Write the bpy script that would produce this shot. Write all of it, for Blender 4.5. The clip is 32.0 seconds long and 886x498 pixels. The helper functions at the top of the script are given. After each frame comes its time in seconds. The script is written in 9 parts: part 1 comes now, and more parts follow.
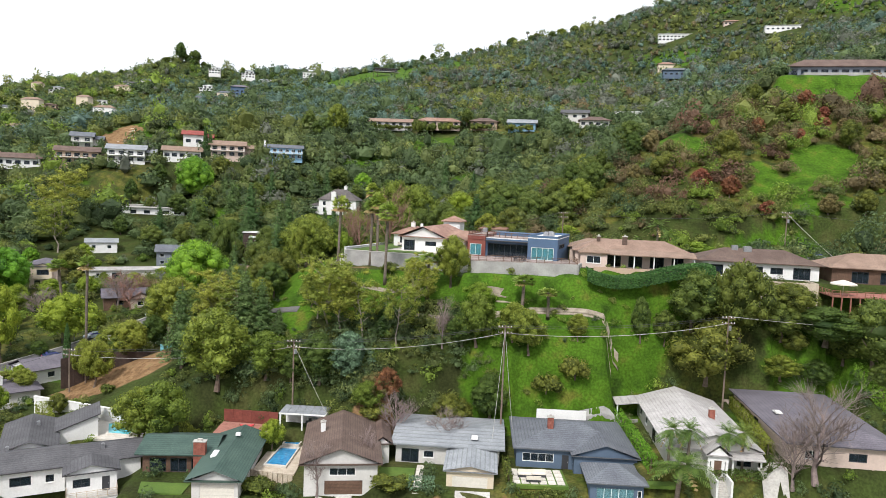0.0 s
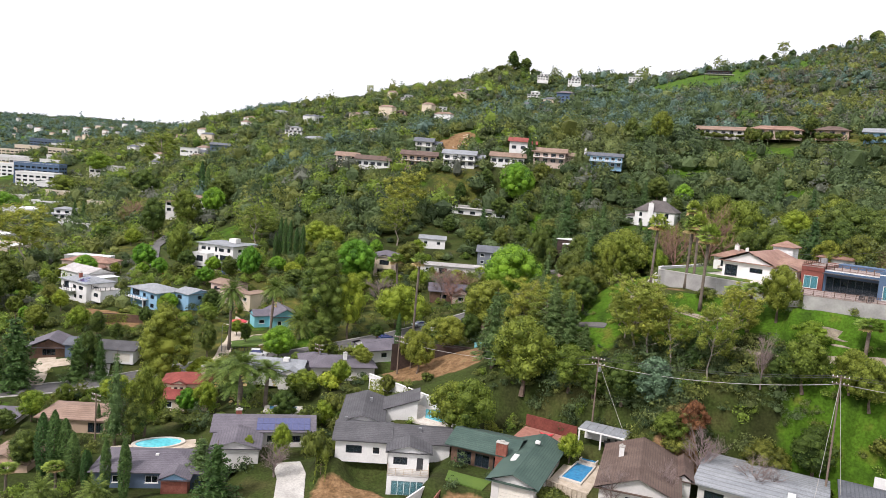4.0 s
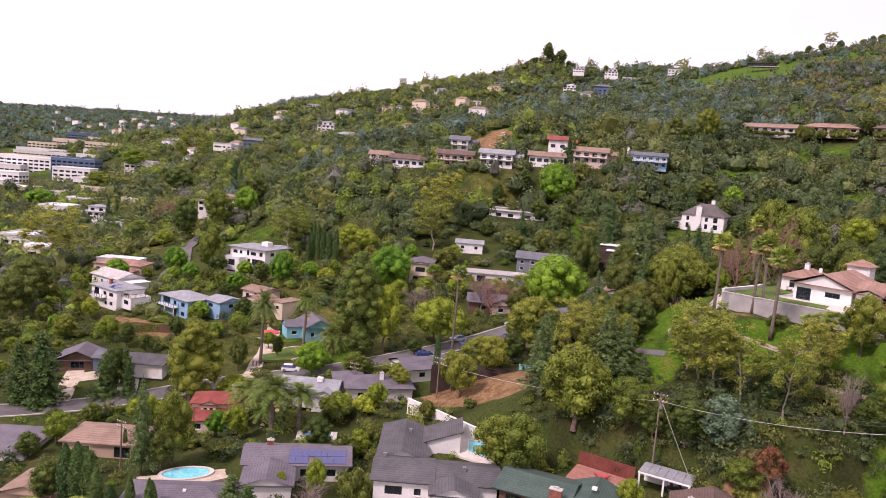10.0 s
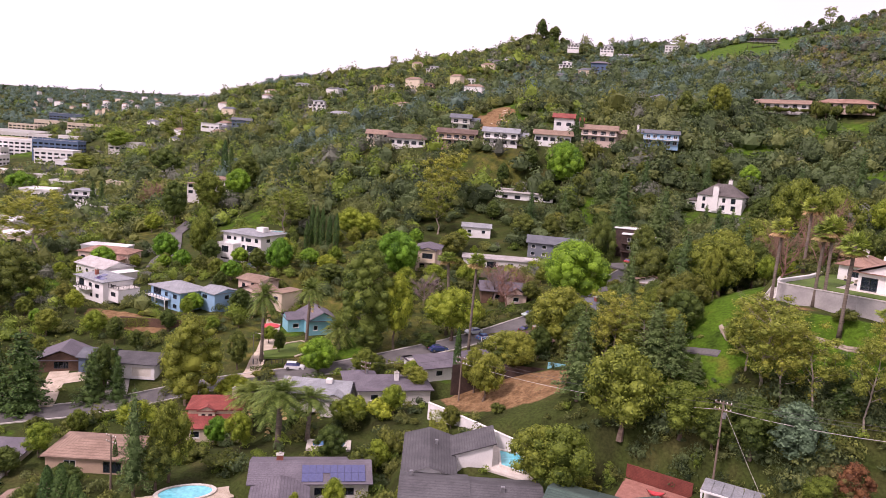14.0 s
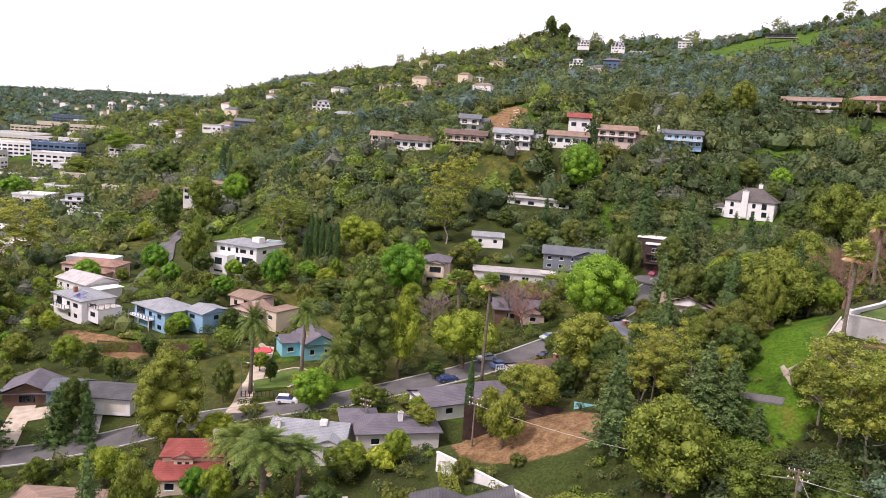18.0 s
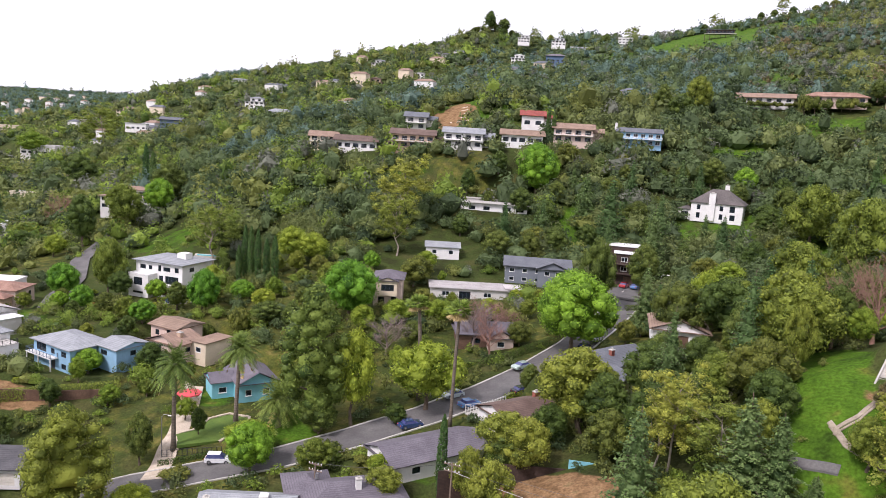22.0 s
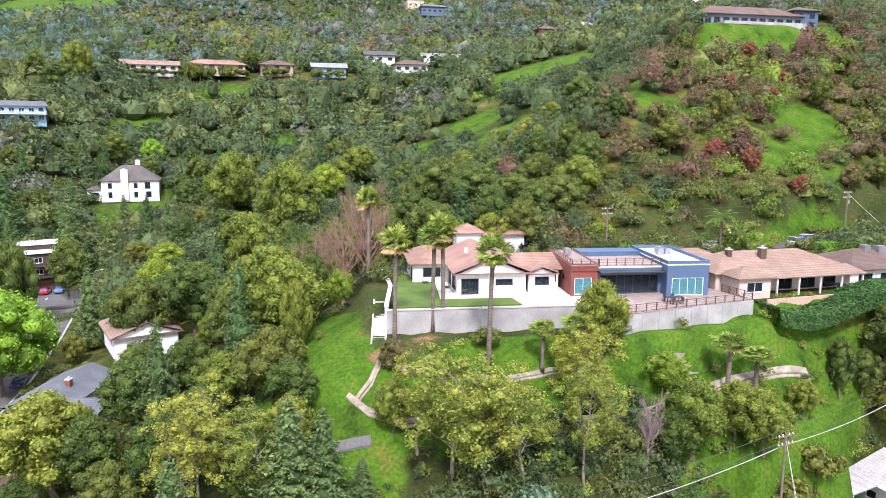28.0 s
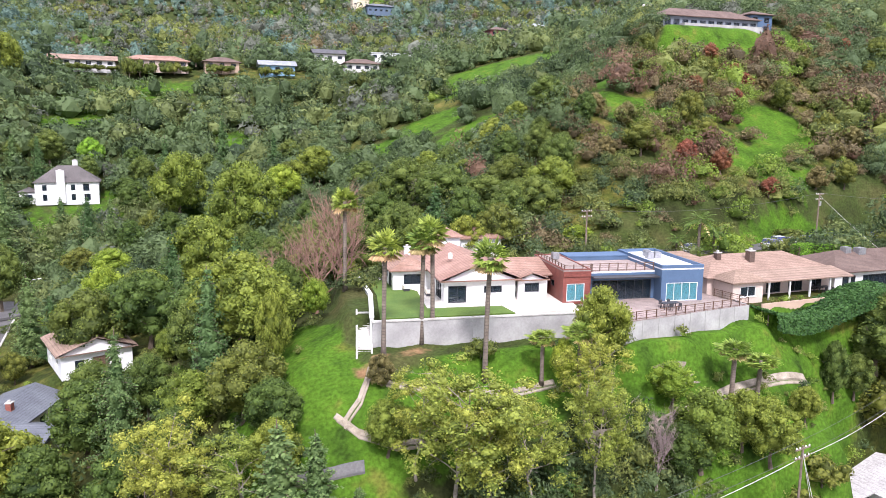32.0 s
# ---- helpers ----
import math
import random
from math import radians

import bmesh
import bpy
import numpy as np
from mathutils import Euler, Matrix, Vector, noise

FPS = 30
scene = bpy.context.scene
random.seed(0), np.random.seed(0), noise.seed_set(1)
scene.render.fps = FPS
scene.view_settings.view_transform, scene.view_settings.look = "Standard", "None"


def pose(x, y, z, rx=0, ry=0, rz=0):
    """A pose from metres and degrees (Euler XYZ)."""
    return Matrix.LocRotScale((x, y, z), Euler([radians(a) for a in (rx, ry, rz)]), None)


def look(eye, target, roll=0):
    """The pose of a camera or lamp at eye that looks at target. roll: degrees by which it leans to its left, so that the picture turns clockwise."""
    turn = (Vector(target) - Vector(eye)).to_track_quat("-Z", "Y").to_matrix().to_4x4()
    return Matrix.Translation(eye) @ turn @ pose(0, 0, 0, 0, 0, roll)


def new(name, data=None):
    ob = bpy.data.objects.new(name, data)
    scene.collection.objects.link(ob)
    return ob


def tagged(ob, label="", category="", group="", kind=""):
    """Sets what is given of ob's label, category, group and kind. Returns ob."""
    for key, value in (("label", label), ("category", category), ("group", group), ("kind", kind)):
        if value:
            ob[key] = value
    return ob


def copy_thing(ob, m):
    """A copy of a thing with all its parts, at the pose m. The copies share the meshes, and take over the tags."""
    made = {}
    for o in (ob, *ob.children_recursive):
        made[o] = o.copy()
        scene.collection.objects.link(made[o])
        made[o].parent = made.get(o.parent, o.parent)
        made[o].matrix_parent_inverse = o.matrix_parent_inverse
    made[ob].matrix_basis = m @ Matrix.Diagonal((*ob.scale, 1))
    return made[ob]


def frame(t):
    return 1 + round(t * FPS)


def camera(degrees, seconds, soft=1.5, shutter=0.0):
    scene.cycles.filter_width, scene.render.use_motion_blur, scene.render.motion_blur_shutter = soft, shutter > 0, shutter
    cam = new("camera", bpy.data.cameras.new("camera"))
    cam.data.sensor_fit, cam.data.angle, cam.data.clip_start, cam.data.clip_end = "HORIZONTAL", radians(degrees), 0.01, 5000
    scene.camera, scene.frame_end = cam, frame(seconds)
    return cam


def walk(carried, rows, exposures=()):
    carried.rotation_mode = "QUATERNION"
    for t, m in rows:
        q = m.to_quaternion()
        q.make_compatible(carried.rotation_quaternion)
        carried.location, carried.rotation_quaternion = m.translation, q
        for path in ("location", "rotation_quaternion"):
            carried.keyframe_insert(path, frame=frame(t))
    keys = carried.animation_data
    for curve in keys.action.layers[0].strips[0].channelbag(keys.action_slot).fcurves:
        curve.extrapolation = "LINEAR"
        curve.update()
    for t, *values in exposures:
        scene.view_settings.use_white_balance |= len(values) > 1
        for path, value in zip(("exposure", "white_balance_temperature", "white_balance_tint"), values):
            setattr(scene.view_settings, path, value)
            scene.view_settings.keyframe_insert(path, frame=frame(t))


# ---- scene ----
cam = camera(63.6, 32.0, soft=0.5)
PATH = [
    (0, (-0.24, 1.544, -0.694), (-0.238, 3.538, -0.858), 2.3),
    (0.5, (-0.2, 1.127, 0.409), (-0.194, 3.121, 0.246), 2.5),
    (1, (-0.218, 0.982, 1.233), (-0.211, 2.976, 1.07), 2.4),
    (1.5, (-0.438, 0.729, 1.638), (-0.427, 2.723, 1.474), 2.5),
    (2, (-0.983, 0.198, 1.723), (-1.062, 2.19, 1.555), 2.7),
    (2.5, (-0.886, 0.381, 1.783), (-1.235, 2.342, 1.604), 3.4),
    (3, (-0.895, 0.732, 1.799), (-1.429, 2.65, 1.609), 4.0),
    (3.5, (-0.694, 1.145, 1.768), (-1.408, 3.002, 1.567), 4.4),
    (4, (-0.649, 1.647, 1.672), (-1.477, 3.455, 1.464), 4.6),
    (4.5, (-0.685, 2.081, 1.664), (-1.575, 3.859, 1.45), 4.7),
    (6.5, (-0.72, 2.233, 4.379), (-1.648, 3.992, 4.163), 4.6),
    (7, (-0.821, 2.041, 4.929), (-1.744, 3.802, 4.715), 4.5),
    (7.5, (-1.185, 2.531, 5.088), (-2.105, 4.294, 4.87), 4.5),
    (8, (-2.139, 3.957, 5.243), (-3.054, 5.72, 5.015), 4.4),
    (8.5, (-3.459, 5.836, 5.388), (-4.369, 7.601, 5.147), 4.5),
    (9, (-4.748, 7.409, 5.502), (-5.654, 9.175, 5.256), 4.5),
    (9.5, (-6.209, 8.622, 5.591), (-7.111, 10.39, 5.344), 4.6),
    (10, (-7.592, 9.441, 5.466), (-8.493, 11.21, 5.227), 4.7),
    (10.5, (-9.039, 9.764, 5.247), (-9.906, 11.553, 5.022), 4.8),
    (11, (-10.588, 9.807, 4.978), (-11.456, 11.596, 4.764), 4.9),
    (11.5, (-12.105, 10.091, 4.759), (-12.975, 11.881, 4.555), 4.9),
    (12, (-13.663, 11.074, 4.754), (-14.533, 12.864, 4.553), 4.8),
    (12.5, (-15.121, 12.575, 4.738), (-15.994, 14.364, 4.541), 4.6),
    (13, (-16.627, 14.48, 4.702), (-17.501, 16.268, 4.506), 4.6),
    (13.5, (-17.983, 16.593, 4.681), (-18.858, 18.381, 4.479), 4.5),
    (14, (-19.344, 18.949, 4.793), (-20.21, 20.728, 4.502), 4.4),
    (14.5, (-20.662, 21.098, 4.899), (-21.529, 22.877, 4.607), 4.4),
    (16.5, (-24.231, 27.875, 5.652), (-25.109, 29.648, 5.359), 4.2),
    (17, (-25.221, 29.83, 5.859), (-26.102, 31.601, 5.564), 4.2),
    (17.5, (-26.508, 32.196, 6.024), (-27.392, 33.965, 5.729), 4.2),
    (18, (-27.773, 34.752, 6.181), (-28.658, 36.521, 5.885), 4.1),
    (18.5, (-29.015, 37.076, 6.354), (-29.882, 38.855, 6.06), 4.0),
    (19, (-30.279, 38.718, 6.493), (-31.084, 40.526, 6.203), 3.8),
    (19.5, (-31.481, 40.219, 6.566), (-32.288, 42.026, 6.273), 3.9),
    (20, (-32.772, 42.21, 6.688), (-33.582, 44.014, 6.393), 3.9),
    (20.5, (-34.538, 44.826, 6.906), (-35.321, 46.643, 6.612), 3.8),
    (21, (-36.604, 47.341, 7.118), (-37.338, 49.179, 6.827), 3.6),
    (21.5, (-38.814, 50.079, 7.351), (-39.539, 51.919, 7.059), 3.7),
    (22, (-40.867, 52.737, 7.416), (-41.597, 54.575, 7.122), 3.7),
    (22.5, (-42.367, 55.17, 7.478), (-43.07, 57.02, 7.187), 3.5),
    (23, (-43.649, 57.089, 7.643), (-44.057, 59.027, 7.364), 2.9),
    (23.5, (-45.539, 58.747, 7.789), (-45.718, 60.721, 7.517), 2.2),
    (24, (-47.171, 59.908, 7.95), (-47.018, 61.884, 7.683), 1.4),
    (24.5, (-48.548, 60.591, 8.043), (-48.108, 62.524, 7.776), 0.7),
    (25, (-49.734, 61.329, 8.051), (-49.058, 63.192, 7.782), 0.2),
    (25.5, (-51.005, 62.061, 7.987), (-50.15, 63.848, 7.716), -0.2),
    (26, (-51.576, 62.812, 8.005), (-50.725, 64.601, 7.733), -0.0),
    (26.5, (-51.581, 63.731, 7.988), (-50.737, 65.522, 7.703), -0.0),
    (28.5, (-49.73, 68.961, 8.104), (-48.902, 70.753, 7.778), 0.4),
    (29, (-49.443, 70.148, 8.179), (-48.619, 71.941, 7.853), 0.6),
    (29.5, (-49.47, 71.305, 8.097), (-48.649, 73.099, 7.772), 0.7),
    (30, (-49.821, 72.407, 7.912), (-48.984, 74.195, 7.589), 0.8),
    (30.5, (-50.367, 73.476, 7.693), (-49.492, 75.245, 7.375), 0.7),
    (31, (-51.216, 74.305, 7.585), (-50.312, 76.061, 7.269), 0.7),
    (31.5, (-51.943, 74.989, 7.51), (-51.019, 76.734, 7.195), 0.7),
    (32, (-52.793, 75.648, 7.456), (-51.813, 77.363, 7.142), 0.6),
]
EXPOSURES = ((0, 0.3, 6150, 12), (4, 0.27, 6250, 18), (7, 0.18, 6600, 37), (14, 0.16, 6600, 43), (19, 0.3, 6350, 27), (22, 0.3, 6150, 25), (23, 0.4, 5980, 26), (24, 0.68, 5750, 27), (26, 0.93, 5850, 23), (32, 0.93, 5850, 23))
walk(cam, [(t, look(eye, target, roll)) for t, eye, target, roll in PATH], EXPOSURES)
# ---- light: a bright overcast day ----
world = bpy.data.worlds.new("sky")
scene.world = world
world.use_nodes = True
wn, wl = world.node_tree.nodes, world.node_tree.links
wn.clear()
sky = wn.new("ShaderNodeTexSky")
sky.sky_type, sky.sun_disc = "NISHITA", False
sky.sun_elevation, sky.sun_rotation = radians(48), radians(200)
sky_bg = wn.new("ShaderNodeBackground")
sky_bg.inputs[1].default_value = 0.09
veil = wn.new("ShaderNodeBackground")
veil.inputs[0].default_value, veil.inputs[1].default_value = (0.97, 0.985, 1.0, 1), 1.0
cloud = wn.new("ShaderNodeTexNoise")
cloud.inputs["Scale"].default_value, cloud.inputs["Detail"].default_value = 2.2, 3
cover = wn.new("ShaderNodeMapRange")
cover.inputs[1].default_value, cover.inputs[2].default_value = 0.3, 0.45
cover.inputs[3].default_value, cover.inputs[4].default_value = 0.85, 1.0
mixed, wout = wn.new("ShaderNodeMixShader"), wn.new("ShaderNodeOutputWorld")
wl.new(sky.outputs[0], sky_bg.inputs[0])
wl.new(cloud.outputs[0], cover.inputs[0])
wl.new(cover.outputs[0], mixed.inputs[0])
wl.new(sky_bg.outputs[0], mixed.inputs[1])
wl.new(veil.outputs[0], mixed.inputs[2])
wl.new(mixed.outputs[0], wout.inputs[0])
sun = new("sun", bpy.data.lights.new("sun", "SUN"))
sun.data.energy, sun.data.angle, sun.data.color = 3.0, radians(10), (1.0, 0.95, 0.86)
sun.matrix_world = look((-60, -120, 200), (0, 40, 0))


# ---- materials ----
def nodes_of(name):
    m = bpy.data.materials.new(name)
    m.use_nodes = True
    n, l = m.node_tree.nodes, m.node_tree.links
    return m, n, l, n["Principled BSDF"]


def surface(name, a, b, scale=1.0, rough=0.8, bump=0.0, fine=8.0, spread=0.0, metal=0.0, c=None, coat=0.0, wave=None, grit=0.21):
    """A surface whose colour wanders between a and b at a coarse scale, with a finer grain, an odd shade for each object (spread),
    and, with wave (size, axis, depth), courses of tiles, boards or slats."""
    m, n, l, p = nodes_of(name)
    co = n.new("ShaderNodeTexCoord")
    big, small = n.new("ShaderNodeTexNoise"), n.new("ShaderNodeTexNoise")
    big.inputs["Scale"].default_value, big.inputs["Detail"].default_value = scale, 4
    small.inputs["Scale"].default_value, small.inputs["Detail"].default_value = scale * fine, 3
    for t in (big, small):
        l.new(co.outputs["Object"], t.inputs["Vector"])
    ramp = n.new("ShaderNodeValToRGB")
    ramp.color_ramp.elements[0].position, ramp.color_ramp.elements[1].position = 0.32, 0.68
    ramp.color_ramp.elements[0].color, ramp.color_ramp.elements[1].color = (*a, 1), (*b, 1)
    if c:
        e = ramp.color_ramp.elements.new(0.8)
        e.color = (*c, 1)
    l.new(big.outputs[0], ramp.inputs[0])
    grain = n.new("ShaderNodeMapRange")
    grain.inputs[1].default_value, grain.inputs[2].default_value = 0.25, 0.75
    grain.inputs[3].default_value, grain.inputs[4].default_value = 1 - grit, 1 + grit * 0.95
    l.new(small.outputs[0], grain.inputs[0])
    value = n.new("ShaderNodeHueSaturation")
    l.new(ramp.outputs[0], value.inputs["Color"])
    if spread:
        ob = n.new("ShaderNodeObjectInfo")
        odd = n.new("ShaderNodeMapRange")
        odd.inputs[3].default_value, odd.inputs[4].default_value = 1 - spread, 1 + spread
        l.new(ob.outputs["Random"], odd.inputs[0])
        both = n.new("ShaderNodeMath")
        both.operation = "MULTIPLY"
        l.new(odd.outputs[0], both.inputs[0])
        l.new(grain.outputs[0], both.inputs[1])
        l.new(both.outputs[0], value.inputs["Value"])
        hue = n.new("ShaderNodeMapRange")
        hue.inputs[3].default_value, hue.inputs[4].default_value = 0.5 + spread * 0.06, 0.5 - spread * 0.06
        l.new(ob.outputs["Random"], hue.inputs[0])
        l.new(hue.outputs[0], value.inputs["Hue"])
    else:
        l.new(grain.outputs[0], value.inputs["Value"])
    out = value.outputs[0]
    height = small.outputs[0]
    if wave:
        w = n.new("ShaderNodeTexWave")
        w.wave_profile, w.bands_direction = "SAW", wave[1]
        w.inputs["Scale"].default_value = 0.314 / wave[0]
        w.inputs["Distortion"].default_value, w.inputs["Detail Scale"].default_value = 0.4, 3
        l.new(co.outputs["Object"], w.inputs["Vector"])
        dark = n.new("ShaderNodeMapRange")
        dark.inputs[1].default_value, dark.inputs[2].default_value = 0.0, 0.35
        dark.inputs[3].default_value, dark.inputs[4].default_value = 1 - wave[2], 1.0
        l.new(w.outputs["Fac"], dark.inputs[0])
        mul = n.new("ShaderNodeMix")
        mul.data_type, mul.blend_type = "RGBA", "MULTIPLY"
        mul.inputs[0].default_value = 1
        l.new(out, mul.inputs[6])
        l.new(dark.outputs[0], mul.inputs[7])
        out, height = mul.outputs[2], w.outputs["Fac"]
    l.new(out, p.inputs["Base Color"])
    p.inputs["Roughness"].default_value, p.inputs["Metallic"].default_value = rough, metal
    p.inputs["Coat Weight"].default_value = coat
    if bump:
        bp = n.new("ShaderNodeBump")
        bp.inputs["Strength"].default_value, bp.inputs["Distance"].default_value = bump, 0.06
        l.new(height, bp.inputs["Height"])
        l.new(bp.outputs[0], p.inputs["Normal"])
    return m


def foliage(name, a, b, spread=0.18, joined=False):
    """Leaves: a shade for each clump, and one for each tree; light shines through a little."""
    m, n, l, p = nodes_of(name)
    geo, ob = n.new("ShaderNodeNewGeometry"), n.new("ShaderNodeObjectInfo")
    co, nz = n.new("ShaderNodeTexCoord"), n.new("ShaderNodeTexNoise")
    nz.inputs["Scale"].default_value, nz.inputs["Detail"].default_value = 0.3 if joined else 0.45, 2
    l.new(co.outputs["Object"], nz.inputs["Vector"])
    tone = n.new("ShaderNodeAttribute")
    tone.attribute_name = "tone"
    add = n.new("ShaderNodeMath")
    add.operation = "MULTIPLY_ADD"
    add.inputs[1].default_value, add.inputs[2].default_value = 0.56, -0.17
    l.new(geo.outputs["Random Per Island"], add.inputs[0])
    sm = n.new("ShaderNodeMath")
    l.new(add.outputs[0], sm.inputs[0])
    half = n.new("ShaderNodeMath")
    half.operation = "MULTIPLY"
    half.inputs[1].default_value = 0.66
    l.new(nz.outputs[0], half.inputs[0])
    if joined:
        both = n.new("ShaderNodeMath")
        both.operation = "MULTIPLY_ADD"
        both.inputs[1].default_value = 0.5
        half.inputs[1].default_value = 0.3
        l.new(tone.outputs["Fac"], both.inputs[0])
        l.new(half.outputs[0], both.inputs[2])
        l.new(both.outputs[0], sm.inputs[1])
    else:
        l.new(half.outputs[0], sm.inputs[1])
    ramp = n.new("ShaderNodeValToRGB")
    ramp.color_ramp.elements[0].color, ramp.color_ramp.elements[1].color = (*(1.7 * v for v in a), 1), (*(2.2 * v for v in b), 1)
    ramp.color_ramp.elements[0].position, ramp.color_ramp.elements[1].position = 0.1, 0.78
    l.new(sm.outputs[0], ramp.inputs[0])
    value = n.new("ShaderNodeHueSaturation")
    odd, hue = n.new("ShaderNodeMapRange"), n.new("ShaderNodeMapRange")
    odd.inputs[3].default_value, odd.inputs[4].default_value = 1 - spread, 1 + spread
    hue.inputs[3].default_value, hue.inputs[4].default_value = 0.5 + spread * 0.11, 0.5 - spread * 0.09
    l.new(ob.outputs["Random"], odd.inputs[0])
    l.new(ob.outputs["Random"], hue.inputs[0])
    if not joined:
        l.new(odd.outputs[0], value.inputs["Value"])
        l.new(hue.outputs[0], value.inputs["Hue"])
    l.new(ramp.outputs[0], value.inputs["Color"])
    l.new(value.outputs[0], p.inputs["Base Color"])
    p.inputs["Roughness"].default_value = 0.62
    leafy, bp = n.new("ShaderNodeTexNoise"), n.new("ShaderNodeBump")
    leafy.inputs["Scale"].default_value, leafy.inputs["Detail"].default_value = 1.6, 4
    bp.inputs["Strength"].default_value, bp.inputs["Distance"].default_value = 0.8, 0.45
    l.new(co.outputs["Object"], leafy.inputs["Vector"])
    l.new(leafy.outputs[0], bp.inputs["Height"])
    l.new(bp.outputs[0], p.inputs["Normal"])
    p.inputs["Specular IOR Level"].default_value = 0.25
    tr, mx = n.new("ShaderNodeBsdfTranslucent"), n.new("ShaderNodeMixShader")
    mx.inputs[0].default_value = 0.3
    l.new(value.outputs[0], tr.inputs[0])
    l.new(p.outputs[0], mx.inputs[1])
    l.new(tr.outputs[0], mx.inputs[2])
    l.new(mx.outputs[0], n["Material Output"].inputs[0])
    return m


def ground_material():
    """Dry soil, grass, leaf litter and bare dirt, by the plan's cover attribute and by noise."""
    m, n, l, p = nodes_of("hill_ground")
    co, at = n.new("ShaderNodeTexCoord"), n.new("ShaderNodeVertexColor")
    at.layer_name = "cover"
    sep = n.new("ShaderNodeSeparateColor")
    l.new(at.outputs[0], sep.inputs[0])

    def nz(scale, detail=5):
        t = n.new("ShaderNodeTexNoise")
        t.inputs["Scale"].default_value, t.inputs["Detail"].default_value = scale, detail
        l.new(co.outputs["Object"], t.inputs["Vector"])
        return t.outputs[0]

    def ramp(src, *stops):
        r = n.new("ShaderNodeValToRGB")
        els = r.color_ramp.elements
        while len(els) < len(stops):
            els.new(0.5)
        for e, (pos, col) in zip(els, stops):
            e.position, e.color = pos, (*col, 1)
        l.new(src, r.inputs[0])
        return r.outputs[0]

    def blend(f, a, b):
        x = n.new("ShaderNodeMix")
        x.data_type = "RGBA"
        l.new(f, x.inputs[0])
        l.new(a, x.inputs[6])
        l.new(b, x.inputs[7])
        return x.outputs[2]

    def soft(src, edge, lo, hi):
        """src with a ragged edge, as a mask."""
        a = n.new("ShaderNodeMath")
        a.operation = "MULTIPLY_ADD"
        l.new(edge, a.inputs[0])
        a.inputs[1].default_value = 0.9
        l.new(src, a.inputs[2])
        r = n.new("ShaderNodeMapRange")
        r.inputs[1].default_value, r.inputs[2].default_value = lo, hi
        l.new(a.outputs[0], r.inputs[0])
        return r.outputs[0]

    rough = nz(0.35)
    litter = ramp(nz(0.12), (0.35, (0.032, 0.038, 0.012)), (0.5, (0.045, 0.064, 0.015)), (0.66, (0.07, 0.072, 0.024)))
    grass = ramp(nz(0.25), (0.3, (0.03, 0.062, 0.007)), (0.45, (0.055, 0.118, 0.009)), (0.58, (0.07, 0.142, 0.011)), (0.72, (0.12, 0.132, 0.022)))
    dirt = ramp(nz(0.6), (0.35, (0.16, 0.095, 0.045)), (0.6, (0.27, 0.165, 0.085)), (0.75, (0.2, 0.15, 0.07)))
    dry = ramp(nz(0.4), (0.32, (0.062, 0.082, 0.014)), (0.5, (0.105, 0.108, 0.022)), (0.7, (0.165, 0.14, 0.042)))
    col = blend(soft(sep.outputs[0], rough, 0.8, 1.05), litter, grass)
    col = blend(soft(sep.outputs[2], rough, 0.85, 1.05), col, dry)
    col = blend(soft(sep.outputs[1], rough, 0.85, 1.0), col, dirt)
    grain = n.new("ShaderNodeMix")
    grain.data_type, grain.blend_type = "RGBA", "MULTIPLY"
    grain.inputs[0].default_value = 1
    l.new(col, grain.inputs[6])
    l.new(ramp(nz(2.5, 3), (0.3, (0.62, 0.62, 0.62)), (0.7, (1.2, 1.2, 1.2))), grain.inputs[7])
    l.new(grain.outputs[2], p.inputs["Base Color"])
    p.inputs["Roughness"].default_value = 0.95
    p.inputs["Specular IOR Level"].default_value = 0.1
    bp = n.new("ShaderNodeBump")
    bp.inputs["Strength"].default_value, bp.inputs["Distance"].default_value = 0.7, 0.5
    l.new(nz(0.9, 6), bp.inputs["Height"])
    l.new(bp.outputs[0], p.inputs["Normal"])
    return m


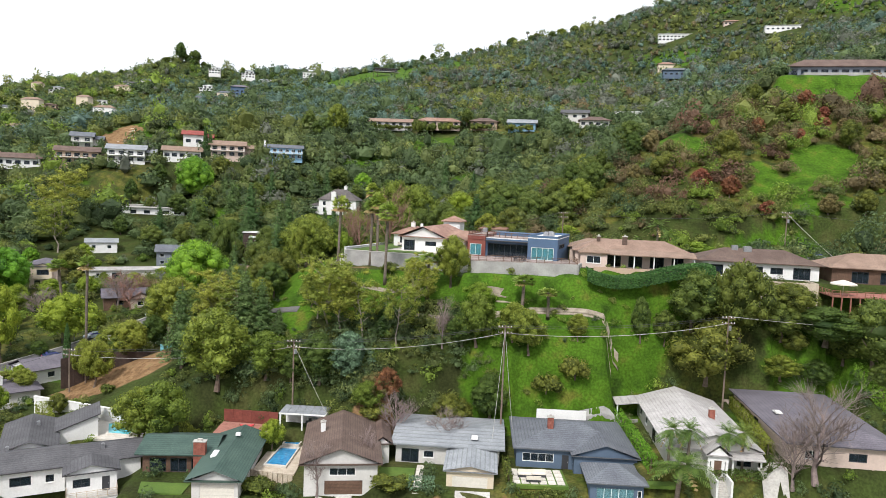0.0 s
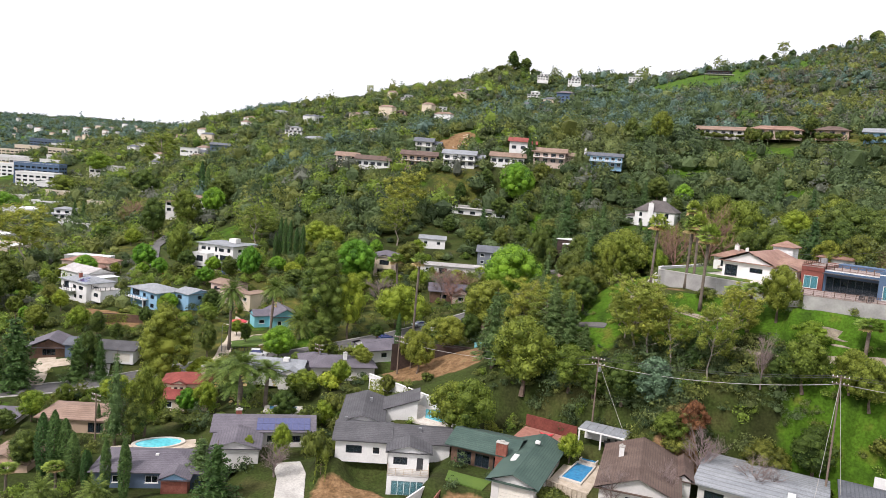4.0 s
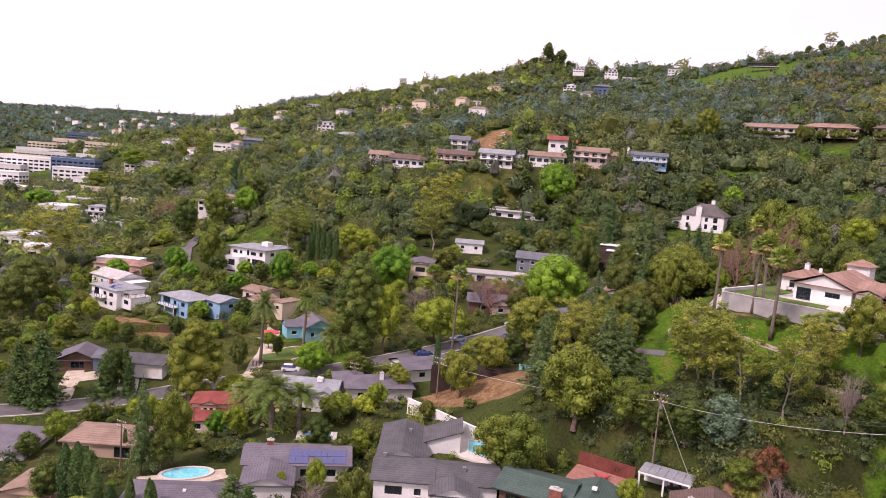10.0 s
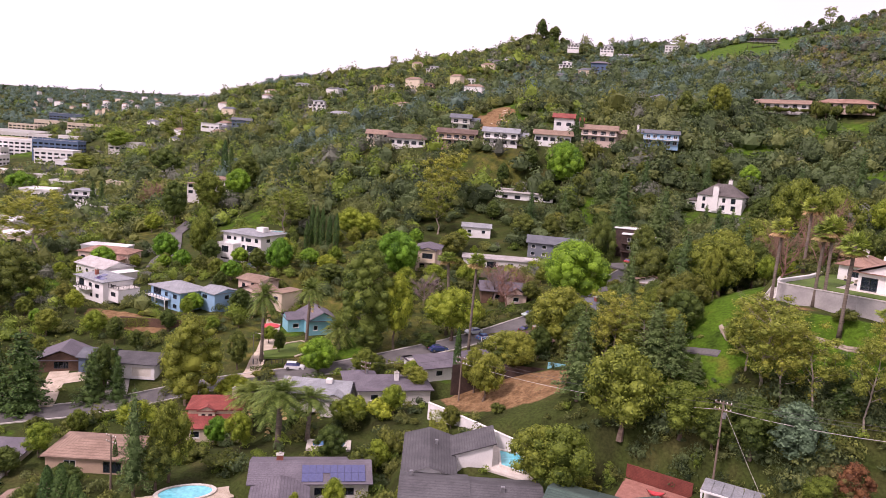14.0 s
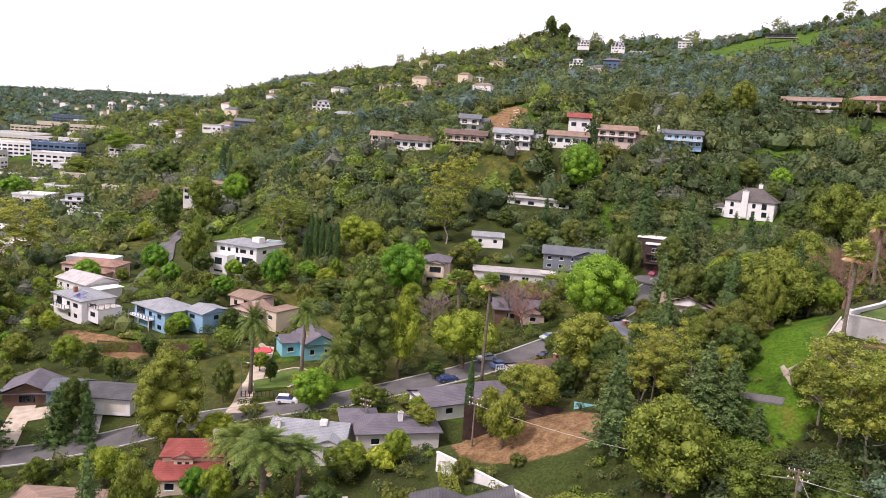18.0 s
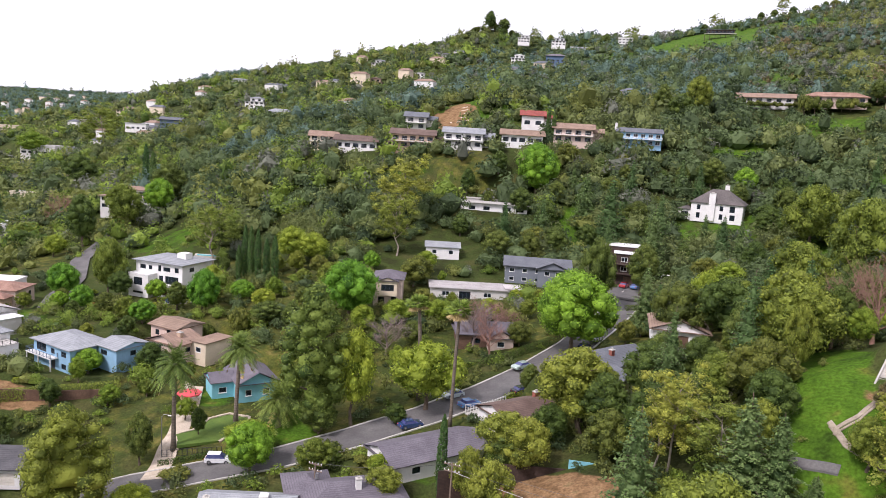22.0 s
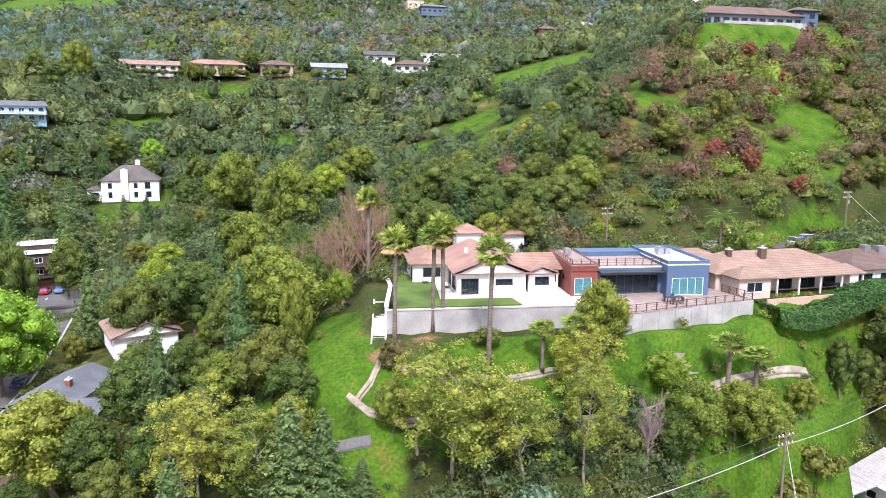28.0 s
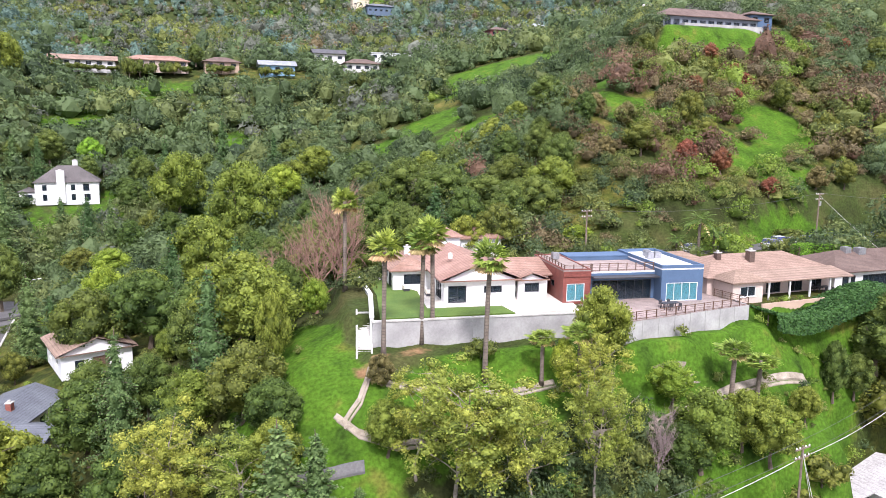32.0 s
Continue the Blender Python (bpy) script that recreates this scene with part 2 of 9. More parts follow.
M = {
    "ground": ground_material(),
    "asphalt": surface("asphalt", (0.085, 0.08, 0.08), (0.13, 0.125, 0.12), 0.3, 0.9, 0.2, 12),
    "concrete": surface("concrete", (0.36, 0.34, 0.31), (0.5, 0.48, 0.44), 0.4, 0.85, 0.2, 9),
    "concrete_wall": surface("concrete_wall", (0.27, 0.26, 0.25), (0.4, 0.39, 0.37), 0.35, 0.9, 0.3, 10, grit=0.1),
    "lawn": surface("lawn", (0.06, 0.115, 0.012), (0.1, 0.16, 0.02), 0.35, 0.95, 0.5, 14),
    "trunk": surface("bark", (0.09, 0.065, 0.045), (0.17, 0.13, 0.095), 2.0, 0.95, 0.5, 6, 0.2),
    "pale_trunk": surface("pale_bark", (0.2, 0.165, 0.13), (0.36, 0.31, 0.255), 1.2, 0.9, 0.3, 6, 0.15),
    "palm_trunk": surface("palm_bark", (0.13, 0.1, 0.08), (0.22, 0.18, 0.14), 1.5, 0.95, 0.5, 6, 0.15, wave=(0.3, "Z", 0.4)),
    "oak": foliage("oak_leaves", (0.023, 0.034, 0.0065), (0.102, 0.115, 0.02)),
    "dark": foliage("dark_leaves", (0.018, 0.0335, 0.0069), (0.078, 0.105, 0.02)),
    "olive": foliage("olive_leaves", (0.04, 0.058, 0.008), (0.14, 0.165, 0.024)),
    "deep": foliage("deep_green_leaves", (0.022, 0.045, 0.009), (0.095, 0.135, 0.025)),
    "bright": foliage("bright_leaves", (0.03, 0.078, 0.007), (0.115, 0.215, 0.017)),
    "lime": foliage("lime_leaves", (0.05, 0.085, 0.007), (0.17, 0.21, 0.022)),
    "euca": foliage("eucalyptus_leaves", (0.0458, 0.0646, 0.0099), (0.1832, 0.206, 0.0337)),
    "blue": foliage("bluish_leaves", (0.035, 0.06, 0.035), (0.12, 0.175, 0.1)),
    "pine": foliage("pine_needles", (0.02, 0.044, 0.012), (0.085, 0.13, 0.042)),
    "cypress": foliage("cypress_leaves", (0.014, 0.035, 0.008), (0.05, 0.09, 0.022)),
    "palm": foliage("palm_fronds", (0.04, 0.068, 0.01), (0.19, 0.235, 0.04)),
    "feather": foliage("feather_fronds", (0.026, 0.05, 0.01), (0.105, 0.145, 0.03)),
    "dead": foliage("dry_fronds", (0.16, 0.11, 0.05), (0.33, 0.24, 0.12)),
    "ivy": foliage("ivy_leaves", (0.012, 0.034, 0.009), (0.045, 0.098, 0.024)),
    "red": foliage("red_leaves", (0.06, 0.022, 0.012), (0.17, 0.07, 0.035)),
    "brown": foliage("brownish_leaves", (0.045, 0.04, 0.014), (0.14, 0.115, 0.042)),
    "twig": surface("twigs", (0.2, 0.11, 0.08), (0.32, 0.19, 0.14), 2, 0.9, 0.2, 6, 0.15),
    "grey_twig": surface("grey_twigs", (0.16, 0.12, 0.11), (0.28, 0.22, 0.2), 2, 0.9, 0.2, 6, 0.15),
    "wood_oak": foliage("far_oak_leaves", (0.0235, 0.034, 0.0115), (0.092, 0.112, 0.036), 0.1, True),
    "wood_dark": foliage("far_dark_leaves", (0.0165, 0.03, 0.0125), (0.06, 0.085, 0.032), 0.1, True),
    "wood_bright": foliage("far_bright_leaves", (0.035, 0.065, 0.01), (0.12, 0.165, 0.024), 0.1, True),
    "wood_olive": foliage("far_olive_leaves", (0.032, 0.044, 0.0119), (0.108, 0.122, 0.0297), 0.1, True),
    "wood_brown": foliage("far_brown_leaves", (0.036, 0.029, 0.014), (0.11, 0.086, 0.042), 0.1, True),
    "wood_red": foliage("far_red_leaves", (0.045, 0.026, 0.016), (0.1, 0.06, 0.038), 0.1, True),
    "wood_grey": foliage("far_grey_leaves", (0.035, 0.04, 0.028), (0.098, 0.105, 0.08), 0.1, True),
    # bluish haze of distance put into the leaf colour
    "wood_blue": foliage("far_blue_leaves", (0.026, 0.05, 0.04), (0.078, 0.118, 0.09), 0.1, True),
}


# ---- the lie of the land: heights along valleys, crests and terraces ----
VALLEY = [(-230, 90, -56), (-150, 105, -54), (-100, 85, -52), (-50, 60, -52), (0, 60, -49), (60, 60, -46), (140, 70, -41), (-55, 95, -47.5), (0, 95, -43.5),
          (25, 97, -42.5), (60, 100, -39), (110, 105, -33), (-45, 114, -43.5), (0, 112, -41), (30, 113, -39), (62, 116, -37), (-96, 96, -50), (-113, 120, -53),
          (-150, 129, -51), (-120, 140, -48.5), (-100, 143, -45.5), (-82, 160, -43), (-80, 175, -40.5), (-79, 189, -38), (-65, 215, -33), (-61, 241, -29.5)]
WEST = [(-66, 130, -42), (-57, 139, -36), (-177, 155, -45), (-202, 159, -45), (-206, 216, -42), (-242, 170, -47), (-125, 219, -32), (-134, 190, -41),
        (-300, 250, -48), (-420, 330, -45), (-600, 420, -40), (-320, 120, -56), (-600, 200, -50), (-117, 255, -27)]
SLOPE = [(-40, 122, -36), (-20, 117, -39), (10, 117, -34), (25, 118, -31.5), (45, 121, -31), (70, 121, -31), (10, 124, -26), (30, 125, -25), (-10, 126, -27),
         (10, 130, -20.5), (-26, 139, -21.5), (-25, 143, -19), (-20, 147, -17.4), (-8, 143.6, -17.0), (8, 135.2, -16.6), (27, 131.8, -16.8), (56, 127.6, -19.6), (100, 125, -22), (-40, 138, -29),
         (-45, 150, -31), (-60, 160, -36.5), (-29, 149, -18), (-36, 165, -23)]
TERRACE = [(-18, 152, -14.2), (0, 150, -13.6), (25, 146, -13.5), (55, 142, -15), (80, 140, -15), (30, 165, -12.5), (75, 156, -12.5), (110, 145, -13), (-20, 185, -20),
           (0, 190, -17), (30, 185, -9), (-45, 180, -28), (-55, 196, -30), (-50, 187, -26.5)]
CANYON = [(0, 240, -20), (-30, 240, -25), (40, 250, -4), (20, 300, -2), (-20, 290, -14), (-50, 300, -14.5), (-66, 262, -29), (-90, 285, -20), (-117, 284, -18.5),
          (75, 240, 14), (90, 280, 22), (130, 290, 42)]
SPUR = [(50, 198, 11), (73, 211, 22.5), (106, 221, 34.5), (125, 240, 42), (150, 225, 42), (95, 181, 8), (56, 179, 1), (140, 180, 16), (170, 150, 6), (220, 200, 40)]
SHELF = [(-86, 336, 9.5), (-140, 310, 3), (-200, 300, -2), (-250, 330, -6), (-90, 312, -4), (-160, 285, -15), (-45, 340, 2), (9, 405, 36.5), (-40, 400, 30),
         (37, 372, 31.5), (97, 410, 43), (0, 360, 16), (40, 330, 9), (-158, 346, 14), (-150, 368, 28), (-200, 500, 35), (-100, 480, 40), (0, 520, 62), (60, 480, 52)]
MOUNTAIN = [(191, 656, 114), (150, 520, 76), (250, 420, 82), (300, 300, 76), (345, 600, 155), (278, 600, 138), (220, 700, 150), (-262, 908, 108), (-106, 1000, 150),
            (-400, 600, 40), (-350, 420, 2), (-766, 900, 70), (-675, 950, 90), (-543, 950, 108), (-451, 950, 126), (-373, 1000, 164), (-202, 960, 150), (-63, 920, 150)]
HEIGHTS = [(99, 900, 184), (164, 850, 192), (233, 800, 205), (330, 760, 232), (450, 650, 240), (600, 500, 220), (-1200, 900, -10), (-800, 600, -25), (-1553, 1500, 62),
           (-2900, 2300, 130), (-3500, 2300, 120), (-300, 1400, 80), (300, 1300, 150), (800, 1000, 230), (-1500, 400, -45), (0, -100, -55), (-400, -100, -58), (400, -50, -35),
           (600, 150, 60), (2500, 2000, 150), (0, 3500, 50), (0, -3000, -60), (-4000, -500, -60), (4000, 0, 50)]
SPOTS = np.array(VALLEY + WEST + SLOPE + TERRACE + CANYON + SPUR + SHELF + MOUNTAIN + HEIGHTS, float)


def bowl(a, b):
    return np.hypot(a[:, None, 0] - b[None, :, 0], a[:, None, 1] - b[None, :, 1])


def solve_land():
    n = len(SPOTS)
    a = np.zeros((n + 3, n + 3))
    a[:n, :n] = bowl(SPOTS, SPOTS)
    a[:n, n:] = np.c_[np.ones(n), SPOTS[:, :2] / 1000]
    a[n:, :n] = a[:n, n:].T
    return np.linalg.solve(a, np.r_[SPOTS[:, 2], 0, 0, 0])


LAND = solve_land()

# level places: middle, half sizes, turn in degrees, height, width of the bank round it
PADS = [
    (0, 157.4, 19, 11.6, -17.5, -13.75, 1.0),
    (16.5, 146.2, 10, 9.2, -3.5, -13.75, 0.9),
    (37, 141, 14, 9, -12, -14.2, 2),
    (62, 140, 13, 9, -12, -14.8, 2),
    (90, 138, 15, 9, -10, -15.0, 3),
    (60, 160, 60, 5, -5, -12.6, 4),
    (-55, 108, 11, 9, 27, -45.0, 4),
    (-51, 96, 4, 4, 27, -48.2, 4),
    (-34, 104, 9, 8.5, 3, -43.6, 3),
    (-14, 105, 6, 8, 7, -43.0, 2.5),
    (2, 109, 9, 12.5, -4, -41.8, 2.5),
    (20.5, 108.4, 9, 10, -3, -41.0, 3.2),
    (40.0, 111.4, 9.6, 13.6, -5, -38.6, 3.2),
    (58, 111, 10, 15, -6, -36.5, 2),
    (-53, 119, 6, 5.5, 0, -43.45, 2),
    (-24, 110.5, 4.2, 7.5, 0, -43.2, 1.5),
    (-32, 117.3, 6, 4.4, 0, -42.0, 1.5),
    (-22, 118.5, 4.5, 2.6, -3, -40.85, 1.5),
    (-86, 117, 7, 6.5, 45, -48.45, 2),
    (-96, 94, 8, 6, 48, -51.1, 2),
    (-46, 116.5, 6, 5, 0, -43.5, 2),
    (-171, 165, 9, 7, 20, -46.3, 3),
    (-113, 117, 7, 6, 36, -53.0, 4),
    (-120, 99, 10, 6, 28, -54.0, 4),
    (-78, 102, 10, 8, 36, -48.6, 4),
    (-89, 88, 11, 7, 33, -52.0, 4),
    (-121, 152, 6, 7, 24, -47.0, 4),
    (122, 226, 20, 9, -13, 38.2, 6),
    (-155.3, 178.7, 11, 11, 18, -46.2, 4),
    (-130.5, 167.9, 7.5, 9.5, 22, -46.9, 4),
    (-191.5, 155, 11, 8, 10, -46.5, 3),
    (-211, 171, 11, 7, 22, -46.1, 3),
    (-237, 194, 13, 13, 24, -46.6, 3),
    (-190, 213, 10, 12, 20, -41.4, 4),
    (-120.5, 217, 5, 7, 22, -34.7, 3),
    (-87, 139, 10, 7, 40, -46.1, 3),
    (-81.5, 153, 10, 6, 55, -43.6, 3),
    (-69, 167, 8.5, 6, 55, -39.6, 3),
    (-57, 180, 10, 9, 62, -32.6, 4),
    (-121, 293, 18, 9, 18, -15.6, 5),
    (-8.5, 142.3, 13.5, 2.0, -17.6, -16.9, 1.2),
    (15, 132.4, 11, 1.0, -3.5, -15.7, 1.5),
    (58, 126.6, 9, 1.0, -12, -19.3, 1.2),
]
# the lane through the valley: points, with heights
LANE = [(-200, 66, -57.5), (-170, 86, -55.8), (-153, 100.8, -54.5), (-144.3, 109.4, -53.7), (-137, 118.2, -52.7), (-131, 127.3, -51.4), (-124.5, 134.5, -50), (-117, 140.5, -48.6), (-106, 148, -46.4), (-97, 157, -44.2), (-88, 168, -42),
        (-80, 180, -39.6), (-74, 191, -37.3), (-69, 204, -34.8), (-65, 220, -32), (-62, 238, -29.6), (-61, 246, -29)]


def land(x, y):
    """The height of the ground."""
    x, y = np.atleast_1d(np.asarray(x, float)), np.atleast_1d(np.asarray(y, float))
    at = np.c_[x.ravel(), y.ravel()]
    z = np.empty(len(at))
    for k in range(0, len(at), 8000):
        some = at[k : k + 8000]
        z[k : k + 8000] = bowl(some, SPOTS) @ LAND[:-3] + np.c_[np.ones(len(some)), some / 1000] @ LAND[-3:]
    for cx, cy, hw, hd, turn, h, bank in PADS:
        c, s = math.cos(radians(turn)), math.sin(radians(turn))
        u, v = (at[:, 0] - cx) * c + (at[:, 1] - cy) * s, (at[:, 1] - cy) * c - (at[:, 0] - cx) * s
        off = np.hypot(np.maximum(np.abs(u) - hw, 0), np.maximum(np.abs(v) - hd, 0)) / bank
        k = np.clip(1 - off, 0, 1)
        k = k * k * (3 - 2 * k)
        z = z * (1 - k) + h * k
    best, lane_z = np.full(len(at), 1e9), np.zeros(len(at))
    for (ax, ay, az), (bx, by, bz) in zip(LANE, LANE[1:]):
        dx, dy = bx - ax, by - ay
        f = np.clip(((at[:, 0] - ax) * dx + (at[:, 1] - ay) * dy) / (dx * dx + dy * dy), 0, 1)
        d = np.hypot(at[:, 0] - ax - f * dx, at[:, 1] - ay - f * dy)
        lane_z = np.where(d < best, az + f * (bz - az), lane_z)
        best = np.minimum(best, d)
    k = np.clip(1 - (best - 5) / 5, 0, 1)
    k = k * k * (3 - 2 * k)
    z = z * (1 - k) + lane_z * k
    return z.reshape(x.shape)


def ground_z(x, y):
    return float(land(x, y)[0])
# ---- end of the land ----


# ---- tools for meshes ----
def mesh_of(name, verts, faces, mats, smooth=False, slots=None):
    me = bpy.data.meshes.new(name)
    me.from_pydata([tuple(v) for v in verts], [], faces)
    for m in mats if isinstance(mats, (list, tuple)) else [mats]:
        me.materials.append(m)
    if slots is not None:
        me.polygons.foreach_set("material_index", np.asarray(slots, np.int32))
    if smooth:
        me.polygons.foreach_set("use_smooth", np.ones(len(me.polygons), bool))
    me.update()
    return me


def quads_mesh(name, corners, mat, slots=None):
    """A mesh of loose quads from an (n, 4, 3) array."""
    n = len(corners)
    me = bpy.data.meshes.new(name)
    me.vertices.add(4 * n)
    me.vertices.foreach_set("co", np.ascontiguousarray(corners, np.float32).ravel())
    me.loops.add(4 * n)
    me.loops.foreach_set("vertex_index", np.arange(4 * n, dtype=np.int32))
    me.polygons.add(n)
    me.polygons.foreach_set("loop_start", np.arange(0, 4 * n, 4, dtype=np.int32))
    for m in mat if isinstance(mat, (list, tuple)) else [mat]:
        me.materials.append(m)
    if slots is not None:
        me.polygons.foreach_set("material_index", np.asarray(slots, np.int32))
    me.update(calc_edges=True)
    me.validate()
    return me


def part(name, bm, material, parent, label=""):
    """Links a bmesh as one mesh object under a thing or a part."""
    me = bpy.data.meshes.new(name)
    bm.to_mesh(me)
    bm.free()
    for m in material if isinstance(material, (list, tuple)) else [material]:
        me.materials.append(m)
    ob = new(name, me)
    ob.parent = parent
    return tagged(ob, label)


def piece(name, me, parent, label=""):
    ob = new(name, me)
    ob.parent = parent
    return tagged(ob, label)


def thing(name, m, label, category, group="", kind=""):
    """An empty at the base of a thing, which holds its parts."""
    ob = new(name)
    ob.empty_display_size = 0.3
    ob.matrix_world = m
    return tagged(ob, label, category, group, kind)


def box(bm, x0, y0, z0, x1, y1, z1, slot=0):
    """Adds a box to a bmesh."""
    v = [bm.verts.new((x, y, z)) for z in (z0, z1) for y in (y0, y1) for x in (x0, x1)]
    for q in ((0, 2, 3, 1), (4, 5, 7, 6), (0, 1, 5, 4), (2, 6, 7, 3), (0, 4, 6, 2), (1, 3, 7, 5)):
        bm.faces.new([v[i] for i in q]).material_index = slot
    return v


def boxes(*dims):
    bm = bmesh.new()
    for d in dims:
        box(bm, *d)
    return bm


def tube(points, radii, sides=6):
    """Vertices and faces of a tapering tube through points."""
    pts = np.asarray(points, float)
    rad = np.broadcast_to(radii, len(pts))
    way = np.gradient(pts, axis=0)
    way /= np.maximum(np.linalg.norm(way, axis=1, keepdims=True), 1e-9)
    ref = np.where(np.abs(way[:, 2:3]) > 0.9, [[1.0, 0, 0]], [[0, 0, 1.0]])
    a = np.cross(way, ref)
    a /= np.linalg.norm(a, axis=1, keepdims=True)
    b = np.cross(way, a)
    ang = np.linspace(0, 2 * np.pi, sides, endpoint=False)
    v = pts[:, None] + rad[:, None, None] * (np.cos(ang)[None, :, None] * a[:, None] + np.sin(ang)[None, :, None] * b[:, None])
    n = len(pts)
    f = [(i * sides + j, i * sides + (j + 1) % sides, (i + 1) * sides + (j + 1) % sides, (i + 1) * sides + j) for i in range(n - 1) for j in range(sides)]
    f += [tuple(range(sides))[::-1], tuple(range((n - 1) * sides, n * sides))]
    return v.reshape(-1, 3), f


def join(parts):
    verts, faces, at = [], [], 0
    for v, f in parts:
        verts.append(v)
        faces += [tuple(i + at for i in q) for q in f]
        at += len(v)
    return np.concatenate(verts), faces


# ---- the ground ----
GREENS = [(61, 203, 6, 8, 1.1), (65, 195, 6, 6, 1.1), (75, 213, 8, 10, 1.0), (88, 206, 5, 5, 1.0), (102, 215, 11, 6, 1.1), (117, 212, 12, 6, 1.1), (131, 210, 8, 7, 1.0), (95, 182, 9, 8, 1.15), (82, 176, 8, 4, 0.9), (79, 182, 4, 4, 0.9),
          (101, 310, 22, 17, 1.05), (112, 292, 15, 11, 1.0), (64, 287, 12, 9, 1.0), (42, 287, 10, 8, 0.95), (2, 382, 22, 6, 0.6), (-78, 760, 55, 105, 1.0), (-12, 800, 40, 55, 0.8), (-80, 150, 5, 4, 0.5), (20, 123, 15, 6, 0.95), (24, 124, 12, 6, 1.0), (-13, 137, 14, 5.5, 0.95),
          (-30, 142, 8, 14, 0.85), (-27, 156, 5, 10, 0.7), (16, 131, 15, 5, 0.95), (-3, 137, 10, 4, 0.95), (32, 130, 12, 4, 0.85), (85, 170, 12, 3, 0.7), (70, 164, 16, 2.5, 0.8), (-14, 925, 60, 30, 0.85), (-160, 900, 25, 90, 0.5), (48, 116, 14, 5, 0.6), (70, 124, 14, 5, 0.6),
          (-160, 300, 16, 4, 0.6), (20, 262, 8, 12, 0.7), (-10, 270, 9, 7, 0.8), (32, 238, 7, 9, 0.8), (62, 262, 13, 9, 0.9), (82, 248, 9, 8, 0.8), (8, 330, 12, 7, 0.7), (-40, 355, 12, 6, 0.7), (-112, 158, 8, 7, 0.7), (-135, 165, 6, 5, 0.6)]
BARE = [(-62, 138, 12, 7, 1.0), (-160, 355, 9, 12, 1.2), (-53, 91, 7, 4, 0.9), (-30, 92, 12, 3, 0.9), (52, 208, 5.5, 3, 0.75), (-172, 146, 14, 4, 0.8), (-19, 145, 6, 1.6, 0.5), (10, 93, 40, 3, 0.5), (-9, 116, 5, 3, 0.75)]
DRY = [(-29, 144, 9, 14, 0.4), (85, 176, 26, 9, 0.7), (44, 198, 13, 13, 1.0), (38, 181, 9, 8, 0.85), (68, 192, 14, 14, 0.55), (100, 196, 50, 26, 0.62), (20, 385, 30, 10, 0.6), (-100, 360, 40, 30, 0.4), (110, 220, 20, 5, 0.5), (90, 300, 25, 18, 0.6)]


def cover_at(x, y, spots):
    c = np.zeros_like(x)
    for cx, cy, rx, ry, k in spots:
        d = ((x - cx) / rx) ** 2 + ((y - cy) / ry) ** 2
        c = np.maximum(c, k * np.clip(1.6 - d, 0, 1))
    return c


def build_ground():
    front = np.radians(np.arange(15, 168, 0.36))
    back = np.radians(np.linspace(168, 375, 42)[:-1])
    ang = np.r_[front, back]
    rad = np.r_[np.geomspace(4, 70, 16)[:-1], np.arange(70, 250, 1.5), np.geomspace(251, 4800, 112)]
    x = -20 + rad[:, None] * np.cos(ang)[None]
    y = 10 + rad[:, None] * np.sin(ang)[None]
    z = land(x, y)
    far = np.clip((np.hypot(x, y) - 250) / 600, 0, 1)
    z = z + far * 14 * (np.array([noise.noise((a / 90, b / 90, 0.3)) for a, b in zip(x.ravel(), y.ravel())]).reshape(x.shape))
    z = z - np.clip((rad[:, None] - 3500) / 1300, 0, 1) * 60
    nr, na = x.shape
    idx = np.arange(nr * na).reshape(nr, na)
    nxt = np.roll(idx, -1, axis=1)
    q = np.stack([idx[:-1], idx[1:], nxt[1:], nxt[:-1]], -1).reshape(-1, 4)
    me = bpy.data.meshes.new("ground")
    me.from_pydata(np.c_[x.ravel(), y.ravel(), z.ravel()].tolist(), [], q.tolist() + [idx[0].tolist()])
    me.materials.append(M["ground"])
    me.polygons.foreach_set("use_smooth", np.ones(len(me.polygons), bool))
    col = np.ones((nr * na, 4), np.float32)
    wide = np.array([noise.noise((a / 60, b / 60, 7.7)) for a, b in zip(x.ravel(), y.ravel())])
    patch = np.clip(wide * 1.6, 0, 0.62) * np.clip((np.hypot(x.ravel(), y.ravel()) - 130) / 60, 0.35, 1) * (1 - 0.8 * np.exp(-(((x.ravel() - 95) / 70) ** 2 + ((y.ravel() - 200) / 50) ** 2)))
    green = cover_at(x.ravel(), y.ravel(), GREENS)
    col[:, 0] = np.maximum(green, patch)
    col[:, 1], col[:, 2] = cover_at(x.ravel(), y.ravel(), BARE), np.maximum(cover_at(x.ravel(), y.ravel(), DRY), np.clip(-wide * 1.2, 0, 0.5)) * (1 - 0.8 * np.clip(green, 0, 1))
    at = me.color_attributes.new("cover", "FLOAT_COLOR", "POINT")
    at.data.foreach_set("color", col.ravel())
    tagged(new("ground", me), "steep hillside of green grass, dry soil and leaf litter", "ground", kind="structure")


build_ground()


# ---- trees ----
def lump(level):
    """A small closed lump: points on a sphere and its triangles."""
    bm = bmesh.new()
    bmesh.ops.create_icosphere(bm, subdivisions=level, radius=1)
    out = np.array([v.co for v in bm.verts]), np.array([[v.index for v in f.verts] for f in bm.faces])
    bm.free()
    return out


LUMPS = {1: lump(1), 2: lump(2)}


